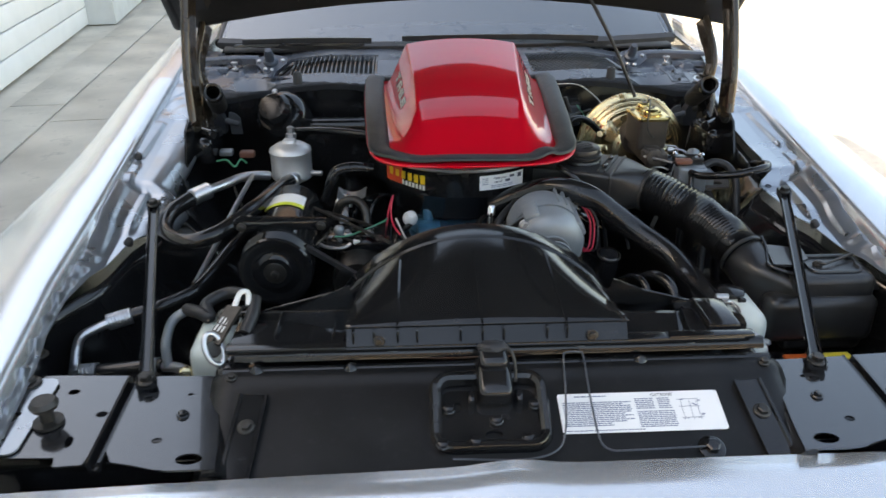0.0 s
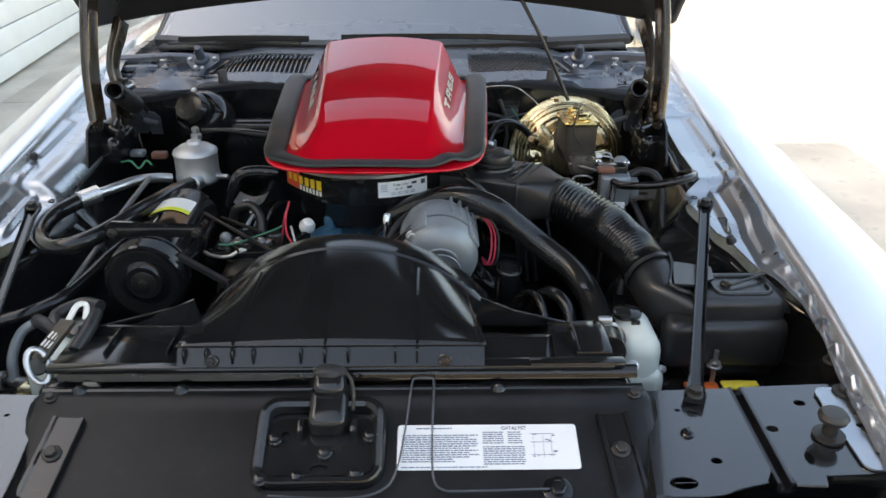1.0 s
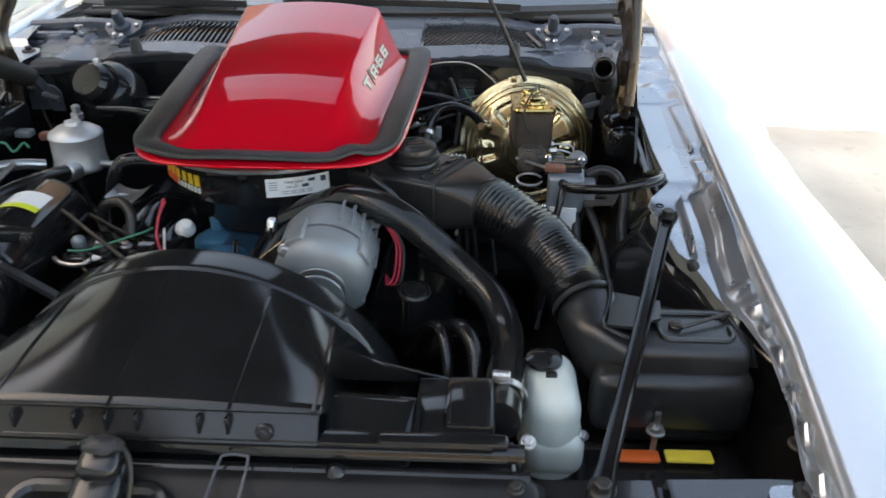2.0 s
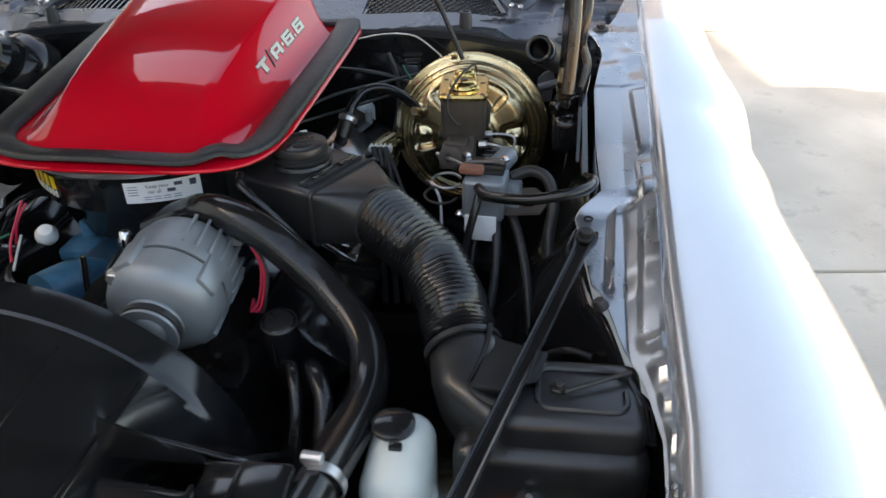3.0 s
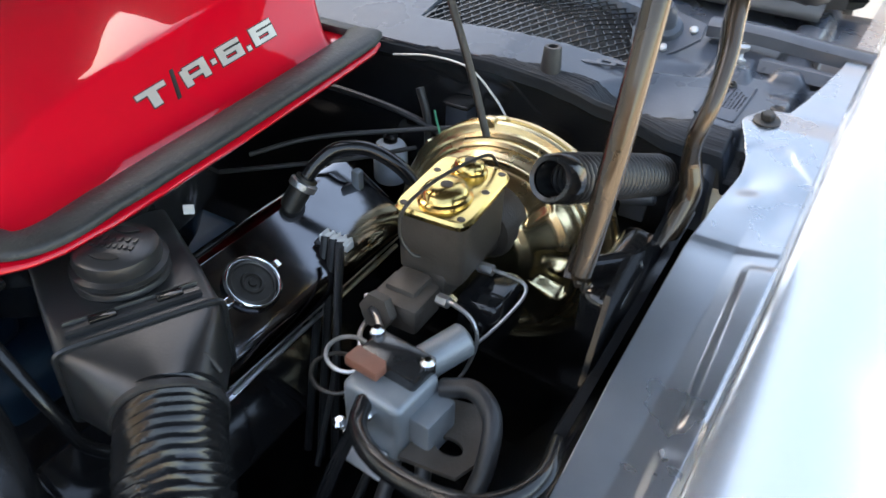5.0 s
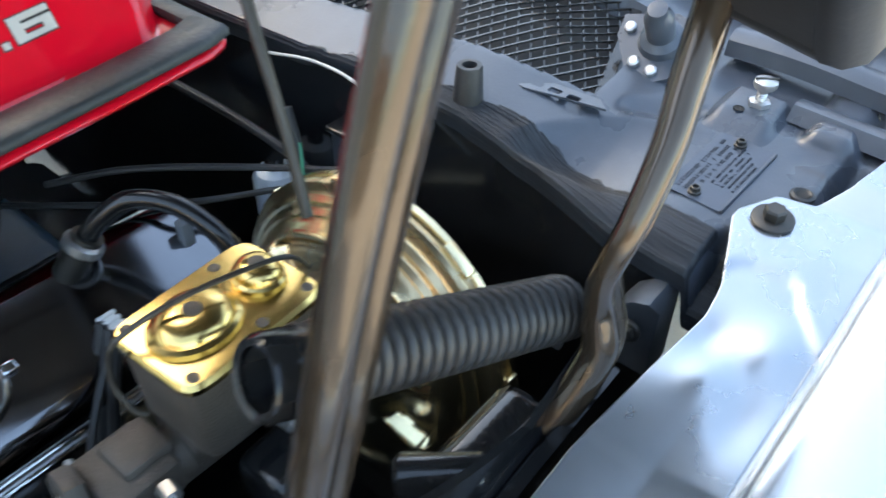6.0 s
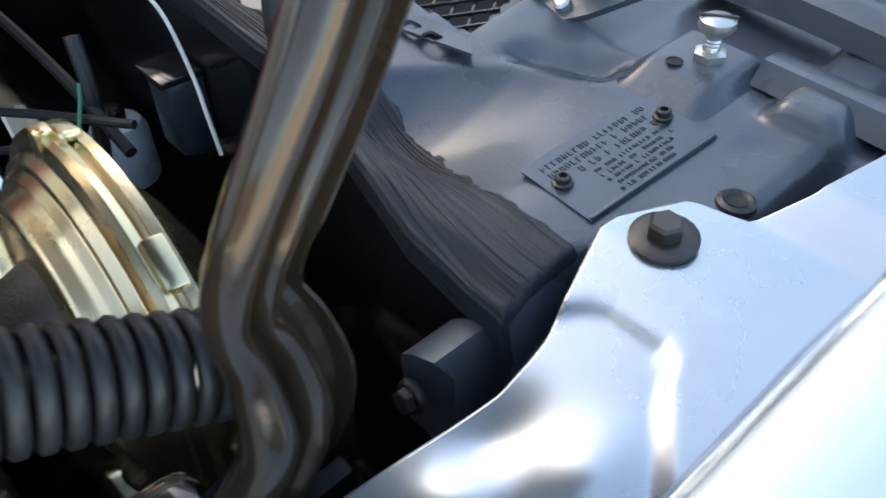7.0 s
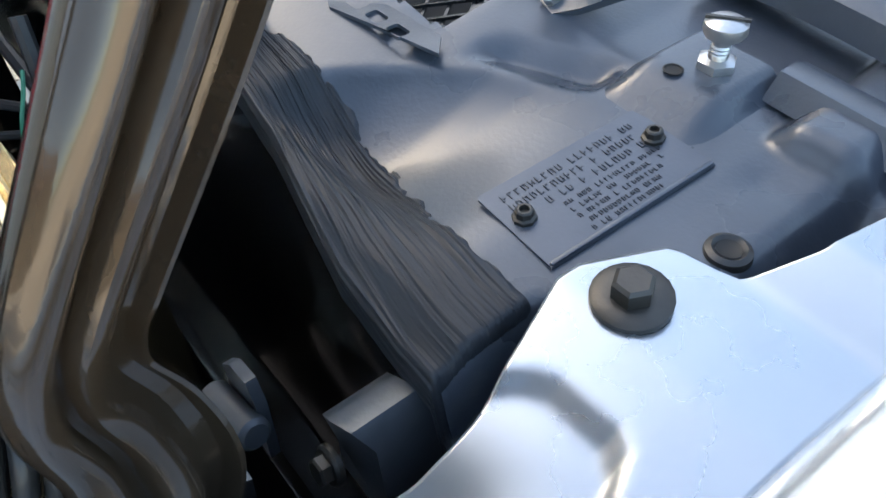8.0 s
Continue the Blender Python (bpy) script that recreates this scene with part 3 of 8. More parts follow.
def mastic(side):
    """The brushed sealer along the cowl's front lip."""
    def fn(x, y):
        rear = ramp(x, [(0.08, 1.990), (0.20, 1.996), (0.30, 2.008), (0.38, 2.022), (0.455, 2.038), (0.505, 2.043), (0.557, 2.037), (0.61, 2.026), (0.69, 2.024)]) + SETBACK
        rear += 0.007 * noise.noise(Vector((x * 45, y * 20, 0))) + 0.0022 * noise.noise(Vector((x * 160, y * 160, 7)))
        flow = y + 0.003 * noise.noise(Vector((x * 13, 0, 2.2))) + 0.06 * max(0.0, x - 0.56) ** 1.3
        streak = noise.noise(Vector((x * 7, flow * 640, 1.5))) + 0.8 * noise.noise(Vector((x * 18, flow * 1150, 4.0)))
        y2 = drawn(abs(x - XC), max(1.984, y))
        z = cowl_z(x, y2) + 0.0004 + 0.0042 * ease((rear - y2) / 0.005 + 0.5) + 0.0008 * streak
        if y < 1.982:  # it laps over the front of the lip
            z -= 0.002 + 1.3 * (1.982 - y)
        return Vector((mirror_x(x, side), y2 + max(y, 1.9805 + 0.0002 * streak) - max(1.984, y), z))

    bm = sheet(bmesh.new(), fn, span(0.08, 0.30, 60)[:-1] + span(0.30, 0.69, 230), span(1.970, 2.066, 220 if side > 0 else 100))
    setting("trim_sealer", bm, MASTIC, "black seam sealer brushed along the cowl lip", "sealer", 80)


for side in (1, -1):
    mastic(side)

# the windscreen, the roof and the dark cabin
bm = bmesh.new()


def screen(x, u):
    a = (x - XC) / 0.70
    return Vector((x * (1 - 0.12 * u), 2.335 + 0.80 * u + 0.10 * a * a - 0.02, 1.000 + 0.42 * u))


sheet(bm, screen, [XC + k for k in span(-0.70, 0.70, 25)], span(0, 1, 9))
windscreen = setting("window_1", bm, GLASS, "raked windscreen reflecting the bright sky", "windscreen", 60)
windscreen.visible_shadow = False
bm = bmesh.new()
sheet(bm, lambda x, u: Vector((x, 2.345 + 0.63 * u, 0.985 - 0.05 * u + 0.01 * math.sin(9 * u))), [XC + k for k in span(-0.68, 0.68, 12)], span(0, 1, 10))
setting("dashboard", bm, CABIN, "dark grey dashboard top behind the windscreen", "dashboard", 60, 0.01, 0)
bm = box(bmesh.new(), (XC, 3.5, 0.62), (1.36, 0.9, 0.7), None, 0.05)
setting("cabin", bm, CABIN, "dark seats and cabin behind the windscreen", "cabin")
bm = bmesh.new()
sheet(bm, lambda x, u: Vector((x, 3.13 + 1.3 * u, 1.415 + 0.05 * math.sin(2.0 * u) - 0.05 * ((x - XC) / 0.65) ** 2)), [XC + k for k in span(-0.62, 0.62, 12)], span(0, 1, 8))
setting("roof_panel", bm, SILVER, "silver car roof above the windscreen", "car roof", 60, 0.02, 0)
for side in (1, -1):
    bm = tube(bmesh.new(), [(mirror_x(0.725, side), 2.46, 0.985), (mirror_x(0.68, side), 2.8, 1.2), (mirror_x(0.63, side), 3.16, 1.41)], 0.022, 10, 5)
    setting("trim_pillar", bm, BLACK, "black windscreen pillar", "pillar")
for side in (1, -1):
    bm = bmesh.new()
    box(bm, (mirror_x(0.86, side), 3.9, 0.55), (0.13, 1.2, 0.8), None, 0.05, 3)
    setting("door_%d" % (1 if side > 0 else 2), bm, SILVER, "silver car door beside the cabin", "car door")

# the hood, open
HOOD = Matrix.Translation((XC, 1.972, 1.112)) @ Matrix.Rotation(radians(-47), 4, "X") @ Matrix.Rotation(radians(180), 4, "Z")
hood = thing("hood", (XC, 1.93, 1.10), "open hood with a black underside and a large scoop opening", "hood")


def hood_edge(x):
    return 0.075 * (1 - (x / 0.69) ** 2)


def hood_plate(low, high, material, name, label):
    """Four panels round the scoop opening, in the hood's own plane."""
    bm = bmesh.new()
    def pt(x, s, h):
        s0 = hood_edge(x)
        crown = 0.03 * (1 - (x / 0.7) ** 2)
        return HOOD @ Vector((x, s0 + (1.42 - s0) * s, h + crown))
    xs = span(-0.69, -0.245, 10) + span(-0.2449, 0.2449, 11) + span(0.245, 0.69, 10)
    ss = span(0, 0.085, 3) + span(0.0851, 0.235, 10) + span(0.2351, 1, 10)
    for h in (low, high):
        grid = [[bm.verts.new(pt(x, s, h)) for s in ss] for x in xs]
        for i in range(len(xs) - 1):
            for k in range(len(ss) - 1):
                if 10 <= i < 20 and 3 <= k < 12:
                    continue
                bm.faces.new((grid[i][k], grid[i + 1][k], grid[i + 1][k + 1], grid[i][k + 1]))
    return part(name, bm, material, hood, label, 50)


hood_plate(0.0, 0.004, HOODBLACK, "inner_panel", "black inner hood panel")
hood_plate(0.032, 0.034, SILVER, "outer_skin", "silver outer hood skin")
bm = bmesh.new()
edge = []
for k in range(25):
    x = -0.69 + 1.38 * k / 24
    edge.append(HOOD @ Vector((x, hood_edge(x), 0.016 + 0.03 * (1 - (x / 0.7) ** 2))))
sweep(bm, edge, ring_section(0.017, 10))
part("rear_edge", bm, HOODBLACK, hood)
for x in (-0.69, 0.69):
    bm = sweep(bmesh.new(), [HOOD @ Vector((x, 0.0 + 1.42 * k / 10, 0.016)) for k in range(11)], ring_section(0.018, 10))
    part("side_edge", bm, HOODBLACK, hood)
for x in (-0.62, -0.36, 0.36, 0.62):
    bm = sweep(bmesh.new(), [HOOD @ Vector((x, 0.09 + 1.25 * k / 10, -0.004 + 0.03 * (1 - (x / 0.7) ** 2))) for k in range(11)], [(-0.03, 0.012), (-0.022, -0.014), (0.022, -0.014), (0.03, 0.012)])
    part("brace", bm, HOODBLACK, hood)
bm = sweep(bmesh.new(), [HOOD @ Vector((x, 0.13 + hood_edge(x) * 0.5, -0.006 + 0.03 * (1 - (x / 0.7) ** 2))) for x in span(-0.66, -0.27, 6)], [(-0.03, 0.012), (-0.02, -0.014), (0.02, -0.014), (0.03, 0.012)])
part("brace", bm, HOODBLACK, hood)
bm = sweep(bmesh.new(), [HOOD @ Vector((x, 0.13 + hood_edge(x) * 0.5, -0.006 + 0.03 * (1 - (x / 0.7) ** 2))) for x in span(0.27, 0.66, 6)], [(-0.03, 0.012), (-0.02, -0.014), (0.02, -0.014), (0.03, 0.012)])
part("brace", bm, HOODBLACK, hood)

# the silver nose panel in front of the bay
bm = bmesh.new()


def nose(x, v):
    a = abs(x - XC)
    front = 0.757 + 0.016 * (x - XC) - 0.012 * (a / 0.7) ** 2 + 0.004 * hill(a, 0.0, 0.06)
    return Vector((x, front - 0.45 * v, 0.768 - 0.19 * v - 0.12 * v * v + 0.006 * hill(a, 0.0, 0.05) * (1 - v)))


sheet(bm, nose, [XC + k for k in span(-0.72, 0.72, 49)], span(0, 1, 14))
setting("nose_panel", bm, SILVER, "silver nose panel in front of the radiator support", "nose panel", 60, 0.003, 0)
bm = bmesh.new()
sheet(bm, lambda x, u: Vector((x, 0.760 - 0.012 * (abs(x - XC) / 0.7) ** 2 + 0.016 * (x - XC) + 0.02 * u, 0.764 - 0.3 * u)), [XC + k for k in span(-0.72, 0.72, 25)], span(0, 1, 5))
setting("nose_lining", bm, BLACK, "black inner face behind the nose panel", "nose lining", 60, 0.003, 0)

# ---- the radiator support ----
CORE = frame_of((0, 0.928, 0.808), (0, -0.33, 1))  # its y runs up the sloping panel


def core_pt(x, y, h=0.0):
    """A place on the sloping support panel, h above it."""
    return Vector((x, y, 0.808 - 0.33 * (0.928 - y))) + Vector((0, -0.313, 0.95)) * h


support = thing("radiator_support", (XC, 0.85, 0.3), "black painted radiator support with bolts, slots and a latch", "radiator support")
bm = bmesh.new()


def core_fn(x, y):
    a = ease((abs(x - XC) - 0.395) / 0.02)
    return core_pt(x, y, 0.004 * hill(y, 0.915, 0.01)) + Vector((0, 0, -0.012 * a))


sheet(bm, core_fn, [XC + k for k in span(-0.415, 0.415, 70)], span(0.752, 0.928, 36))
top_panel = part("top_panel", bm, DULL, support, "", 60)
top_panel.modifiers.new("thickness", "SOLIDIFY").thickness = 0.002
# the rolled seams behind it
for y, z, x0, x1 in ((0.930, 0.809, -0.40, 0.40), (0.950, 0.826, -0.385, 0.395)):
    bm = sweep(bmesh.new(), [(XC + x0 + (x1 - x0) * k / 30, y, z) for k in range(31)], [(-0.012, -0.012), (-0.0095, -0.004), (-0.005, 0.001), (0.0, 0.0025), (0.004, 0.001), (0.008, -0.004), (0.010, -0.012)])
    part("seam", bm, BLACK, support, "rolled black seam")
for x, y, z in ((-0.2, 0.929, 0.811), (0.223, 0.929, 0.811), (-0.335, 0.929, 0.811), (0.0, 0.929, 0.811), (-0.27, 0.951, 0.829), (-0.14, 0.951, 0.829), (0.135, 0.951, 0.829), (0.30, 0.951, 0.829)):
    bm = lathe(bmesh.new(), [(0.011, 0), (0.008, 0.004), (0.003, 0.008), (0, 0.009)], frame_of((x, y - 0.002, z - 0.002), (0, -0.25, 1)), 8)
    part("clip", bm, BLACK, support)
for side in (1, -1):
    s = 1 if side > 0 else -1
    X = lambda v: mirror_x(v, side)
    m = Matrix.Translation((0, 0.93, 0.788)) @ Matrix.Rotation(radians(3), 4, "X") @ Matrix.Translation((0, -0.93, 0))
    oo = lambda pts: [(X(x), y) for x, y in pts] if side > 0 else [(X(x), y) for x, y in reversed(pts)]
    # inner plate between panel and groove, and outer plate out to the fender
    inner = oo([(0.425, 0.945), (0.545, 0.950), (0.545, 0.80), (0.53, 0.775), (0.50, 0.768), (0.475, 0.760), (0.455, 0.757), (0.395, 0.757), (0.40, 0.80)])
    holes = [oo(oval(0.432, 0.776, 0.017, 0.010)), oo(oval(0.482, 0.812, 0.007, 0.0055)), oo(oval(0.40 + 0.06, 0.905, 0.004, 0.003))]
    bm = plate(bmesh.new(), inner, holes, 0.003, m)
    part("side_plate", bm, PLATE, support, "black side plate with holes")
    outer = oo([(0.56, 0.952), (0.66, 0.957), (0.72, 0.957), (0.735, 0.80), (0.66, 0.788), (0.605, 0.786), (0.60, 0.770), (0.565, 0.772), (0.56, 0.80)])
    holes = [oo(oval(0.628, 0.918, 0.008, 0.006)), oo(oval(0.572, 0.868, 0.008, 0.006)), oo(oval(0.597, 0.815, 0.0055, 0.011, 16, -8))]
    bm = plate(bmesh.new(), outer, holes, 0.003, m)
    part("side_plate", bm, PLATE, support, "black side plate with holes")
    bm = sweep(bmesh.new(), [(X(0.5525), y, 0.7845 + 0.052 * (y - 0.93)) for y in span(0.775, 0.952, 8)], [(-0.010, 0.0035), (-0.006, 0.004), (-0.003, -0.008), (0.003, -0.008), (0.006, 0.004), (0.010, 0.0035), (0.008, -0.014), (-0.008, -0.014)], (0, 0, 1))
    part("groove", bm, BLACK, support)
    # raised fold between the sloping panel and the side plate
    bm = sweep(bmesh.new(), [(X(0.422 - 0.02 * (0.935 - y) / 0.2), y, 0.7855 + 0.052 * (y - 0.93)) for y in span(0.757, 0.935, 12)], [(-0.020, -0.014), (-0.010, -0.004), (0.0, 0.002), (0.007, 0.001), (0.010, -0.010)] if side > 0 else [(0.020, -0.014), (-0.010, -0.010), (-0.007, 0.001), (0.0, 0.002), (0.010, -0.004)], (0, 0, 1))
    part("fold", bm, BLACK, support)
    # silver corner plate with two bolts and a slot
    corner = oo(rounded(0.655, 0.79, 0.74, 0.945, 0.014))
    bm = plate(bmesh.new(), corner, [oo(oval(0.689, 0.868, 0.010, 0.006))], 0.003, Matrix.Translation((0, 0, 0.0045)) @ m)
    part("corner_plate", bm, SILVER_SHADED, support, "silver corner plate of the fender")
    for y in (0.934, 0.815):
        bolt((X(0.695), y, 0.794 + 0.052 * (y - 0.93)), (0, 0, 1), support, DARKSTEEL, 0.0095, 0.007, 0.016)
    # rubber hood stop on its screw
    bm = lathe(bmesh.new(), [(0.020, 0), (0.020, 0.004), (0.009, 0.006), (0.009, 0.022), (0.017, 0.026), (0.019, 0.032), (0.015, 0.038), (0, 0.039)], frame_of((X(0.637), 0.852, 0.785), (0, 0, 1)), 20)
    part("hood_stop", bm, DARKSTEEL, support, "dark adjustable hood stop")
    # flat strap down the sloping panel
    strap = [core_pt(X(0.366 + 0.008 * (0.89 - y) / 0.12), y, 0.004) for y in span(0.762, 0.885, 8)]
    bm = sweep(bmesh.new(), strap, [(-0.020, -0.003), (-0.020, 0.004), (-0.016, 0.004), (-0.014, 0.001), (0.014, 0.001), (0.016, 0.004), (0.020, 0.004), (0.020, -0.003)], (0, -0.31, 0.95))
    part("strap", bm, BLACK, support)
    bolt(core_pt(X(0.3695), 0.835, 0.006), (0, -0.31, 0.95), support, DARKSTEEL, 0.008, 0.006)
    bolt(core_pt(X(0.402), 0.915, 0.004), (0, -0.2, 1), support, DARKSTEEL, 0.006, 0.005)
    bolt((X(0.46), 0.86, 0.785), (0, 0, 1), support, BLACK, 0.006, 0.004, 0.0)
bolt(core_pt(0.285, 0.785, 0.002), (0, -0.31, 0.95), support, BLACK, 0.010, 0.008, 0.018)
# front face below the sloping panel
bm = box(bmesh.new(), (XC, 0.815, 0.50), (1.44, 0.02, 0.48), None, 0.005)
part("front_wall", bm, BLACK, support)
# hood latch
latch = thing("hood_latch", (-0.01, 0.84, 0.78), "black hood latch plate with a hook housing and bolts", "hood latch")
bm = plate(bmesh.new(), rounded(-0.083, -0.142, 0.072, -0.030, 0.022), [oval(-0.003, -0.122, 0.012, 0.006), oval(-0.05, -0.077, 0.006, 0.008)], 0.006, CORE @ Matrix.Translation((0, 0, 0.006)))
part("base_plate", bm, BLACK, latch)
# a stamped frame with a rolled edge, higher towards the rear
frame_pts = rounded(-0.080, -0.139, 0.069, -0.033, 0.022)
bm = sweep(bmesh.new(), [CORE @ Vector((x, y, 0.006 + 0.012 * ease((y + 0.11) / 0.07))) for x, y in frame_pts + frame_pts[:2]], [(-0.010, -0.010), (-0.008, 0.002), (-0.003, 0.006), (0.003, 0.006), (0.007, 0.002), (0.009, -0.010)], tuple(CORE.to_3x3() @ Vector((0, 0, 1))))
part("rim", bm, BLACK, latch, "rolled edge of the stamping")
bm = box(bmesh.new(), (0.003, -0.042, 0.018), (0.050, 0.070, 0.036), CORE, 0.012, 4)
box(bm, (0.003, -0.018, 0.036), (0.042, 0.036, 0.024), CORE, 0.010, 4)
part("hook_housing", bm, BLACK, latch)
bm = bmesh.new()
bmesh.ops.create_icosphere(bm, subdivisions=3, radius=1.0)
for v in bm.verts:
    f = 1 + 0.22 * noise.noise(v.co * 2.7) + 0.10 * noise.noise(v.co * 7)
    v.co = CORE @ Vector((0.003 + v.co.x * 0.021 * f, -0.006 + v.co.y * 0.011 * f, 0.046 + v.co.z * 0.008 * f))
part("foam_pad", bm, RUBBER, latch, "crumbling black foam pad")
bm = tube(bmesh.new(), [CORE @ Vector(p) for p in ((0.020, -0.004, 0.048), (0.030, -0.014, 0.042), (0.034, -0.030, 0.030), (0.033, -0.046, 0.018))], 0.0022, 6, 4)
part("spring", bm, DARKSTEEL, latch)
for x in (-0.030, 0.036):
    part("ear", box(bmesh.new(), (x, -0.070, 0.014), (0.008, 0.020, 0.018), CORE, 0.003), BLACK, latch)
for x, y in ((-0.062, -0.082), (0.057, -0.078), (0.002, -0.102), (-0.072, -0.137), (-0.028, -0.134), (0.042, -0.131)):
    bolt(CORE @ Vector((x, y, 0.009)), (0, -0.31, 0.95), latch, BLACK, 0.0065, 0.004)
# the wire that runs over the panel
wire = thing("release_wire", (0.11, 0.85, 0.79), "bent steel release wire lying over the panel", "wire")
pts = [core_pt(-0.06, 0.778, 0.008), core_pt(0.03, 0.774, 0.008), core_pt(0.075, 0.784, 0.008), core_pt(0.092, 0.81, 0.010), core_pt(0.102, 0.87, 0.012), core_pt(0.108, 0.925, 0.014), core_pt(0.113, 0.934, 0.014),
       core_pt(0.132, 0.934, 0.014), core_pt(0.137, 0.925, 0.014), core_pt(0.135, 0.86, 0.012), core_pt(0.136, 0.80, 0.010), core_pt(0.147, 0.784, 0.008), core_pt(0.175, 0.782, 0.008), core_pt(0.275, 0.784, 0.008)]
part("rod", tube(bmesh.new(), pts, 0.0014, 6, 5), GREYMETAL, wire)

# the printed label
label = thing("emission_label", (0.205, 0.84, 0.79), "white printed label with a heading and columns of small print", "label")
LAB = Matrix.Translation(core_pt(0.2045, 0.8425, 0.0015)) @ CORE.to_3x3().to_4x4()
part("sheet", plate(bmesh.new(), rounded(-0.1135, -0.032, 0.1135, 0.032, 0.004, 4), [], 0.0008, LAB), PAPER, label)
lettering("heading", "CATALYST", 0.0066, LAB @ Matrix.Translation((0.034, 0.0262, 0.0004)), INK, label, 0.0002)


def bars(x0, x1, y, h, m, bm, rnd, gap=0.25):
    x = x0
    while x < x1 - 0.002:
        w = rnd.uniform(0.0025, 0.008)
        box(bm, ((x + min(x + w, x1)) / 2, y, 0.0003), (min(w, x1 - x), h, 0.0004), m)
        x += w + 0.0011


rnd = random.Random(4)
bm = bmesh.new()
for k in range(13):
    bars(-0.108, -0.012 - rnd.choice((0, 0, 0.012, 0.03)), 0.0165 - 0.0031 * k, 0.0015, LAB, bm, rnd)
for k in range(6):
    bars(-0.006, 0.020, 0.0205 - 0.0031 * k, 0.0014, LAB, bm, rnd)
    bars(0.026, 0.044, 0.0205 - 0.0031 * k, 0.0014, LAB, bm, rnd)
for k in range(9):
    bars(-0.006, 0.046, -0.0005 - 0.0030 * k, 0.0014, LAB, bm, rnd)
bars(-0.108, 0.0, -0.0285, 0.0013, LAB, bm, rnd)
tagged(part("small_print", bm, PALEINK, label, "columns of small grey print"), kind="stuff")
bm = bmesh.new()
bars(-0.09, -0.045, 0.0265, 0.0018, LAB, bm, rnd)
for k in range(10):
    a, b = rnd.uniform(0.052, 0.085), rnd.uniform(-0.018, 0.02)
    box(bm, (a, b, 0.0003), (rnd.uniform(0.002, 0.005), 0.0015, 0.0004), LAB)
for a in (0.058, 0.07, 0.08):
    box(bm, (a, 0.0, 0.0003), (0.0004, 0.03, 0.0004), LAB)
for b in (-0.012, 0.006, 0.018):
    box(bm, (0.069, b, 0.0003), (0.03, 0.0004, 0.0004), LAB)
tagged(part("diagram", bm, PALEINK, label, "thin printed line diagram"), kind="stuff")

# ---- diagonal brace bars ----
for side in (1, -1):
    X = lambda v: mirror_x(v, side)
    a, b = Vector((X(0.488 if side > 0 else 0.527), 0.924, 0.796)), Vector((X(0.648), 1.416, 0.868))
    ob = thing("brace_bar", a, "black flat steel brace bar bolted at both ends", "brace bar", "brace bars")
    d = (b - a).normalized()
    bm = sweep(bmesh.new(), [a - d * 0.012, a, a + d * 0.018, a + d * 0.04, b - d * 0.04, b - d * 0.02, b, b + d * 0.012], [(-0.0095, -0.002), (-0.0098, 0.003), (-0.0080, 0.0055), (-0.0055, 0.0045), (-0.004, 0.001), (0.004, 0.001), (0.0055, 0.0045), (0.0080, 0.0055), (0.0098, 0.003), (0.0095, -0.002)], (0, 0, 1),
               lambda u: 1.0 + 0.55 * (hill(u, 0.10, 0.16) + hill(u, 0.90, 0.16)))
    part("bar", bm, BLACK, ob)
    bolt(a + Vector((0, 0, 0.005)), (0, -0.1, 1), ob, DARKSTEEL, 0.009, 0.008, 0.0145)
    bolt(b + Vector((0, 0, 0.005)), (0, -0.1, 1), ob, DARKSTEEL, 0.009, 0.008, 0.0)

# ---- the fan shroud and the radiator ----
shroud = thing("fan_shroud", (0.0, 1.05, 0.4), "black plastic fan shroud with a ribbed hump", "fan shroud")
SX = 0.0


def shroud_pt(th, t):
    """th: degrees round the fan; t: 0 at the front edge, 1 at the rear ring."""
    a = abs(th)
    s = 1 if th >= 0 else -1
    rear = Vector((SX + 0.283 * math.sin(radians(th)), 1.155, 0.622 + 0.283 * math.cos(radians(th))))
    if a <= 42:
        fr = Vector((SX + 0.205 * th / 42, 0.950, 0.861))
    else:
        k = (a - 42) / 40
        fr = Vector((SX + s * (0.205 + 0.010 * k), 0.950 + 0.21 * k, 0.861 - 0.16 * k))
    p = fr.lerp(rear, t)
    p.z += 0.004 * math.sin(math.pi * t) * max(0, 1 - a / 60)
    return p


bm = bmesh.new()
ths = span(-82, -42.01, 14) + span(-42, 42, 40) + span(42.01, 82, 14)
ts = span(0, 1, 14)
grid = [[bm.verts.new(shroud_pt(th, t)) for t in ts] + [bm.verts.new(shroud_pt(th, 1) + Vector((0, d, h))) for d, h in ((0.003, 0.0035), (0.012, 0.0045), (0.045, 0.004), (0.047, -0.004))] for th in ths]
for a, b in zip(grid, grid[1:]):
    for k in range(len(a) - 1):
        bm.faces.new((a[k], a[k + 1], b[k + 1], b[k]))
hump = part("hump", bm, SHROUD, shroud, "", 35)
hump.modifiers.new("thickness", "SOLIDIFY").thickness = 0.003
for th in (-26.8, -1.6, 23.6, 41):
    bm = sweep(bmesh.new(), [shroud_pt(th, t) + Vector((0, 0, 0.001)) for t in span(0.0, 0.90, 10)], [(-0.0030, -0.002), (-0.0016, 0.0036), (0.0016, 0.0036), (0.0030, -0.002)], (0, 0, 1))
    part("rib", bm, SHROUD, hump)
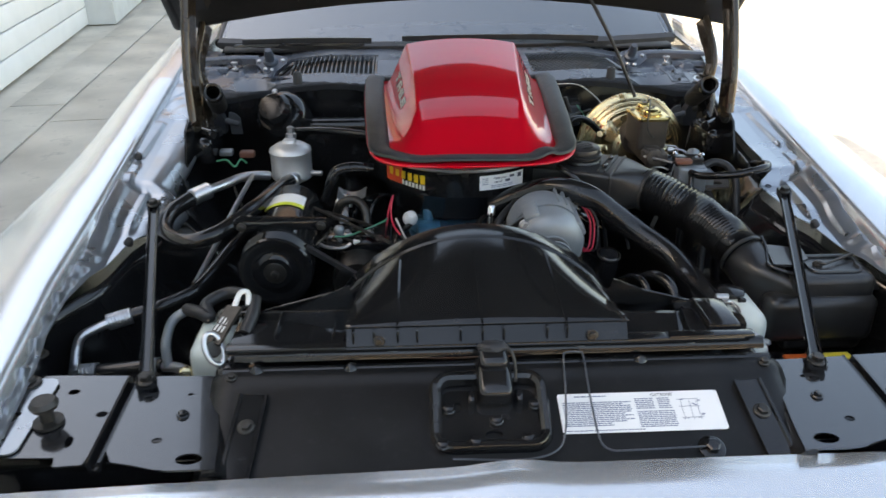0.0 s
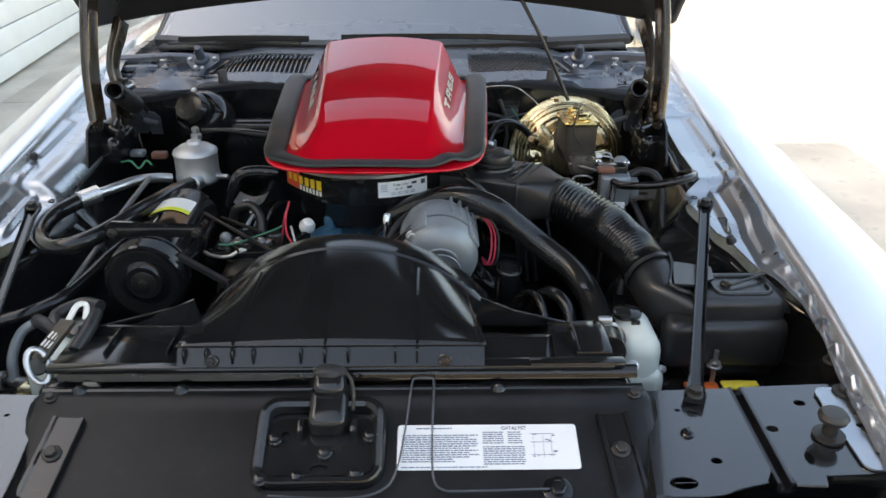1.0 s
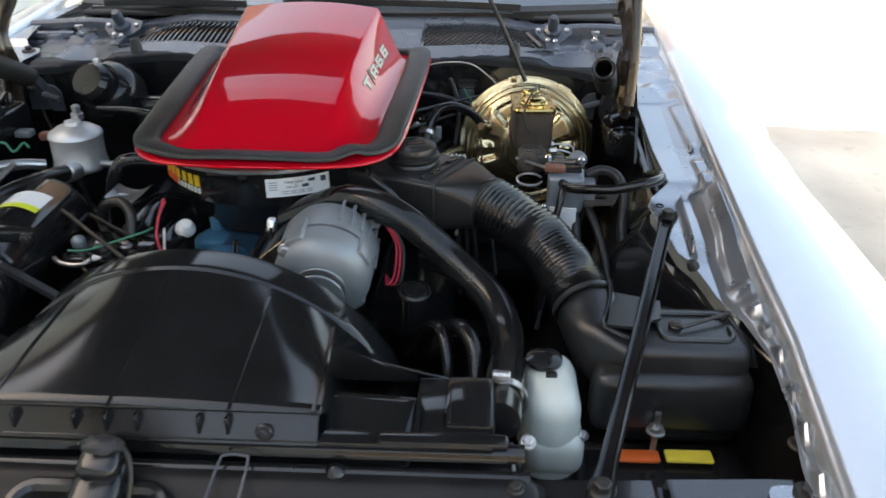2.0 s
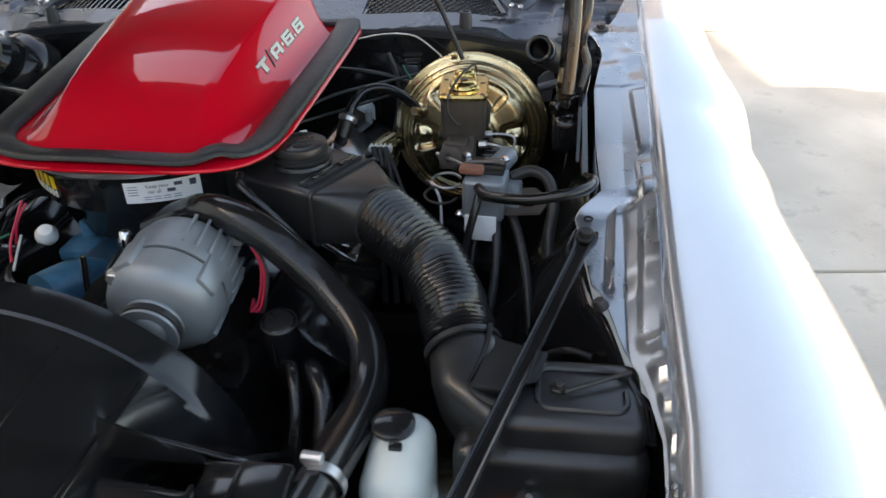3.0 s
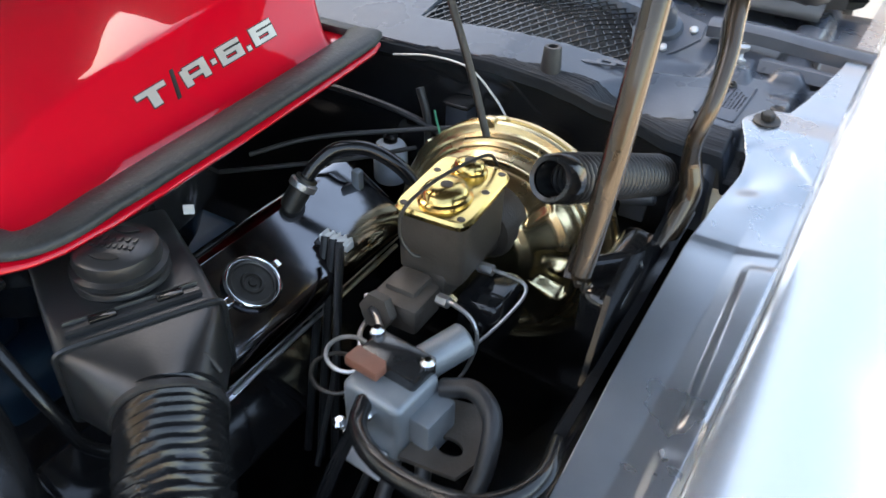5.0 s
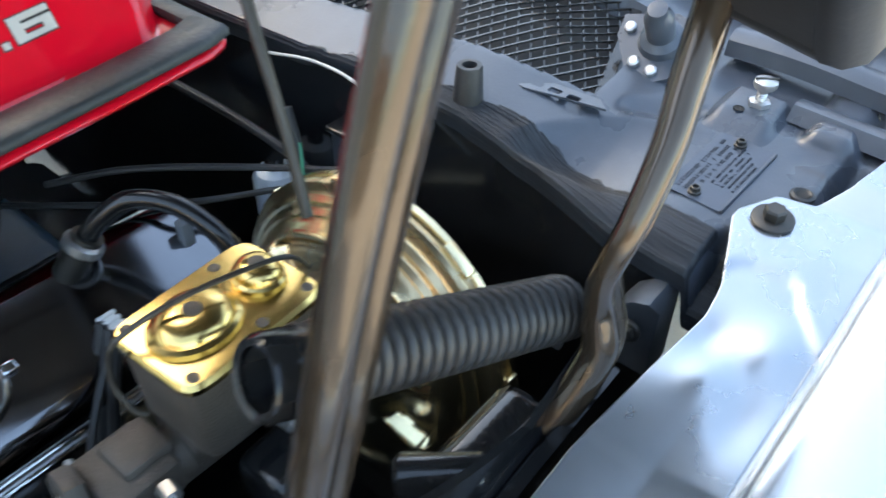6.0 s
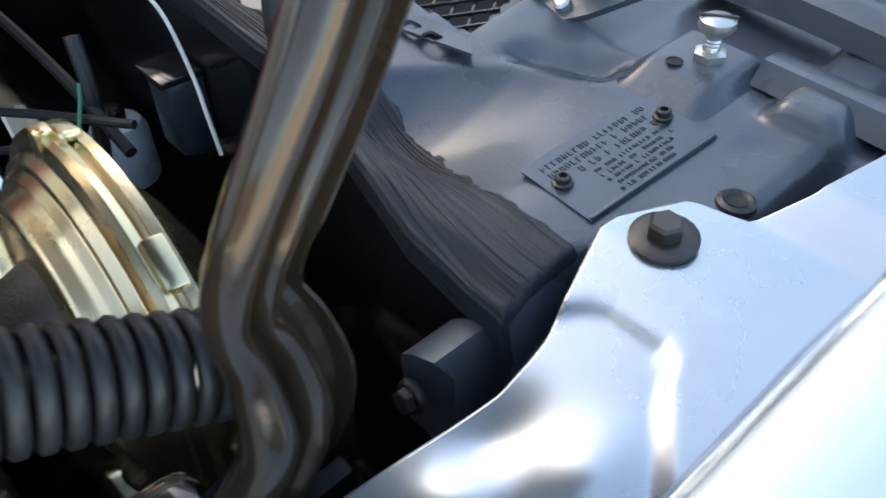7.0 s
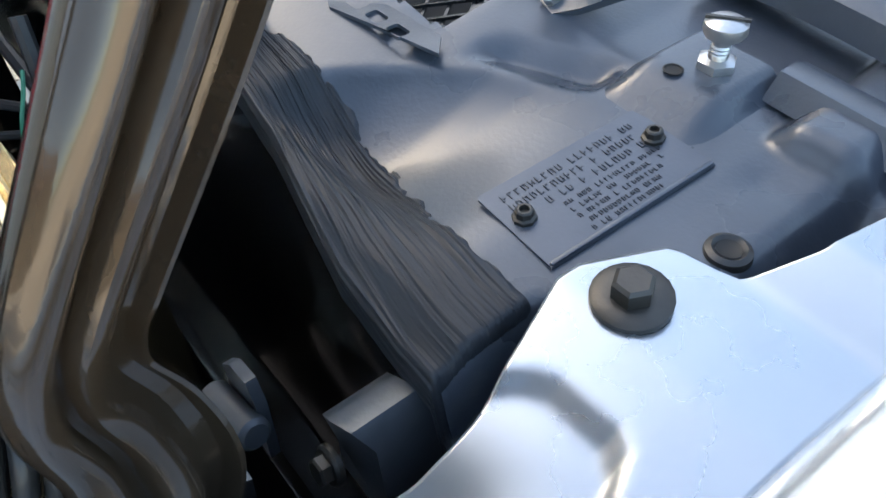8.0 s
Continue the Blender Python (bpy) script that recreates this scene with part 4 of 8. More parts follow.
for x0, x1, y1 in ((-0.375, -0.20, 1.035), (0.300, 0.375, 1.035)):
    bm = box(bmesh.new(), ((x0 + x1) / 2, (0.945 + y1) / 2, 0.836), (x1 - x0, y1 - 0.945, 0.006), None, 0.002)
    part("top_flange", bm, SHROUD, shroud)
    part("rear_wall", box(bmesh.new(), ((x0 + x1) / 2, y1, 0.80), (x1 - x0, 0.006, 0.09), None, 0.002), SHROUD, shroud)
for s_ in (1, -1):
    # a standing gusset and a sloping web between the hump and the side flange
    bm = plate(bmesh.new(), [(0.196, 0.0), (0.300, 0.0), (0.296, 0.006), (0.205, 0.046)], [], 0.004, Matrix(((s_, 0, 0, SX), (0, 0, 1, 1.042), (0, 1, 0, 0.838), (0, 0, 0, 1))))
    part("gusset", bm, SHROUD, shroud)
    bm = sheet(bmesh.new(), lambda a, b: Vector((SX + s_ * (0.208 + 0.13 * a), 1.042 + 0.10 * b, 0.840 + 0.036 * (1 - a) * (1 - b) - 0.09 * b)), span(0, 1, 6), span(0, 1, 6))
    web = part("web", bm, SHROUD, shroud)
    web.modifiers.new("thickness", "SOLIDIFY").thickness = 0.003
bm = sheet(bmesh.new(), lambda x, u: Vector((x + 0.010 * u, 0.950 - 0.14 * (x - 0.19) + 0.062 * u, 0.829 + 0.05 * (x - 0.19) + 0.014 * u)), span(0.190, 0.296, 8), span(0, 1, 8))
panel = part("sloping_panel", bm, SHROUD, shroud)
panel.modifiers.new("thickness", "SOLIDIFY").thickness = 0.004
bm = plate(bmesh.new(), [(0.940, 0.828), (1.002, 0.828), (1.002, 0.853), (0.996, 0.853), (0.940, 0.838)], [], 0.004, Matrix(((0, 0, 1, 0.305), (1, 0, 0, 0), (0, 1, 0, 0), (0, 0, 0, 1))))
part("rib", bm, SHROUD, shroud)
part("front_flange", box(bmesh.new(), (0, 0.946, 0.834), (0.76, 0.022, 0.010), None, 0.003), SHROUD, shroud)
for x, y0, y1 in ((-0.31, 0.962, 1.03), (-0.225, 0.962, 1.03), (0.335, 0.962, 1.03)):
    bm = box(bmesh.new(), (x, (y0 + y1) / 2, 0.842), (0.003, y1 - y0, 0.010), None, 0.001)
    part("rib", bm, SHROUD, shroud)
part("front_wall", sheet(bmesh.new(), lambda x, u: Vector((x, 0.954 - 0.020 * u, 0.861 - 0.026 * u)), span(-0.205, 0.205, 12), span(0, 1, 4)), SHROUD, shroud)
for x in (-0.195, -0.165, -0.131, -0.103, -0.040, -0.008, 0.023, 0.086, 0.115):
    bm = box(bmesh.new(), (x, 0.944, 0.850), (0.0035, 0.010, 0.022), None, 0.0006, 1)
    part("rib", bm, SHROUD, shroud)
for x in (-0.158, 0.152):
    bolt((x, 0.939, 0.846), (0, -1, 0.3), shroud, BLACK, 0.0055, 0.005, 0.009)
bm = box(bmesh.new(), (0.356, 1.0, 0.838), (0.052, 0.085, 0.016), Matrix.Identity(4), 0.006)
part("end_block", bm, SHROUD, shroud)
bm = box(bmesh.new(), (0.33, 0.945, 0.837), (0.13, 0.018, 0.010), Matrix.Identity(4), 0.004)
part("end_clip", bm, SHROUD, shroud)
radiator = thing("radiator", (0.0, 0.96, 0.35), "black radiator behind the support panel", "radiator")
part("core", box(bmesh.new(), (0.0, 0.945, 0.58), (0.74, 0.05, 0.44), None, 0.004), BLACK, radiator)
part("side_tank", box(bmesh.new(), (0.385, 0.96, 0.60), (0.05, 0.07, 0.42), None, 0.02, 4), BLACK, radiator)
part("side_tank", box(bmesh.new(), (-0.375, 0.96, 0.60), (0.05, 0.07, 0.42), None, 0.02, 4), BLACK, radiator)

# ---- the engine ----
engine = thing("engine", (0.0, 1.6, 0.2), "large V8 engine with blue manifold and dark valve covers", "engine")
bm = box(bmesh.new(), (0, 1.62, 0.45), (0.42, 0.62, 0.46), None, 0.03)
part("block", bm, BLACK, engine, "dark engine block in deep shade")
for s in (1, -1):
    m = Matrix.Translation((0.26 * s, 1.60, 0.67)) @ Matrix.Rotation(radians(38 * s), 4, "Y")
    part("cylinder_head", box(bmesh.new(), (0, 0.05, -0.03), (0.15, 0.48, 0.10), m, 0.012), BLACK, engine)
    m = Matrix.Translation((0.249 * s, 1.619, 0.765)) @ Matrix.Rotation(radians(32 * s), 4, "Y") if s > 0 else m
    bm = box(bmesh.new(), (0, 0.10, 0.045), (0.13, 0.34, 0.07), m, 0.022, 4)
    cover = part("valve_cover", bm, DARKCHROME if s > 0 else BLACK, engine, "chromed valve cover" if s > 0 else "black valve cover")
    bm = box(bmesh.new(), (0, 0.10, 0.012), (0.145, 0.36, 0.007), m, 0.002)
    part("cover_flange", bm, CHROME if s > 0 else BLACK, cover)
    for k in range(3):
        bm = box(bmesh.new(), (s * (0.058 + 0.006 * k), 0.10, 0.066 - 0.016 * k), (0.005, 0.30, 0.006), m, 0.002)
        part("rib", bm, STEEL if s > 0 else BLACK, cover)
bm = box(bmesh.new(), (0, 1.64, 0.70), (0.22, 0.38, 0.08), None, 0.025, 3)
box(bm, (0, 1.45, 0.765), (0.12, 0.16, 0.06), None, 0.02, 3)
manifold = part("intake_manifold", bm, BLUE, engine, "blue intake manifold")
bm = tube(bmesh.new(), [(-0.02, 1.42, 0.76), (-0.03, 1.38, 0.785), (-0.05, 1.335, 0.79)], 0.035, 14, 5)
lathe(bm, [(0.042, 0), (0.042, 0.012), (0.03, 0.02), (0.012, 0.022), (0.012, 0.05), (0.009, 0.054), (0, 0.054)], frame_of((-0.072, 1.497, 0.765), (0, 0, 1)), 20)
box(bm, (-0.072, 1.47, 0.785), (0.05, 0.05, 0.02), None, 0.006)
part("thermostat_housing", bm, BLUEBRIGHT, manifold, "blue thermostat housing")
bm = lathe(bmesh.new(), [(0.0, -0.016), (0.010, -0.013), (0.0155, -0.004), (0.0155, 0.004), (0.010, 0.013), (0, 0.016)], frame_of((-0.111, 1.454, 0.814), (0.3, -0.4, 1)), 18)
part("white_cap", bm, WHITE, engine, "round white plastic cap")
for k, p in enumerate((((-0.105, 1.46, 0.805), (-0.13, 1.40, 0.80), (-0.10, 1.35, 0.795), (-0.03, 1.36, 0.79), (0.02, 1.42, 0.785)), ((-0.115, 1.45, 0.80), (-0.14, 1.39, 0.79), (-0.11, 1.33, 0.785), (-0.03, 1.34, 0.78), (0.04, 1.40, 0.78)),
                       ((0.02, 1.36, 0.80), (0.03, 1.42, 0.82), (0.08, 1.46, 0.83)), ((0.045, 1.34, 0.82), (0.09, 1.36, 0.85), (0.135, 1.37, 0.87), (0.15, 1.345, 0.875), (0.12, 1.31, 0.86)))):
    part("vacuum_hose", tube(bmesh.new(), p, 0.006 if k < 3 else 0.0075, 8, 6), HOSE, engine)
bm = cyl(bmesh.new(), (0.045, 1.38, 0.80), (0.05, 1.39, 0.845), 0.006, None, 12)
cyl(bm, (0.05, 1.39, 0.845), (0.051, 1.392, 0.865), 0.010, 0.008, 12, 0.002)
part("sensor", bm, CHROME, engine, "bright metal sensor fitting")
bm = cyl(bmesh.new(), (-0.005, 1.36, 0.79), (0.0, 1.365, 0.84), 0.007, 0.004, 10)
part("sensor", bm, CHROME, engine, "bright metal fitting")
# filler cap on the chromed cover
FC = frame_of((0.293, 1.645, 0.829), (0.53, 0, 0.85))
cap = part("filler_cap", lathe(bmesh.new(), [(0.024, 0), (0.024, 0.004), (0.030, 0.006), (0.0315, 0.009), (0.0300, 0.012), (0.0285, 0.0128), (0.0272, 0.0118), (0.0258, 0.0075), (0.0, 0.006)], FC, 40), CHROME, engine, "chromed radiator-style filler cap")
part("centre", lathe(bmesh.new(), [(0.0254, 0.0078), (0.0225, 0.0092), (0.0215, 0.0076), (0.0130, 0.0076), (0.0118, 0.0100), (0.0095, 0.0104), (0.008, 0.0080), (0.0048, 0.0080), (0.0040, 0.0096), (0, 0.0098)], FC, 32), DARKSTEEL, cap, "dark centre of the cap")
for s in (1, -1):
    part("ear", box(bmesh.new(), (0.034 * s, 0, 0.009), (0.014, 0.009, 0.004), frame_of((0.293, 1.645, 0.829), (0.53, 0, 0.85)), 0.0015), CHROME, cap)

# fan, pulleys and belt in front
bm = bmesh.new()
for k in range(6):
    m = Matrix.Translation((0, 1.165, 0.62)) @ Matrix.Rotation(radians(60 * k + 12), 4, "Y") @ Matrix.Rotation(radians(28), 4, "Z")
    box(bm, (0, 0, 0.15), (0.075, 0.004, 0.20), m, 0.001)
lathe(bm, [(0.06, -0.03), (0.06, 0.02), (0.03, 0.05), (0, 0.05)], frame_of((0, 1.175, 0.62), (0, 1, 0)), 20)
part("fan", bm, DARKSTEEL, engine)
bm = lathe(bmesh.new(), [(0.085, 0), (0.085, 0.008), (0.075, 0.014), (0.085, 0.02), (0.085, 0.028), (0, 0.028)], frame_of((0, 1.24, 0.62), (0, 1, 0)), 28)
part("pulley", bm, DARKSTEEL, engine)
bm = sweep(bmesh.new(), [(-0.30, 1.262, 0.845), (-0.07, 1.258, 0.69)], [(-0.006, -0.004), (-0.006, 0.004), (0.006, 0.004), (0.006, -0.004)])
sweep(bm, [(-0.40, 1.262, 0.765), (-0.06, 1.258, 0.55)], [(-0.006, -0.004), (-0.006, 0.004), (0.006, 0.004), (0.006, -0.004)])
part("belt", bm, RUBBER, engine, "black rubber drive belt")

# ---- the air cleaner and the red scoop on it ----
AIR = (0.005, 1.634)
air = thing("air_cleaner", (AIR[0], AIR[1], 0.85), "black round air cleaner housing with stickers and a bright lid rim", "air cleaner")
bm = lathe(bmesh.new(), [(0.0, 0.80), (0.16, 0.80), (0.175, 0.845), (0.188, 0.858), (0.190, 0.862), (0.190, 0.925), (0.186, 0.928), (0, 0.928)], Matrix.Translation((*AIR, 0)), 72)
part("housing", bm, BLACK, air)
bm = lathe(bmesh.new(), [(0.188, 0.920), (0.204, 0.919), (0.2075, 0.922), (0.2075, 0.926), (0.205, 0.929), (0.19, 0.934), (0.0, 0.936)], Matrix.Translation((*AIR, 0)), 72)
part("lid_rim", bm, SPUN, air, "bright metal lid rim")


def on_can(x0, x1, z0, z1, r, material, name, parent, lab="", n=12):
    """A sticker that follows the round housing."""
    a0, a1 = math.asin((x0 - AIR[0]) / r), math.asin((x1 - AIR[0]) / r)
    bm = sheet(bmesh.new(), lambda a, z: Vector((AIR[0] + r * math.sin(a), AIR[1] - r * math.cos(a), z)), span(a0, a1, n), [z0, z1])
    return part(name, bm, material, parent, lab)


sticker = on_can(0.031, 0.1235, 0.8755, 0.9065, 0.1908, PAPER, "sticker", air, "white service sticker with a line of print")


def can_frame(x, z, r):
    a = math.asin((x - AIR[0]) / r)
    m = Matrix(((math.cos(a), 0, math.sin(a), 0), (math.sin(a), 0, -math.cos(a), 0), (0, 1, 0, 0), (0, 0, 0, 1)))
    m.translation = (AIR[0] + r * math.sin(a), AIR[1] - r * math.cos(a), z)
    return m


lettering("words", "Keep your", 0.0072, can_frame(0.074, 0.8995, 0.1912), INK, sticker, 0.0002)
lettering("words", "car all", 0.0072, can_frame(0.070, 0.8915, 0.1912), INK, sticker, 0.0002)
bm = bmesh.new()
box(bm, (0, 0, 0), (0.011, 0.005, 0.0004), can_frame(0.099, 0.8995, 0.1912))
box(bm, (0, 0, 0), (0.011, 0.005, 0.0004), can_frame(0.090, 0.8915, 0.1912))
part("word_bar", bm, INK, sticker)
bm = bmesh.new()
for x in (0.040, 0.045):
    for z in (0.900, 0.896, 0.892, 0.888):
        box(bm, (0, 0, 0), (0.008, 0.0012, 0.0004), can_frame(x, z, 0.1912))
for x in (0.06, 0.072, 0.084, 0.096):
    for z in (0.884, 0.8805):
        box(bm, (0, 0, 0), (0.010, 0.0011, 0.0004), can_frame(x, z, 0.1912))
part("print_bar", bm, PALEINK, sticker)
bm = box(bmesh.new(), (0, 0, 0), (0.009, 0.009, 0.0004), can_frame(0.1155, 0.898, 0.1912))
part("emblem", bm, INK, sticker)
# the colourful parts-maker sticker, as plain shapes
shield = on_can(-0.158, -0.125, 0.875, 0.922, 0.1908, SHIELD, "shield_sticker", air, "red shield sticker with a yellow word bar")
bm = bmesh.new()
for k, (x, w, h) in enumerate(((-0.1505, 0.009, 0.015), (-0.141, 0.008, 0.013), (-0.1315, 0.008, 0.014), (-0.1215, 0.008, 0.015), (-0.112, 0.008, 0.016), (-0.102, 0.0085, 0.017))):
    box(bm, (0, 0, 0), (1.3 * w, 1.15 * h, 0.0005), can_frame(-0.158 + 1.32 * (x + 0.158), 0.8975 - 0.0008 * k, 0.1914))
part("word_bar", bm, YELLOW, shield, "yellow word bar")
bm = bmesh.new()
for k in range(7):
    box(bm, (0, 0, 0), (0.0052, 0.010, 0.0005), can_frame(-0.124 + 0.0070 * k, 0.8805 - 0.0006 * k, 0.1914))
part("word_bar", bm, WHITE, shield, "pale word bar")
bm = cyl(bmesh.new(), (-0.02, 1.441, 0.915), (-0.02, 1.4385, 0.935), 0.006, None, 10)
box(bm, (-0.02, 1.436, 0.918), (0.07, 0.006, 0.006), None, 0.002)
box(bm, (0.0, 1.434, 0.917), (0.014, 0.010, 0.014), None, 0.003)
part("clamp", bm, DARKSTEEL, air, "dark over-centre clamp")

SC = 0.022
scoop = thing("hood_scoop", (SC, 1.7, 0.94), "glossy red hood scoop with a black rubber seal round it", "hood scoop")
WIDTH = [(1.420, 0.0), (1.421, 0.06), (1.425, 0.11), (1.432, 0.145), (1.442, 0.168), (1.456, 0.187), (1.475, 0.202), (1.50, 0.212), (1.55, 0.221), (1.70, 0.231), (1.85, 0.239), (1.925, 0.241), (1.945, 0.235), (1.955, 0.222)]


def flange_z(y):
    return 0.937 + 0.095 * (y - 1.42)


def hump_h(y):
    """Height of the hump's shoulders over the flange."""
    return ramp(y, [(1.448, 0.0), (1.462, 0.004), (1.48, 0.012), (1.50, 0.022), (1.52, 0.0315), (1.545, 0.041), (1.58, 0.051), (1.62, 0.058), (1.68, 0.065), (1.74, 0.070), (1.80, 0.0745), (1.86, 0.079), (1.955, 0.086)])


def crown_w(y):
    """Half the width between the hump's shoulders."""
    return 0.105 + 0.036 * (y - 1.45) / 0.5


FLANK = 0.066


def scoop_z(x, y):
    d = abs(x - SC)
    w = crown_w(y)
    t = min(1.0, max(0.0, (d - w + 0.006) / FLANK))
    fall = 0.55 * (1 - ease(t)) + 0.45 * (1 - t) ** 2
    crown = ramp(y, [(1.47, 0.0), (1.56, 0.008), (1.70, 0.014), (1.85, 0.018), (1.95, 0.020)]) * max(0.0, 1 - (d / (w + 0.5 * FLANK)) ** 2)
    # the rear edge leans back towards the top
    rear = ease((1.946 - 0.042 * t - y) / 0.012)
    return flange_z(y) + (hump_h(y) * fall + crown) * rear


rs = [-1, -0.97, -0.93, -0.88] + span(-0.84, -0.50, 26) + span(-0.47, 0.47, 24) + span(0.50, 0.84, 26) + [0.88, 0.93, 0.97, 1]
yy = [1.4202, 1.421, 1.4225, 1.425, 1.4285, 1.432, 1.437, 1.442, 1.449, 1.456] + span(1.462, 1.885, 56) + span(1.889, 1.950, 20)
bm = bmesh.new()


def scoop_fn(y, r):
    w = max(0.03, ramp(y, WIDTH))
    x = SC + r * w
    z = scoop_z(x, y)
    edge = max(0.0, (abs(r) - 0.95) / 0.05)
    return Vector((x, y, z - 0.004 * edge))


sheet(bm, scoop_fn, yy, rs)
shell = part("shell", bm, RED, scoop, "", 70)
mod = shell.modifiers.new("thickness", "SOLIDIFY")
mod.thickness, mod.offset = 0.004, 1
# seal: a flat bulb strip just inside the flange's edge
seal_path = []
for k in range(101):
    t = k / 100
    # right rear, round the front, left rear
    if t < 0.36:
        y = 1.945 - (1.945 - 1.56) * t / 0.36
        w = ramp(y, WIDTH) - 0.026
        seal_path.append(Vector((SC + w, y, flange_z(y) + 0.006)))
    elif t > 0.64:
        y = 1.56 + (1.945 - 1.56) * (t - 0.64) / 0.36
        w = ramp(y, WIDTH) - 0.026
        seal_path.append(Vector((SC - w, y, flange_z(y) + 0.006)))
    else:
        a = math.pi * (t - 0.36) / 0.28
        ca, sa = math.cos(a), math.sin(a)
        x = 0.195 * math.copysign(abs(ca) ** 0.62, ca)
        y = 1.56 - 0.113 * abs(sa) ** 0.55
        seal_path.append(Vector((SC + x, y, flange_z(y) + 0.006)))
for k, q in enumerate(seal_path):
    q.z += 0.0016 * math.sin(k * 0.9) * hill(k, 52, 12) + 0.006 * hill(k, 44.5, 1.2)
    q.y += 0.006 * hill(k, 43.5, 1.4) - 0.004 * hill(k, 46, 1.0)
bm = sweep(bmesh.new(), smooth_path(seal_path, 2), [(-0.024, -0.004), (-0.024, 0.002), (-0.019, 0.005), (-0.004, 0.0062), (0.012, 0.0052), (0.019, 0.002), (0.022, -0.004)], (0, 0, 1), lambda t: 1 - 0.28 * hill(t, 0.5, 0.10))
part("seal", bm, SEAL, scoop, "worn black rubber seal", 60)
for x in (SC - 0.155, SC + 0.155):
    bm = box(bmesh.new(), (x, 1.945, 0.99), (0.12, 0.02, 0.012), None, 0.005)
    part("seal_end", bm, SEAL, scoop)
# raised badge letters in a wide square face, laid on the sloping flanks
STROKES = {
    "T": ((0.0, 0.74, 1.0, 1.0), (0.35, 0.0, 0.65, 0.74)),
    "A": ((0.0, 0.0, 0.27, 0.90), (0.73, 0.0, 1.0, 1.0), (0.14, 0.76, 0.73, 1.0), (0.27, 0.28, 0.73, 0.50)),
    "6": ((0.0, 0.0, 0.27, 1.0), (0.27, 0.76, 1.0, 1.0), (0.27, 0.0, 1.0, 0.22), (0.73, 0.22, 1.0, 0.64), (0.27, 0.43, 0.73, 0.64)),
    "/": ((0.30, 0.0, 0.62, 1.0),), ".": ((0.2, 0.0, 0.8, 0.26),), "dot": ((0.2, 0.36, 0.8, 0.62),)}


def badge(side):
    def place(u, w, h):
        y = 1.757 + u * side
        height = hump_h(y)
        slant = math.sqrt(FLANK ** 2 + height ** 2)
        x = SC + crown_w(y) - 0.006 + (0.42 - w / slant) * FLANK
        n = Vector((height, 0, FLANK)).normalized()
        p = Vector((x, y, scoop_z(x, y))) + n * h
        return Vector((p.x if side > 0 else 2 * SC - p.x, p.y, p.z))

    for char, at, wide in (("T", -0.080, 0.036), ("/", -0.052, 0.010), ("A", -0.026, 0.033), ("dot", -0.0005, 0.010), ("6", 0.023, 0.032), (".", 0.0475, 0.009), ("6", 0.072, 0.032)):
        tall, lean = 0.0150, 0.35 if char == "/" else 0.0
        bm, rim = bmesh.new(), bmesh.new()
        for n, (x0, y0, x1, y1) in enumerate(STROKES[char]):
            a0, a1 = at + (x0 - 0.5) * wide, at + (x1 - 0.5) * wide
            b0, b1 = (y0 - 0.5) * tall, (y1 - 0.5) * tall
            if char == "/":
                b0, b1 = b0 - 0.003, b1 + 0.003
            g = 0.0009  # the dark border round each letter
            edge = ((a0 - g, b0 - g), (a1 + g, b0 - g), (a1 + g, b1 + g), (a0 - g, b1 + g))
            lo = [rim.verts.new(place(p + lean * q, q, -0.001)) for p, q in edge]
            hi = [rim.verts.new(place(p + lean * q, q, 0.0005 + 0.0001 * n)) for p, q in edge]
            rim.faces.new(hi)
            for k in range(4):
                rim.faces.new((lo[k], lo[(k + 1) % 4], hi[(k + 1) % 4], hi[k]))
            corners = ((a0, b0), (a1, b0), (a1, b1), (a0, b1))
            lo = [bm.verts.new(place(p + lean * q, q, -0.001)) for p, q in corners]
            hi = [bm.verts.new(place(p + lean * q, q, 0.0012 + 0.0001 * n)) for p, q in corners]
            bm.faces.new(hi)
            for k in range(4):
                bm.faces.new((lo[k], lo[(k + 1) % 4], hi[(k + 1) % 4], hi[k]))
        bmesh.ops.recalc_face_normals(bm, faces=bm.faces)
        bmesh.ops.recalc_face_normals(rim, faces=rim.faces)
        letter = part("letter", bm, BADGE if char != "/" else DARKSTEEL, scoop, "raised silver badge letter", 30)
        part("border", rim, DARKSTEEL, letter, "dark border round the letter", 30)


for side in (1, -1):
    badge(side)

# ---- dark floor of the bay ----
# One black sheet, added to keep the bottom of the bay dark.
bm = sheet(bmesh.new(), lambda x, y: Vector((x, y, 0.27 + 0.02 * math.sin(9 * y))), [XC + k for k in span(-0.72, 0.72, 10)], span(0.78, 2.06, 14))
setting("bay_floor", bm, BLACK, "black sheet added to close the bay below the engine", "subframe", 60, 0.004, 0)
for side in (1, -1):
    bm = sheet(bmesh.new(), lambda x, y: Vector((mirror_x(x, side), y, 0.672 - 0.25 * ease((y - 1.14) / 0.10))), span(0.40, 0.70, 8), span(0.93, 1.24, 16))
    setting("splash_panel", bm, BLACK, "black splash panel behind the radiator support", "splash panel", 60, 0.003, 0)

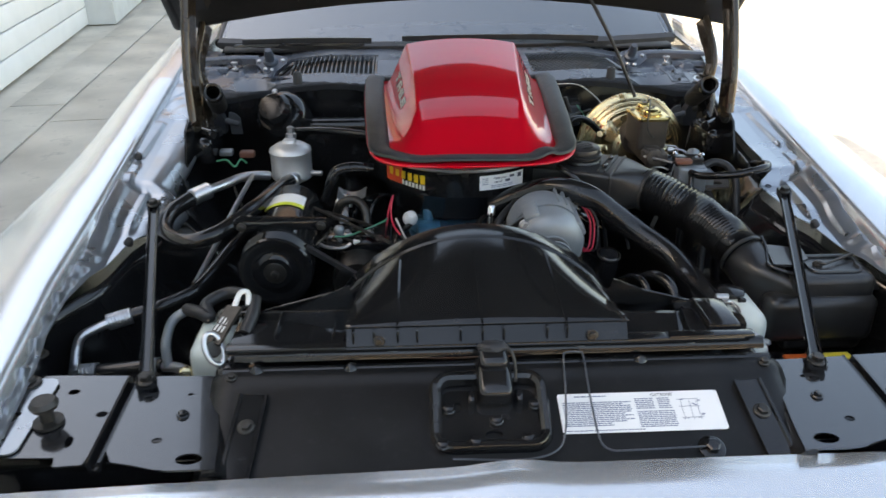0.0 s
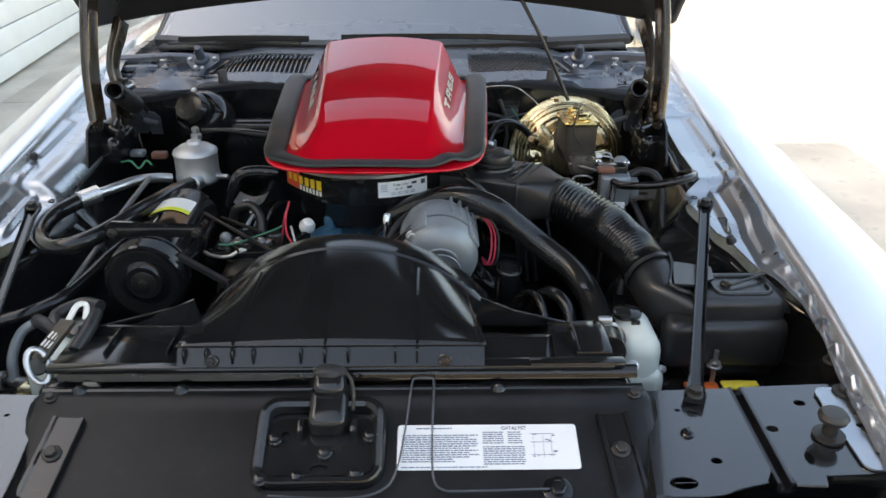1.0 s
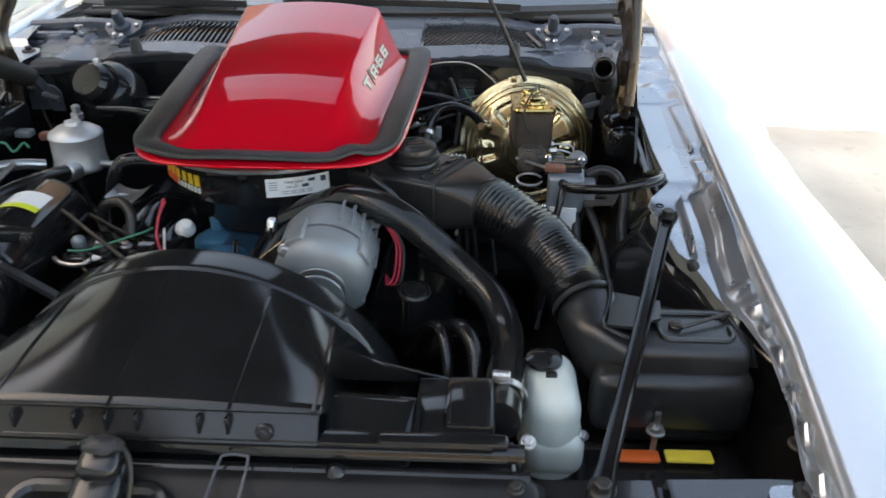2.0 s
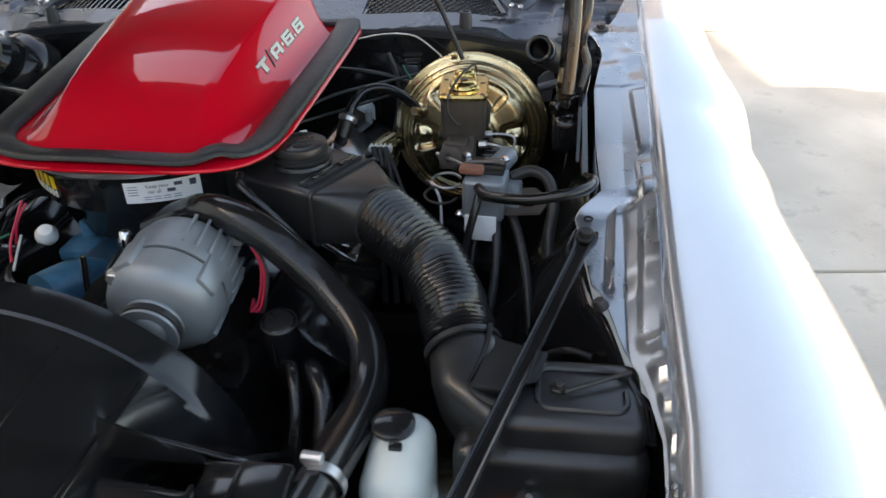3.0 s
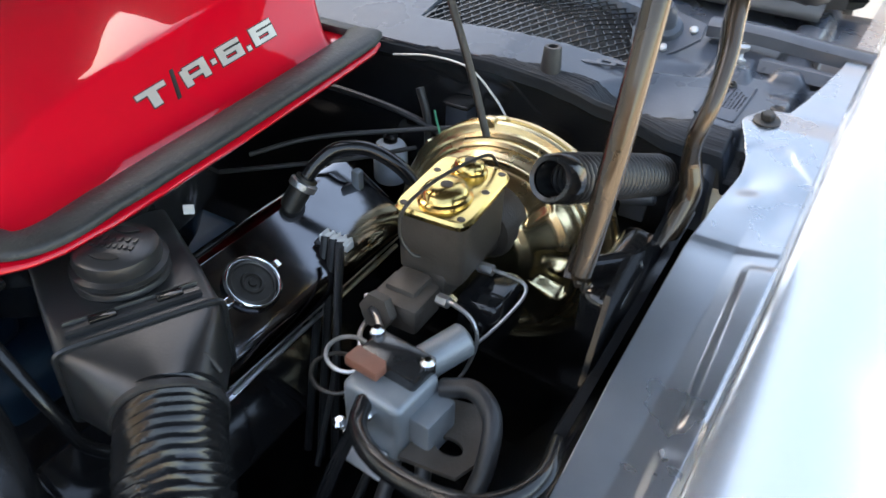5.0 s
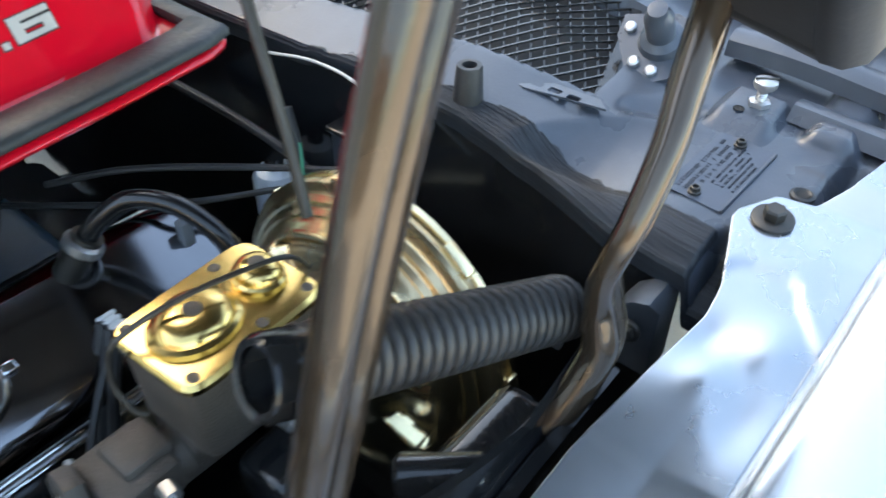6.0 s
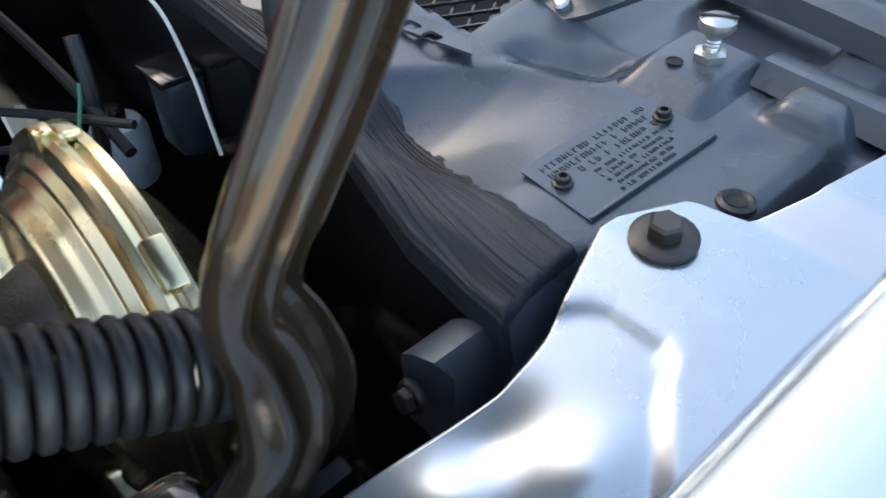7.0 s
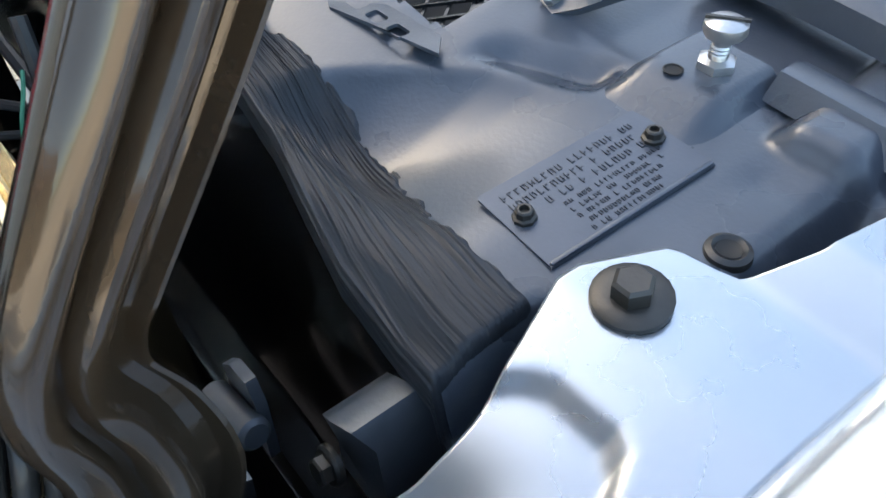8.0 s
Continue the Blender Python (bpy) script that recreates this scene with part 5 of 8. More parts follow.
# ---- alternator ----
ALT = frame_of((0.147, 1.228, 0.822), (-0.02, 1, 0.13))
alt = thing("alternator", (0.15, 1.32, 0.74), "grey cast aluminium alternator with a dark pulley", "alternator")
part("front_case", lathe(bmesh.new(), [(0.03, 0.030), (0.050, 0.034), (0.064, 0.044), (0.068, 0.056), (0.068, 0.082), (0.0, 0.082)], ALT, 40), ALU, alt)
part("stator_ring", lathe(bmesh.new(), [(0.0, 0.082), (0.066, 0.082), (0.066, 0.086), (0.0, 0.086)], ALT, 40), DARKSTEEL, alt)
bm = lathe(bmesh.new(), [(0.0, 0.086), (0.069, 0.086), (0.070, 0.13), (0.064, 0.148), (0.05, 0.156), (0.0, 0.158)], ALT, 40)
part("rear_case", bm, ALU, alt)
fin = finish("cooling_fin", box(bmesh.new(), (0, 0, 0), (0.004, 0.007, 0.05), None, 0.001), ALU)
for k in range(16):
    a = radians(20 + 14 * k)
    piece("cooling_fin", fin, alt, ALT @ Matrix.Rotation(a, 4, "Z") @ Matrix.Translation((0, 0.069, 0.125)))
for k, deg in enumerate((62, 140, 250, 330)):
    a = radians(deg)
    bm = box(bmesh.new(), (0, 0.066, 0.078), (0.030, 0.014, 0.05), ALT @ Matrix.Rotation(a, 4, "Z"), 0.004, 2)
    part("case_lug", bm, ALU, alt)
part("pulley", lathe(bmesh.new(), [(0.0, 0.0), (0.008, 0.0), (0.009, 0.004), (0.016, 0.006), (0.020, 0.010), (0.030, 0.008), (0.036, 0.006), (0.037, 0.009), (0.030, 0.016), (0.037, 0.024), (0.036, 0.028), (0.0, 0.03)], ALT, 36), ALU, alt, "grey steel pulley with a dark belt groove")
part("belt_band", lathe(bmesh.new(), [(0.0315, 0.010), (0.0372, 0.0125), (0.0372, 0.0205), (0.0315, 0.023)], ALT, 36, False), RUBBER, alt)
part("shaft_nut", lathe(bmesh.new(), [(0.0, -0.018), (0.0065, -0.017), (0.0065, -0.008), (0.011, -0.007), (0.011, 0.001), (0, 0.001)], ALT, 6), STEEL, alt)
part("plug", box(bmesh.new(), (0.207, 1.383, 0.868), (0.02, 0.02, 0.016), None, 0.003), ALU, alt, "pale connector plug")
wires = thing("alternator_wires", (0.22, 1.37, 0.8), "pair of red wires hanging from the alternator plug", "wires")
for d in (0.0, 0.006, 0.012):
    part("wire", tube(bmesh.new(), [(0.207, 1.383 - d * 0.6, 0.872), (0.226 + d, 1.372 - d, 0.868), (0.242 + d, 1.362 - d, 0.84), (0.240 + d, 1.345 - d, 0.80), (0.230 + d, 1.338, 0.786), (0.226, 1.36, 0.79)], 0.0019, 6, 6), REDWIRE if d < 0.01 else RUBBER, wires)
bracket = thing("alternator_bracket", (0.08, 1.33, 0.76), "dark curved bracket holding the alternator", "bracket")
part("arm", sweep(bmesh.new(), smooth_path([(0.03, 1.30, 0.80), (0.07, 1.29, 0.845), (0.11, 1.285, 0.878)], 6), [(-0.004, -0.012), (-0.004, 0.012), (0.004, 0.012), (0.004, -0.012)]), DARKSTEEL, bracket)
bolt((0.10, 1.275, 0.872), (0, -1, 0.2), bracket, STEEL, 0.008, 0.008)
bolt((0.075, 1.25, 0.80), (0, -1, 0.2), bracket, STEEL, 0.009, 0.012)

# ---- air conditioning compressor ----
CMP = frame_of((-0.356, 1.235, 0.806), (0, 1, 0.03))
cmp_ = thing("compressor", (-0.356, 1.36, 0.72), "black cylindrical compressor with a belt clutch and a bright label", "compressor")
part("clutch_pulley", lathe(bmesh.new(), [(0.0, 0.012), (0.012, 0.010), (0.014, 0.002), (0.030, 0.0), (0.034, 0.004), (0.046, 0.006), (0.056, 0.002), (0.066, 0.003), (0.068, 0.008), (0.060, 0.016), (0.068, 0.022), (0.060, 0.030), (0.068, 0.036), (0.068, 0.044), (0.05, 0.05), (0, 0.05)], CMP, 88), SHROUD, cmp_, "black grooved clutch pulley")
part("hub", lathe(bmesh.new(), [(0.0, -0.010), (0.006, -0.009), (0.0075, -0.002), (0.020, 0.0), (0.022, 0.003), (0.0, 0.004)], CMP, 24), DARKSTEEL, cmp_)
part("body", lathe(bmesh.new(), [(0.0, 0.05), (0.052, 0.05), (0.060, 0.06), (0.060, 0.27), (0.055, 0.285), (0.0, 0.29)], CMP, 40), BLACK, cmp_)
bm = sheet(bmesh.new(), lambda a, h: CMP @ Vector((0.0606 * math.sin(a), 0.0606 * math.cos(a), h)), span(-0.62, 0.72, 14), [0.175, 0.225])
tag = part("label", bm, PAPER, cmp_, "white label with a lime stripe")
bm = sheet(bmesh.new(), lambda a, h: CMP @ Vector((0.0612 * math.sin(a), 0.0612 * math.cos(a), h)), span(-0.62, 0.72, 14), [0.168, 0.182])
part("stripe", bm, LIME, tag)
bm = plate(bmesh.new(), [(-0.075, 0.0), (0.08, 0.0), (0.09, 0.012), (0.085, 0.022), (-0.07, 0.03), (-0.085, 0.02), (-0.085, 0.008)], [], 0.006, frame_of((-0.35, 1.30, 0.862), (0, -1, 0)) )
part("mount_plate", box(bm, (-0.345, 1.30, 0.872), (0.16, 0.006, 0.018), None, 0.002), BLACK, cmp_)
for x in (-0.42, -0.275):
    bolt((x, 1.295, 0.872), (0, -1, 0), cmp_, DARKSTEEL, 0.006, 0.005)

# ---- bright canister with its hoses ----
CAN = (-0.3795, 1.672)
can = thing("canister", (*CAN, 0.83), "round bright aluminium canister with a fitting on top", "canister")
part("shell", lathe(bmesh.new(), [(0.0, 0.828), (0.040, 0.828), (0.0465, 0.834), (0.0475, 0.842), (0.0455, 0.846), (0.0455, 0.890), (0.0475, 0.894), (0.0455, 0.900), (0.032, 0.909), (0.016, 0.914), (0.014, 0.920), (0.0, 0.920)], Matrix.Translation((*CAN, 0)), 44), CANISTER, can)
part("top_fitting", lathe(bmesh.new(), [(0.012, 0.918), (0.012, 0.928), (0.008, 0.930), (0.0085, 0.942), (0.004, 0.945), (0.0, 0.945)], Matrix.Translation((-0.378, 1.69, 0)), 6), STEEL, can)
part("side_port", cyl(bmesh.new(), (-0.335, 1.66, 0.843), (-0.31, 1.655, 0.843), 0.006, None, 12), STEEL, can)


def hose(name, label, pts, r, material=HOSE, category="hose", n=14, base=None, ends=()):
    ob = thing(name, base or pts[0], label, category)
    part("tube", tube(bmesh.new(), pts, r, n, 8), material, ob)
    for a, b, rr, mt in ends:
        d = (Vector(b) - Vector(a)).length
        prof = [(rr * 0.8, 0), (rr, 0.002)]
        steps = max(3, int(d / 0.006))
        for k in range(steps):
            h = 0.002 + (d - 0.004) * k / steps
            prof += [(rr, h), (rr * 1.0, h + 0.004 * 0.6), (rr * 0.93, h + 0.0035)]
        prof += [(rr, d - 0.001), (rr * 0.8, d)]
        part("fitting", lathe(bmesh.new(), prof, frame_of(a, Vector(b) - Vector(a)), 16), mt, ob, "crimped metal fitting")
    return ob


hose("refrigerant_hose", "thick black refrigerant hose looping beside the compressor",
     [(-0.372, 1.625, 0.842), (-0.388, 1.53, 0.858), (-0.417, 1.40, 0.865), (-0.465, 1.315, 0.855), (-0.525, 1.295, 0.845), (-0.577, 1.35, 0.842), (-0.588, 1.43, 0.848), (-0.552, 1.50, 0.858)], 0.0155,
     ends=(((-0.560, 1.485, 0.857), (-0.530, 1.515, 0.862), 0.0175, SPUN), ((-0.374, 1.60, 0.845), (-0.371, 1.632, 0.84), 0.017, SPUN)))
hose("refrigerant_pipe", "dull aluminium pipe at the end of the hose", [(-0.535, 1.51, 0.861), (-0.50, 1.54, 0.866), (-0.475, 1.575, 0.866), (-0.45, 1.61, 0.858), (-0.425, 1.63, 0.85)], 0.010, SPUN, "pipe")
hose("refrigerant_hose", "thick black refrigerant hose running to the condenser",
     [(-0.44, 1.45, 0.80), (-0.463, 1.36, 0.795), (-0.485, 1.30, 0.78), (-0.505, 1.235, 0.775), (-0.545, 1.20, 0.768), (-0.60, 1.18, 0.76), (-0.622, 1.172, 0.757)], 0.0125,
     ends=(((-0.600, 1.18, 0.760), (-0.640, 1.166, 0.754), 0.0150, SPUN),))
hose("condenser_pipe", "bright aluminium pipe joining the condenser", [(-0.632, 1.168, 0.755), (-0.655, 1.155, 0.750), (-0.675, 1.14, 0.744), (-0.683, 1.13, 0.728), (-0.684, 1.11, 0.705), (-0.680, 1.09, 0.698), (-0.670, 1.085, 0.702), (-0.655, 1.085, 0.705)], 0.0085, SPUN, "pipe")
hose("refrigerant_hose", "short black hose between crimped bright fittings", [(-0.655, 1.085, 0.707), (-0.60, 1.085, 0.71), (-0.55, 1.085, 0.715), (-0.525, 1.08, 0.718)], 0.0130,
     ends=(((-0.665, 1.085, 0.706), (-0.635, 1.085, 0.708), 0.0155, SPUN), ((-0.56, 1.085, 0.713), (-0.532, 1.083, 0.717), 0.0150, SPUN)))
hose("drier_pipe", "aluminium pipe with a brass coupling", [(-0.53, 1.082, 0.717), (-0.50, 1.07, 0.722), (-0.478, 1.05, 0.728), (-0.47, 1.03, 0.735)], 0.0085, SPUN, "pipe", ends=(((-0.475, 1.04, 0.73), (-0.468, 1.02, 0.738), 0.013, GOLD),))
hose("drier_hose", "grey rubber hose rising from the drier", [(-0.515, 1.075, 0.72), (-0.518, 1.09, 0.755), (-0.508, 1.115, 0.785), (-0.48, 1.13, 0.80)], 0.008, ALU, "hose")
hose("coolant_hose", "black rubber hose beside the overflow neck", [(-0.485, 1.125, 0.80), (-0.46, 1.10, 0.808), (-0.44, 1.09, 0.805), (-0.45, 1.12, 0.812), (-0.42, 1.145, 0.818), (-0.385, 1.13, 0.822)], 0.0105, RUBBER, "hose")
tank = thing("washer_bottle", (-0.42, 1.06, 0.66), "white plastic washer bottle with a dark cap", "bottle")
part("body", box(bmesh.new(), (-0.428, 1.065, 0.730), (0.062, 0.12, 0.13), None, 0.02, 4), BOTTLE, tank)
part("cap", lathe(bmesh.new(), [(0.022, 0), (0.026, 0.004), (0.026, 0.012), (0.02, 0.016), (0, 0.016)], Matrix.Translation((-0.40, 1.09, 0.80)), 24), SATIN, tank)
# the radiator's filler neck with a printed cap, and its clip
neck = thing("coolant_filler", (-0.395, 0.99, 0.80), "bright metal coolant filler with a printed lever", "coolant filler")
NK = frame_of((-0.402, 0.960, 0.826), (0.55, -0.62, 0.50))
ring = [NK @ Vector((0.013 * math.cos(a), 0.024 * math.sin(a), 0.004)) for a in span(0, 2 * math.pi, 33)]
part("disc", lathe(bmesh.new(), [(0.0, -0.004), (0.011, -0.004), (0.013, 0.0), (0.011, 0.003), (0.0, 0.002)], NK, 28), DARKSTEEL, neck)
part("ring", sweep(bmesh.new(), ring, ring_section(0.0042, 10)), SPUN, neck, "bright oval ring")
lever = part("lever", sweep(bmesh.new(), [(-0.402, 0.965, 0.832), (-0.39, 0.99, 0.848), (-0.378, 1.02, 0.862)], [(-0.012, -0.003), (-0.012, 0.003), (0.012, 0.003), (0.012, -0.003)]), DARKSTEEL, neck, "dark lever with white print")
LV = frame_of((-0.39, 0.99, 0.852), (0.05, -0.42, 0.9), (0.4, 0.85, 0.4))
for k in range(6):
    part("print_bar", box(bmesh.new(), (-0.006 + 0.0055 * (k % 3), -0.010 + 0.014 * (k // 3), 0.0), (0.0022, 0.011, 0.001), LV), WHITE, lever)
part("grip", tube(bmesh.new(), [(-0.379, 1.02, 0.862), (-0.372, 1.04, 0.875), (-0.362, 1.045, 0.872), (-0.360, 1.03, 0.858)], 0.0042, 10, 6), WHITE, neck, "white plastic grip")
part("sleeve", tube(bmesh.new(), [(-0.36, 0.985, 0.835), (-0.352, 1.02, 0.85), (-0.353, 1.05, 0.858)], 0.010, 12, 5), RUBBER, neck)

# ---- upper radiator hose on the driver's side ----
rh = hose("radiator_hose", "thick black upper radiator hose with a worm clamp", [(0.0579, 1.4511, 0.8339), (0.1171, 1.4382, 0.8654), (0.1614, 1.4112, 0.8898), (0.2042, 1.3881, 0.8950), (0.2485, 1.3756, 0.8802), (0.2870, 1.3651, 0.8532), (0.3286, 1.3455, 0.8244), (0.3830, 1.2938, 0.7952), (0.4021, 1.2425, 0.7783), (0.4048, 1.1824, 0.7781), (0.3991, 1.1136, 0.7908), (0.3934, 1.0538, 0.8054), (0.3880, 1.0040, 0.8139)], 0.0235, HOSE, n=24)
part("clamp", lathe(bmesh.new(), [(0.0235, -0.006), (0.0250, -0.006), (0.0250, 0.006), (0.0235, 0.006)], frame_of((0.397, 1.052, 0.806), (-0.03, -1, 0.1)), 28, False), STEEL, rh, "steel worm clamp")
part("clamp_screw", cyl(bmesh.new(), (0.3808, 1.0603, 0.8341), (0.4008, 1.0581, 0.8346), 0.006, None, 10, 0.001), STEEL, rh)
hose("bypass_hose", "black bypass hose below the radiator hose", [(0.30, 1.30, 0.70), (0.325, 1.26, 0.765), (0.345, 1.225, 0.785), (0.362, 1.19, 0.77), (0.362, 1.15, 0.72), (0.36, 1.12, 0.66)], 0.011, HOSE)
hose("bypass_hose", "black bypass hose below the radiator hose", [(0.26, 1.32, 0.68), (0.29, 1.28, 0.75), (0.312, 1.24, 0.775), (0.325, 1.20, 0.75), (0.325, 1.16, 0.68)], 0.008, HOSE)
hose("heater_hose", "black heater hose behind the alternator", [(0.0475, 1.3461, 0.8250), (0.0721, 1.3763, 0.8522), (0.0970, 1.4063, 0.8624), (0.1024, 1.4462, 0.8550), (0.0882, 1.4859, 0.8292)], 0.0065, RUBBER)
hose("vacuum_hose", "thin black hose dropping beside the snorkel", [(0.1921, 1.4614, 0.9169), (0.2010, 1.4364, 0.9174), (0.2181, 1.4231, 0.9069), (0.2417, 1.4217, 0.8835), (0.2653, 1.4232, 0.8560), (0.2809, 1.4268, 0.8293), (0.2936, 1.4314, 0.8025), (0.3113, 1.4540, 0.7746)], 0.0062, HOSE)

# ---- snorkel, corrugated hose and cold air duct ----
SN = Matrix.Translation((0.287, 1.513, 0.868)) @ Matrix.Rotation(math.atan2(-0.465, 0.885), 4, "Z")
snork = thing("air_snorkel", (0.287, 1.513, 0.82), "black plastic air cleaner snorkel with a round cap", "air snorkel")
bm = bmesh.new()


def loft(bm, rings):
    vs = [[bm.verts.new(p) for p in r] for r in rings]
    n = len(vs[0])
    for a, b in zip(vs, vs[1:]):
        for k in range(n):
            bm.faces.new((a[k], a[(k + 1) % n], b[(k + 1) % n], b[k]))
    bm.faces.new(list(reversed(vs[0])))
    bm.faces.new(vs[-1])
    bmesh.ops.recalc_face_normals(bm, faces=bm.faces)
    return bm


def squircle(m, x, w, h, p, n=32, dz=0.0):
    out = []
    for k in range(n):
        a = 2 * math.pi * k / n
        c, s = math.cos(a), math.sin(a)
        out.append(m @ Vector((x, w * math.copysign(abs(c) ** p, c), dz + h * math.copysign(abs(s) ** p, s))))
    return out


loft(bm, [squircle(SN, -0.13, 0.067, 0.034, 0.16), squircle(SN, -0.02, 0.068, 0.038, 0.16), squircle(SN, 0.042, 0.067, 0.039, 0.16), squircle(SN, 0.066, 0.057, 0.040, 0.34), squircle(SN, 0.090, 0.048, 0.040, 0.65, dz=-0.002), squircle(SN, 0.107, 0.042, 0.041, 1.0, dz=-0.003)])
part("box", bm, DUCT, snork)
bm = sweep(bmesh.new(), squircle(SN, 0.042, 0.0680, 0.0400, 0.16, 64) + squircle(SN, 0.042, 0.0680, 0.0400, 0.16, 64)[:1], ring_section(0.0028, 6))
part("seam", bm, DUCT, snork)
bm = sweep(bmesh.new(), [SN @ Vector((0.020, y, 0.0395)) for y in span(-0.055, 0.055, 5)], [(-0.009, -0.002), (-0.009, 0.003), (-0.006, 0.004), (-0.005, 0.001), (0.005, 0.001), (0.006, 0.004), (0.009, 0.003), (0.009, -0.002)], (0, 0, 1))
part("channel", bm, DUCT, snork)
for y in (-0.025, 0.03):
    part("clip", box(bmesh.new(), (0.020, y, 0.043), (0.008, 0.022, 0.004), SN, 0.001), BLACK, snork)
VM = Matrix.Translation((0.256, 1.534, 0.903)) @ Matrix.Scale(1.12, 4)
cap = part("round_cap", lathe(bmesh.new(), [(0.036, 0.0), (0.0375, 0.004), (0.036, 0.008), (0.034, 0.009), (0.0375, 0.012), (0.0375, 0.016), (0.033, 0.018), (0.034, 0.022), (0.032, 0.029), (0.029, 0.031), (0, 0.032)], VM, 48), DUCT, snork, "round black ribbed cap")
TURN = VM @ Matrix.Rotation(0.4, 4, "Z")
for k in (1, -1):
    # a finger grip shaped like a leaf: a flat black plate paints its hollow's shade
    leaf = [(0.012 * u, k * 0.018 + 0.0042 * w * (1 - u * u)) for u, w in [(u, 1) for u in span(-1, 1, 9)] + [(u, -1) for u in span(0.75, -0.75, 7)]]
    part("finger_grip", plate(bmesh.new(), leaf, [], 0.001, TURN @ Matrix.Translation((0, 0, 0.0328))), SHADE_BLACK, cap, "leaf-shaped finger grip, its hollow's shade painted black")
bm = bmesh.new()
for row, n_ in ((0.0045, 6), (-0.0045, 8)):
    for k in range(n_):
        box(bm, (-0.018 + 0.036 * (k + 0.5) / n_, row, 0.0325), (0.0026, 0.0050 if k % 2 else 0.0040, 0.0012), TURN)
part("raised_print", bm, DUCT, cap, "raised rows of illegible print")
duct_hose = thing("corrugated_hose", (0.45, 1.38, 0.78), "black crinkled flexible air hose", "air hose")
pth = smooth_path([SN @ Vector((0.098, 0, -0.003)), (0.413, 1.43, 0.858), (0.455, 1.39, 0.843), (0.483, 1.34, 0.830), (0.500, 1.29, 0.818), (0.512, 1.255, 0.806)], 28)
bm = bmesh.new()
rings, side = [], None
rr = random.Random(3)
n = 36
for i, q in enumerate(pth):
    t = (pth[min(i + 1, len(pth) - 1)] - pth[max(i - 1, 0)]).normalized()
    side = (t.cross(Vector((0, 0, 1))) if side is None else side - t * side.dot(t)).normalized()
    over = side.cross(t)
    u = i / (len(pth) - 1)
    ring = []
    for k in range(n):
        a = 2 * math.pi * k / n
        crinkle = noise.noise(Vector((3 * math.cos(a), 3 * math.sin(a), u * 9)))
        amp = 0.0026 * (1.0 - 0.65 * hill(u, 0.62, 0.14))
        fold = amp * math.sin(i * math.pi / 2 + 0.8 * crinkle + 0.5 * math.sin(a * 2))
        r = 0.041 + fold + 0.0022 * crinkle + 0.002 * ease((u - 0.9) / 0.1)
        ring.append(bm.verts.new(q + side * (r * math.cos(a)) + over * (r * math.sin(a))))
    rings.append(ring)
for a, b in zip(rings, rings[1:]):
    for k in range(n):
        bm.faces.new((a[k], b[k], b[(k + 1) % n], a[(k + 1) % n]))
part("hose", bm, HOSE, duct_hose, "", 75)
for at, d in ((6, 1), (len(pth) - 6, 1)):
    t = (pth[at + 1] - pth[at - 1]).normalized()
    part("band", lathe(bmesh.new(), [(0.043, -0.004), (0.0455, -0.003), (0.0455, 0.003), (0.043, 0.004)], frame_of(pth[at], t), 36, False), RUBBER, duct_hose)
bm = bmesh.new()
wd = thing("wire_clip", pth[4] + Vector((0.0, 0.035, 0.03)), "curly black retaining wire on the hose end", "clip")
part("loop", tube(bm, [pth[4] + Vector(p) for p in ((-0.02, 0.03, 0.034), (-0.01, 0.036, 0.040), (0.0, 0.03, 0.036), (-0.006, 0.024, 0.038), (0.004, 0.04, 0.034), (0.02, 0.04, 0.022))], 0.0018, 6, 6), DARKSTEEL, wd)
plenum = thing("air_duct", (0.6, 1.14, 0.70), "moulded black plastic cold air duct with a latch panel", "air duct")
bm = bmesh.new()


def rect_ring(c, right, up, w, h, p, n=32):
    out = []
    for k in range(n):
        a = 2 * math.pi * k / n
        ca, sa = math.cos(a), math.sin(a)
        out.append(Vector(c) + Vector(right) * (w * math.copysign(abs(ca) ** p, ca)) + Vector(up) * (h * math.copysign(abs(sa) ** p, sa)))
    return out


loft(bm, [rect_ring((0.508, 1.268, 0.808), (0.93, 0.3, 0.1), (0.1, -0.25, 0.96), 0.040, 0.040, 1.0), rect_ring((0.522, 1.235, 0.796), (0.93, 0.33, 0), (0.1, -0.3, 0.95), 0.047, 0.041, 0.8),
          rect_ring((0.546, 1.218, 0.785), (0.9, 0.42, 0), (0.0, -0.2, 0.98), 0.062, 0.044, 0.5), rect_ring((0.585, 1.200, 0.766), (0.82, 0.57, 0), (0, 0, 1), 0.068, 0.050, 0.3), rect_ring((0.62, 1.178, 0.755), (0.85, 0.52, 0), (0, 0, 1), 0.070, 0.052, 0.25)])
part("neck", bm, DUCT, plenum)
bm = box(bmesh.new(), (0.628, 1.192, 0.745), (0.150, 0.105, 0.15), Matrix.Identity(4), 0.014, 3)
part("body", bm, DUCT, plenum)
bm = box(bmesh.new(), (0.61, 1.150, 0.740), (0.20, 0.05, 0.09), Matrix.Identity(4), 0.018, 3)
part("front_lip", bm, DUCT, plenum)
bm = sweep(bmesh.new(), [Vector((x, y, 0.8215)) for x, y in rounded(0.594, 1.160, 0.684, 1.222, 0.014, 4)] + [Vector((0.684, 1.19, 0.8215))], ring_section(0.0035, 6))
part("panel_rim", bm, DUCT, plenum)
part("latch", sweep(bmesh.new(), [(0.608, 1.192, 0.825), (0.622, 1.180, 0.827), (0.690, 1.214, 0.829)], ring_section(0.0028, 6)), DARKSTEEL, plenum)
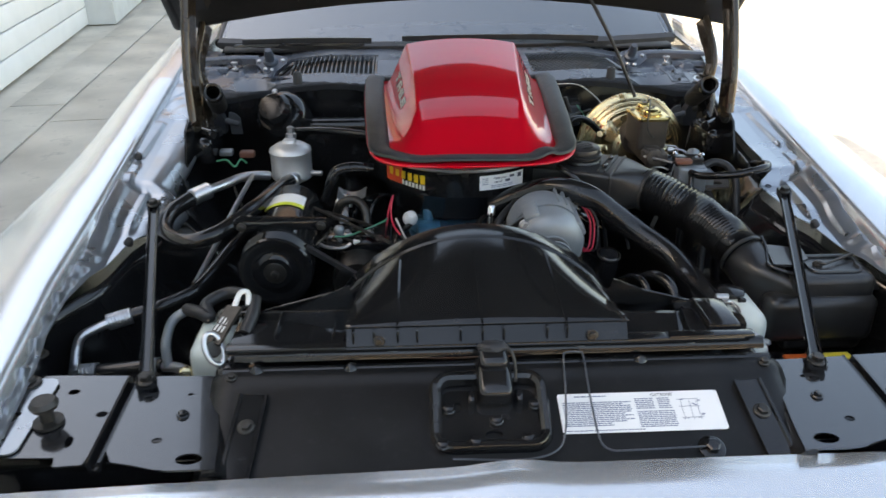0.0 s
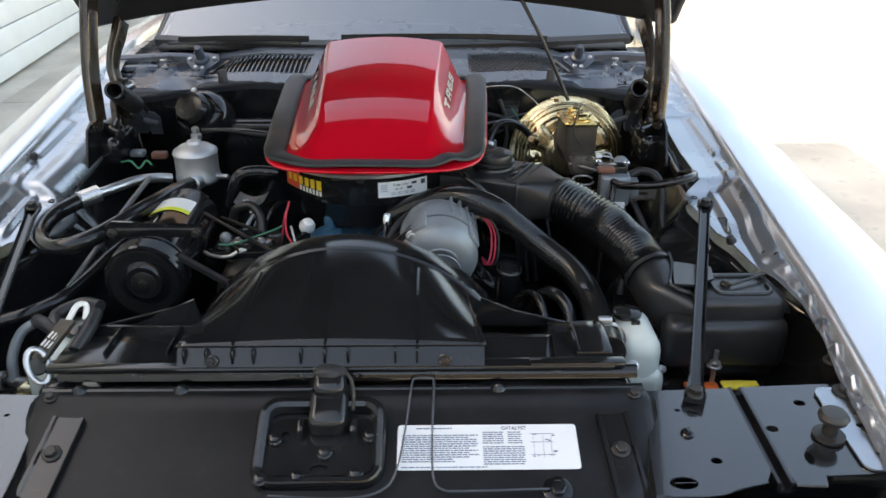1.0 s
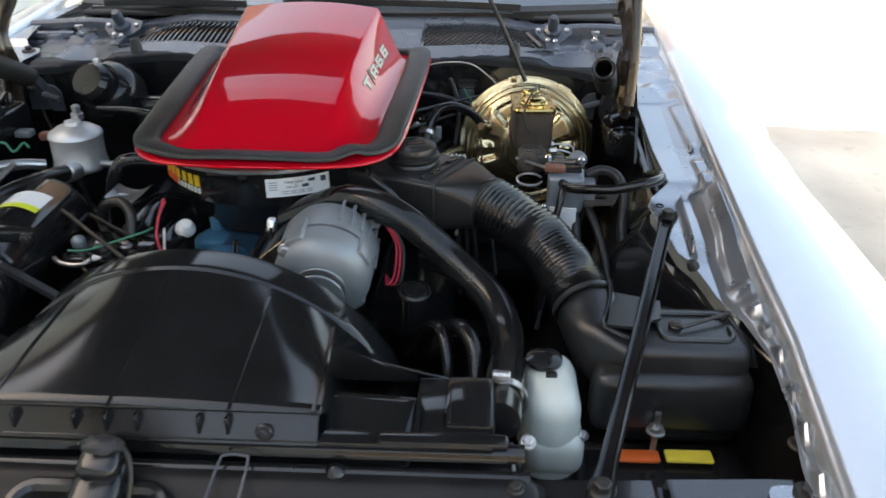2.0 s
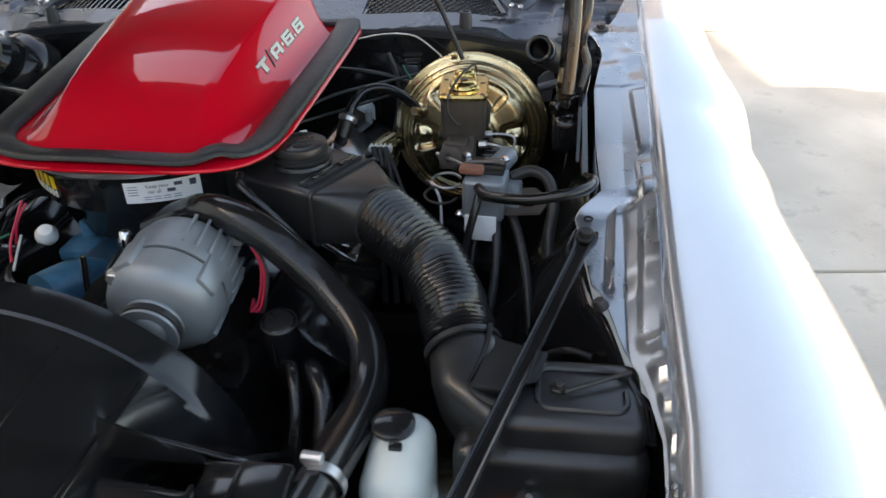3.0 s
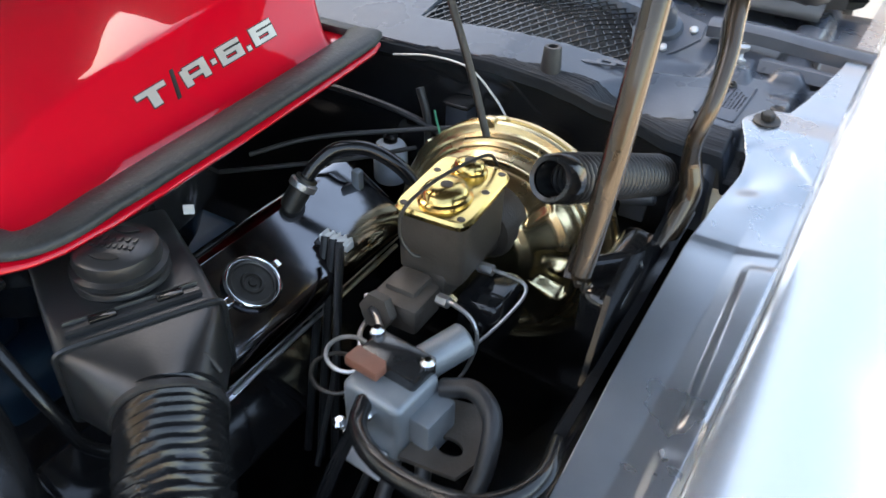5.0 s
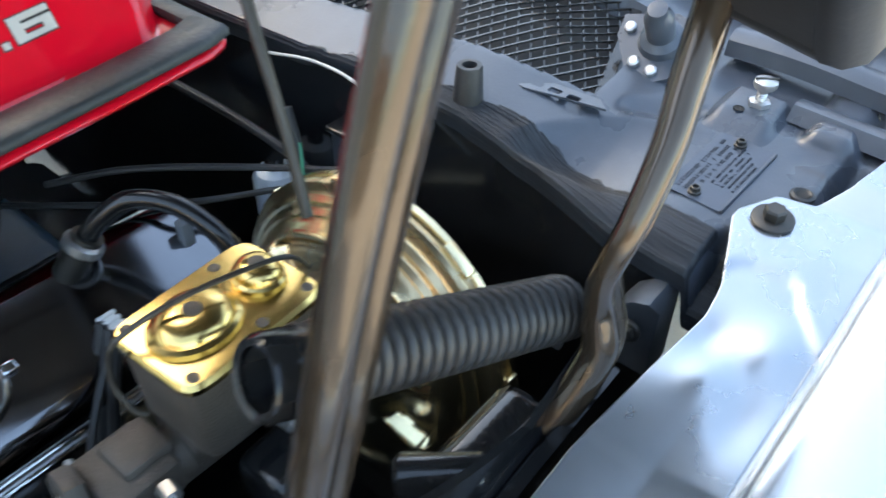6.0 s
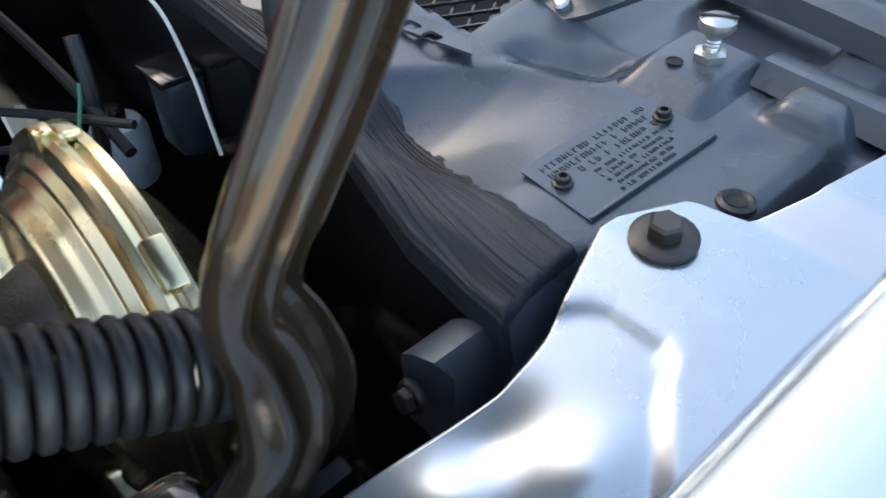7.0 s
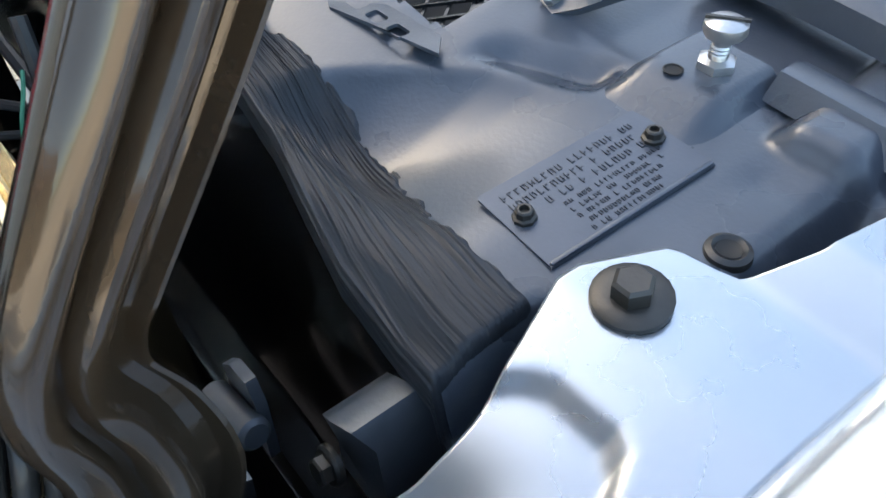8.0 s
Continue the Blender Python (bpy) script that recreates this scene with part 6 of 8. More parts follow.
bolt((0.616, 1.190, 0.822), (0, 0, 1), plenum, DARKSTEEL, 0.006, 0.006)
bm = sweep(bmesh.new(), smooth_path([(0.540, 1.262, 0.845), (0.538, 1.235, 0.838), (0.528, 1.20, 0.828), (0.523, 1.180, 0.828), (0.540, 1.165, 0.824), (0.56, 1.160, 0.82)], 6), ring_section(0.003, 6))
part("edge_bead", bm, DUCT, plenum)
bm = plate(bmesh.new(), [(0.545, 1.253), (0.604, 1.232), (0.596, 1.190), (0.556, 1.168), (0.526, 1.172)], [], 0.004, Matrix.Translation((0, 0, 0.8335)))
part("side_panel", bm, DUCT, plenum)
for k in range(3):
    part("rib", sweep(bmesh.new(), [(0.686 + 0.006 * k, 1.215 - 0.008 * k, 0.824 - 0.004 * k), (0.698 + 0.006 * k, 1.18, 0.816 - 0.004 * k), (0.704 + 0.004 * k, 1.15, 0.79)], ring_section(0.002, 6)), DUCT, plenum)

# ---- overflow bottle ----
bt = thing("overflow_bottle", (0.465, 1.115, 0.60), "milky white plastic overflow bottle with a black cap", "bottle")
bm = box(bmesh.new(), (0.456, 1.128, 0.695), (0.070, 0.125, 0.190), None, 0.030, 5)
body = part("body", bm, BOTTLE, bt)
part("step", box(bmesh.new(), (0.460, 1.105, 0.705), (0.074, 0.085, 0.06), None, 0.020, 4), BOTTLE, body)
part("cap", lathe(bmesh.new(), [(0.020, 0), (0.023, 0.004), (0.023, 0.009), (0.018, 0.012), (0, 0.012)], Matrix.Translation((0.448, 1.150, 0.787)), 28), SATIN, bt, "black round cap")
part("cap_clip", box(bmesh.new(), (0.455, 1.120, 0.790), (0.014, 0.008, 0.012), None, 0.002), SATIN, bt)
bolt((0.494, 1.085, 0.728), (0.6, -0.6, 0.4), bt, STEEL, 0.005, 0.005)
bolt((0.418, 0.985, 0.803), (0, -0.5, 1), support, STEEL, 0.006, 0.006)

# ---- small coloured parts behind the support ----
mk = thing("side_marker", (0.56, 1.0, 0.70), "orange and yellow plastic side marker housing", "side marker")
part("orange_lens", box(bmesh.new(), (0.570, 1.104, 0.681), (0.054, 0.022, 0.006), None, 0.004), ORANGE, mk, "orange lens")
part("yellow_strip", box(bmesh.new(), (0.634, 1.106, 0.681), (0.060, 0.022, 0.006), None, 0.003), AMBER, mk, "yellow plastic strip")
st = thing("stud_bolt", (0.59, 1.115, 0.69), "upright threaded stud with a washer and nut", "stud")
part("shank", cyl(bmesh.new(), (0.590, 1.115, 0.68), (0.590, 1.115, 0.742), 0.004, None, 10), STEEL, st)
part("nut", lathe(bmesh.new(), [(0.012, 0), (0.012, 0.002), (0.0085, 0.003), (0.0085, 0.009), (0, 0.009)], Matrix.Translation((0.590, 1.115, 0.712)), 16), STEEL, st)

# ---- brake booster and master cylinder ----
BC = Vector((0.462, 1.885, 0.814))
BM = frame_of(BC, (0, -1, 0.10))
boost = thing("brake_booster", (BC.x, 1.92, 0.70), "round gold zinc-plated brake booster", "brake booster")
bm = bmesh.new()
NB = 144
prof = [(0.0, 0.046), (0.046, 0.046), (0.050, 0.043), (0.058, 0.040), (0.066, 0.039), (0.094, 0.037), (0.102, 0.033), (0.108, 0.025), (0.1115, 0.017), (0.1140, 0.0135), (0.1165, 0.0140), (0.1195, 0.0085), (0.1220, 0.0075), (0.1245, 0.0080), (0.1280, 0.0025), (0.1305, 0.0015), (0.1370, 0.0), (0.1388, -0.004), (0.1375, -0.009), (0.1350, -0.011), (0.1372, -0.015), (0.1372, -0.020), (0.128, -0.022), (0.112, -0.027), (0.09, -0.045), (0.06, -0.06), (0.0, -0.064)]


def boost_pt(r, h, a):
    if 0.05 < r < 0.112 and h > 0.015:
        # a pressed ring, crossed by four flat lobes, with oval bosses at the sides
        lobe = max(ease((0.36 - abs((a - c + math.pi) % (2 * math.pi) - math.pi)) / 0.16) for c in (0.56, 2.58, 3.70, 5.72))
        boss = max(hill(a, c, 0.11) for c in (0.0, math.pi, 2 * math.pi)) * hill(r, 0.084, 0.014)
        ring = ease((r - 0.056) / 0.012) * ease((0.108 - r) / 0.012)
        h += -0.012 * ring * (1 - lobe) + 0.009 * boss
    return BM @ Vector((r * math.cos(a), r * math.sin(a), h))


rings = []
for (r0, h0), (r1, h1) in zip(prof, prof[1:]):
    for k in range(6):
        f = k / 6
        rings.append((r0 + (r1 - r0) * f, h0 + (h1 - h0) * f))
rings.append(prof[-1])
vs = []
for r, h in rings:
    vs.append([bm.verts.new(boost_pt(r, h, 2 * math.pi * k / NB)) for k in range(NB)] if r > 1e-5 else [bm.verts.new(BM @ Vector((0, 0, h)))])
for a, b in zip(vs, vs[1:]):
    for k in range(NB):
        j = (k + 1) % NB
        if len(a) == 1:
            bm.faces.new((a[0], b[k], b[j]))
        elif len(b) == 1:
            bm.faces.new((a[k], b[0], a[j]))
        else:
            bm.faces.new((a[k], b[k], b[j], a[j]))
bmesh.ops.recalc_face_normals(bm, faces=bm.faces)
part("shell", bm, GOLD, boost, "", 45)
part("band", lathe(bmesh.new(), [(0.134, -0.013), (0.139, -0.0135), (0.1393, -0.019), (0.1355, -0.020)], BM, 72, False), GOLD, boost)
tab_me = finish("tab", box(bmesh.new(), (0, 0, 0), (0.028, 0.006, 0.012), None, 0.002), GOLD)
for k in range(8):
    piece("tab", tab_me, boost, BM @ Matrix.Rotation(radians(45 * k + 12), 4, "Z") @ Matrix.Translation((0, 0.1385, -0.012)))
part("top_lug", box(bmesh.new(), (0, 0, 0), (0.012, 0.010, 0.012), Matrix.Translation((0.432, 1.901, 0.947)), 0.002), GOLD, boost)
part("check_valve", lathe(bmesh.new(), [(0.014, 0), (0.014, 0.006), (0.010, 0.010), (0.0075, 0.014), (0.0075, 0.03), (0, 0.03)], frame_of((0.378, 1.859, 0.859), (-0.35, -0.85, 0.35)), 20), GOLD, boost)

MC = Matrix.Translation((0.462, 1.766, -0.006)) @ Matrix.Rotation(radians(3), 4, "Z") @ Matrix.Diagonal((0.97, 0.92, 1, 1))
mc = thing("master_cylinder", (0.462, 1.75, 0.80), "brown cast iron brake master cylinder with a gold lid", "master cylinder")
bm = bmesh.new()


def tray(z, w, l, y0, p=0.22):
    return [MC @ Vector((w * math.copysign(abs(math.cos(a)) ** p, math.cos(a)), y0 + l * math.copysign(abs(math.sin(a)) ** p, math.sin(a)), z)) for a in [2 * math.pi * k / 36 for k in range(36)]]


loft(bm, [tray(0.870, 0.034, 0.054, 0.002), tray(0.877, 0.0365, 0.0565, 0.001), tray(0.934, 0.037, 0.057, 0.0), tray(0.940, 0.0385, 0.0585, 0.0)])
part("reservoir", bm, IRON, mc)
bm = cyl(bmesh.new(), (0.4608, 1.6740, 0.8503), (0.4621, 1.8640, 0.8429), 0.021, None, 24, 0.003)
box(bm, (0.4606, 1.6802, 0.8592), (0.052, 0.048, 0.030), None, 0.005)
box(bm, (0.4580, 1.6900, 0.8740), (0.034, 0.034, 0.012), None, 0.004)
box(bm, (0.4450, 1.6580, 0.8560), (0.022, 0.012, 0.024), None, 0.003)
box(bm, (0.4611, 1.7642, 0.8601), (0.045, 0.10, 0.03), None, 0.004)
lathe(bm, [(0.017, 0), (0.019, 0.003), (0.019, 0.012), (0.008, 0.013), (0.007, 0.008), (0, 0.008)], frame_of((0.4523, 1.6543, 0.8673), (-0.1, -1, 0.15)), 6)
part("cylinder_body", bm, IRON, mc)
bm = cyl(bmesh.new(), (0.462, 1.835, 0.85), (0.462, 1.872, 0.85), 0.036, 0.046, 28, 0.004)
part("mount_flange", bm, IRON, mc)
bm = box(bmesh.new(), (0.508, 1.772, 0.806), (0.052, 0.072, 0.064), Matrix.Identity(4), 0.012, 3)
cyl(bm, (0.515, 1.732, 0.815), (0.517, 1.722, 0.818), 0.008, None, 14, 0.002)
part("valve_block", bm, BLACK, mc, "black valve block below the reservoir")
bm = bmesh.new()
loft(bm, [tray(0.9405, 0.0400, 0.0600, 0.0, 0.25), tray(0.9455, 0.0408, 0.0608, 0.0, 0.25), tray(0.9485, 0.0385, 0.0585, 0.0, 0.25), tray(0.9488, 0.034, 0.054, 0.0, 0.3)])
lid = part("lid", bm, AMBERZINC, mc, "gold zinc-plated lid", 30)
for y, r, long in ((-0.020, 0.027, 1.25), (0.036, 0.020, 0.95)):
    part("dome", lathe(bmesh.new(), [(r, 0.0), (r * 0.97, 0.004), (r * 0.86, 0.0055), (r * 0.80, 0.010), (r * 0.62, 0.0135), (r * 0.3, 0.0145), (0.0, 0.0140)], MC @ Matrix.Translation((0, y, 0.9485)) @ Matrix.Diagonal((1, long, 1, 1)), 36), AMBERZINC, lid)
    part("dent", lathe(bmesh.new(), [(0.006, 0.0), (0.0065, 0.0012), (0.0, 0.0012)], MC @ Matrix.Translation((0.001, y, 0.9625)), 14), IRON, lid, "dark mark on the dome")
for x, y in ((-0.031, -0.050), (0.031, -0.050), (0.031, 0.008), (-0.031, 0.024), (0.031, 0.050)):
    part("dimple", lathe(bmesh.new(), [(0.0044, 0), (0.0036, 0.0008), (0, 0.0008)], MC @ Matrix.Translation((x, y, 0.9488)), 10), IRON, lid)
bail = [(0.4619, 1.7036, 0.8989), (0.4558, 1.6987, 0.9028), (0.4455, 1.6970, 0.9166), (0.4426, 1.6992, 0.9346), (0.4458, 1.7074, 0.9505), (0.4556, 1.7355, 0.9624), (0.4658, 1.7705, 0.9662), (0.4751, 1.8104, 0.9619), (0.4776, 1.8271, 0.9438)]
part("bail_wire", tube(bmesh.new(), bail, 0.0018, 8, 6), DARKSTEEL, mc, "dull wire bail over the lid")
for p in (((0.4934, 1.6862, 0.8738), (0.5133, 1.6831, 0.8763), (0.5335, 1.6799, 0.8688), (0.5409, 1.6756, 0.8490), (0.5346, 1.6682, 0.8170), (0.5202, 1.6529, 0.7868)), ((0.4913, 1.7719, 0.8547), (0.5193, 1.7728, 0.8563), (0.5414, 1.7736, 0.8528), (0.5465, 1.7675, 0.8440), (0.5398, 1.7513, 0.8291), (0.5280, 1.7302, 0.8121), (0.5122, 1.7031, 0.7960))):
    ln_ = hose("brake_line", "thin steel brake line with a flare nut", list(p), 0.0020, STEEL, "pipe", 8)
    part("flare_nut", cyl(bmesh.new(), p[0], Vector(p[0]).lerp(Vector(p[1]), 0.6), 0.006, None, 6), STEEL, ln_)
rod = thing("hood_rod", (0.452, 1.852, 0.955), "thin dark rod hanging from the open hood", "rod")
part("rod", tube(bmesh.new(), [(0.452, 1.851, 0.957), (0.425, 1.862, 1.015), (0.394, 1.872, 1.078), (0.345, 1.895, 1.165), (0.31, 1.92, 1.22), (0.27, 1.94, 1.27)], 0.0042, 10, 6), DARKSTEEL, rod)
hose("booster_hose", "black vacuum hose arching to the booster", [(0.3714, 1.8498, 0.8670), (0.3468, 1.8432, 0.8926), (0.3163, 1.8306, 0.9101), (0.2882, 1.8108, 0.9117), (0.2724, 1.7917, 0.8975), (0.2656, 1.7796, 0.8825), (0.2610, 1.7704, 0.8645)], 0.0085, HOSE)
hose("grey_cable", "pale wire hanging in front of the firewall", [(0.2335, 2.0065, 0.9440), (0.2883, 2.0103, 0.9532), (0.3434, 2.0100, 0.9504), (0.3840, 2.0044, 0.9244), (0.4054, 1.9991, 0.9040), (0.4228, 1.9947, 0.8844)], 0.0014, WHITEWIRE, "wire", 8)
hose("vacuum_fitting", "dark barrel fitting with a bright clamp ring", [(0.2656, 1.7796, 0.8825), (0.2571, 1.7633, 0.8575), (0.2496, 1.7470, 0.8316)], 0.013, DARKSTEEL, "fitting", ends=(((0.2647, 1.7775, 0.8795), (0.2619, 1.7720, 0.8710), 0.0165, STEEL),))
pl = thing("plug_connector", (0.325, 1.72, 0.85), "pale electrical connectors with dark cables", "connector")
part("body", box(bmesh.new(), (0.2810, 1.8530, 0.8410), (0.012, 0.012, 0.040), None, 0.003), ALU, pl)
bm = box(bmesh.new(), (0.3197, 1.7566, 0.8290), (0.040, 0.014, 0.010), None, 0.002)
for k in range(5):
    box(bm, (0.3037 + 0.008 * k, 1.7566, 0.8345), (0.004, 0.016, 0.004), None, 0.001, 1)
part("body", bm, WHITE, pl, "pale ribbed connector block")
for k in range(3):
    part("cable", tube(bmesh.new(), [(0.310 + 0.010 * k, 1.750, 0.836), (0.320 + 0.013 * k, 1.72, 0.78), (0.327 + 0.016 * k, 1.69, 0.69), (0.332 + 0.02 * k, 1.66, 0.58)], 0.005, 8, 6), RUBBER, pl)
tg = thing("paper_tag", (0.22, 1.65, 0.90), "small white paper tag on a hose", "tag")
part("tag", box(bmesh.new(), (0, 0, 0), (0.011, 0.001, 0.010), Matrix.Translation((0.2264, 1.6420, 0.9024)) @ Matrix.Rotation(radians(35), 4, "Z") @ Matrix.Rotation(radians(-15), 4, "X")), WHITE, tg)

# ---- grey vacuum servo with its hoses ----
SV = Matrix.Translation((0.512, 1.578, 0.844)) @ Matrix.Rotation(radians(-6), 4, "Z") @ Matrix.Scale(1.10, 4)
servo = thing("vacuum_servo", (0.512, 1.578, 0.80), "grey metal cruise servo with hoses and screws", "vacuum servo")
part("case", box(bmesh.new(), (0.0, 0.0, 0), (0.056, 0.052, 0.058), SV, 0.007, 3), ALU, servo)
part("upper_block", box(bmesh.new(), (-0.004, 0.012, 0.033), (0.054, 0.03, 0.018), SV, 0.003), SATIN, servo, "black plastic valve block")
part("side_box", box(bmesh.new(), (0.036, 0.004, -0.004), (0.020, 0.036, 0.038), SV, 0.004), ALU, servo)
part("red_cap", box(bmesh.new(), (-0.018, -0.006, 0.037), (0.032, 0.018, 0.010), SV, 0.003), TIN, servo, "brown-red plastic cap")
part("barrel", cyl(bmesh.new(), SV @ Vector((0.005, 0.03, 0.02)), SV @ Vector((0.02, 0.07, 0.028)), 0.016, None, 20, 0.003), ALU, servo)
part("bracket", box(bmesh.new(), (-0.002, -0.030, -0.036), (0.042, 0.004, 0.036), SV, 0.001), PAPER, servo, "white painted bracket")
part("mount_plate", plate(bmesh.new(), [(0.03, -0.03), (0.075, -0.02), (0.085, 0.02), (0.06, 0.05), (0.03, 0.04)], [oval(0.055, 0.0, 0.012, 0.008)], 0.004, SV @ Matrix.Translation((0, 0, -0.01))), IRON, servo)
for x, y, z in ((-0.030, 0.02, 0.042), (0.022, 0.016, 0.042), (-0.03, -0.028, -0.02), (0.0, -0.029, 0.012)):
    part("screw", lathe(bmesh.new(), [(0.006, 0), (0.006, 0.003), (0.003, 0.006), (0, 0.006)], SV @ Matrix.Translation((x, y, z)), 14), CHROME, servo)
hose("servo_hose", "glossy black hose curving round to the fender", [(0.503, 1.552, 0.866), (0.515, 1.525, 0.868), (0.545, 1.503, 0.876), (0.583, 1.493, 0.882), (0.628, 1.492, 0.893), (0.652, 1.512, 0.892), (0.662, 1.545, 0.886), (0.655, 1.59, 0.87)], 0.0078, HOSE)
hose("servo_hose", "black hose dropping below the servo", [(0.505, 1.550, 0.862), (0.500, 1.535, 0.84), (0.49, 1.52, 0.80), (0.48, 1.50, 0.74), (0.47, 1.48, 0.66)], 0.006, HOSE)
for k, (cx, cz, r) in enumerate(((0.452, 0.852, 0.020), (0.445, 0.833, 0.023))):
    pts = [(cx + r * 1.1 * math.cos(a), 1.60 - 0.01 * k + r * 0.9 * math.sin(a), cz + 0.004 * math.sin(a)) for a in span(0.4, 5.9, 9)]
    hose("coiled_pipe", "coiled thin dull steel pipe", pts, 0.0021, DARKSTEEL if k else STEEL, "pipe", 8)
hose("steel_pipe", "thin steel pipe entering the servo", [(0.43, 1.66, 0.868), (0.455, 1.64, 0.868), (0.482, 1.615, 0.868)], 0.003, STEEL, "pipe", 8)
hose("servo_hose", "black hose from the servo to the fender side", [(0.548, 1.60, 0.862), (0.575, 1.605, 0.87), (0.60, 1.59, 0.865), (0.61, 1.56, 0.84), (0.605, 1.53, 0.80), (0.61, 1.50, 0.74)], 0.0085, RUBBER)
for k, p in enumerate((((0.54, 1.580, 0.835), (0.56, 1.55, 0.80), (0.575, 1.50, 0.76), (0.585, 1.44, 0.70), (0.60, 1.38, 0.62)), ((0.52, 1.580, 0.83), (0.53, 1.55, 0.80), (0.53, 1.50, 0.74), (0.515, 1.45, 0.66)), ((0.51, 1.595, 0.83), (0.50, 1.585, 0.79), (0.49, 1.54, 0.72), (0.47, 1.48, 0.62)), ((0.59, 1.36, 0.72), (0.63, 1.33, 0.76), (0.66, 1.32, 0.76)))):
    hose("harness", "dark wiring harness running down the bay", list(p), 0.007 if k < 2 else 0.0045, RUBBER, "harness", 10)

# ---- hood hinges ----
for side in (1, -1):
    X = lambda v: mirror_x(v, side)
    bm = plate(bmesh.new(), [(1.665, 0.86), (1.70, 0.935), (1.74, 0.952), (1.78, 0.93), (1.84, 0.905), (1.90, 0.93), (1.93, 0.915), (1.925, 0.84), (1.80, 0.80), (1.70, 0.80)], [], 0.005, Matrix(((0, 0, 1, X(0.648)), (1, 0, 0, 0), (0, 1, 0, 0), (0, 0, 0, 1))))
    ob = part("hinge", bm, BLACK, hood, "black stamped hinge with two arms and a coil spring")
    sec = [(-0.0150, -0.0085), (-0.0180, -0.0065), (-0.0200, -0.0030), (-0.0205, 0.0005), (-0.0198, 0.0040), (-0.0178, 0.0070), (-0.0150, 0.0087), (-0.0105, 0.0088), (-0.008, 0.0070), (-0.0065, 0.0010), (-0.0045, 0.0002), (-0.003, 0.0060), (-0.001, 0.0085), (0.0025, 0.0085), (0.006, 0.0060), (0.0095, 0.0), (0.012, -0.0040), (0.0165, -0.0035), (0.0185, 0.0018), (0.0200, 0.0018), (0.0205, -0.004), (0.017, -0.009), (0.0, -0.006)]
    if side < 0:
        sec = [(-a, b) for a, b in reversed(sec)]
    up_a = (0.98 * side, 0.17, 0.0)
    pa = [(X(0.621), 1.696, 0.958), (X(0.623), 1.703, 0.985), (X(0.626), 1.717, 1.045), (X(0.626), 1.738, 1.11), (X(0.625), 1.757, 1.16), (X(0.624), 1.778, 1.21), (X(0.626), 1.81, 1.29)]
    part("front_arm", sweep(bmesh.new(), smooth_path(pa, 5), sec, up_a, lambda u: 1.10), ARMPAINT, ob, "", 50)
    foot = [(X(0.620), 1.686, 0.950), (X(0.619), 1.694, 0.957), (X(0.618), 1.708, 0.968)]
    part("arm_foot", sweep(bmesh.new(), foot, [(-0.010, -0.002), (-0.010, 0.003), (0.010, 0.003), (0.010, -0.002)], (0, 0, 1)), ARMPAINT, ob)
    pb = [(X(0.646), 1.874, 0.880), (X(0.654), 1.892, 0.912), (X(0.656), 1.904, 0.940), (X(0.650), 1.905, 0.968), (X(0.649), 1.900, 0.992), (X(0.653), 1.902, 1.012), (X(0.656), 1.909, 1.029), (X(0.655), 1.931, 1.061), (X(0.650), 1.950, 1.085), (X(0.644), 1.977, 1.122)]
    part("rear_arm", sweep(bmesh.new(), smooth_path(pb, 6), sec, up_a, lambda u: 0.92 + 0.36 * ease((0.44 - u) / 0.22) + 0.20 * ease((u - 0.6) / 0.4)), ARMPAINT, ob, "", 50)
    bolt((X(0.623), 1.70, 0.945), (-side, -0.5, 0), ob, DARKSTEEL, 0.009, 0.006)
    # close-wound spring round its dark core
    s0, s1 = Vector((X(0.583), 1.729, 1.012)), Vector((X(0.621), 1.911, 0.936))
    d = (s1 - s0)
    m = frame_of(s0, d)
    turns, per = 24, 14
    pts = [m @ Vector((0.0186 * math.cos(2 * math.pi * k / per), 0.0186 * math.sin(2 * math.pi * k / per), d.length * k / (turns * per))) for k in range(turns * per + 1)]
    bm = sweep(bmesh.new(), pts, ring_section(0.0038, 7))
    part("spring", bm, RUBBER, ob, "close-wound black coil spring", 80)
    part("spring_end", lathe(bmesh.new(), [(0.0150, -0.022), (0.0185, -0.023), (0.0205, -0.020), (0.0212, -0.004), (0.021, 0.004), (0.014, 0.004), (0.0140, -0.020)], m, 32, False), SATIN, ob)
    part("spring_hook", tube(bmesh.new(), [s1, s1 + Vector((0.006 * side, 0.012, -0.004)), s1 + Vector((0.014 * side, 0.018, -0.016))], 0.0034, 8, 5), SATIN, ob)
    part("hinge_frame", box(bmesh.new(), (X(0.630), 1.805, 0.868), (0.046, 0.135, 0.062), None, 0.014, 3), BLACK, ob)
    part("cross_bar", cyl(bmesh.new(), (X(0.605), 1.765, 0.905), (X(0.645), 1.80, 0.905), 0.012, None, 14, 0.003), BLACK, ob)

    bk = thing("cowl_bracket", (X(0.642), 1.972, 0.86), "grey rounded bracket between firewall and fender", "bracket", "cowl brackets")
    loop = [(0.626, 0.845), (0.625, 0.870), (0.629, 0.890), (0.637, 0.908), (0.647, 0.918), (0.657, 0.919), (0.664, 0.910), (0.666, 0.845)]
    part("bracket", plate(bmesh.new(), loop, [], 0.030, Matrix(((1 if side > 0 else -1, 0, 0, 0 if side > 0 else 2 * XC), (0, 0, -1, 1.962), (0, 1, 0, 0), (0, 0, 0, 1))), lambda x, y: -0.010 * ((x - 0.646) / 0.020) ** 2), GREYMETAL, bk, "", 50)
    bolt((X(0.650), 1.958, 0.895), (0, -1, 0.2), bk, DARKSTEEL, 0.006, 0.005)
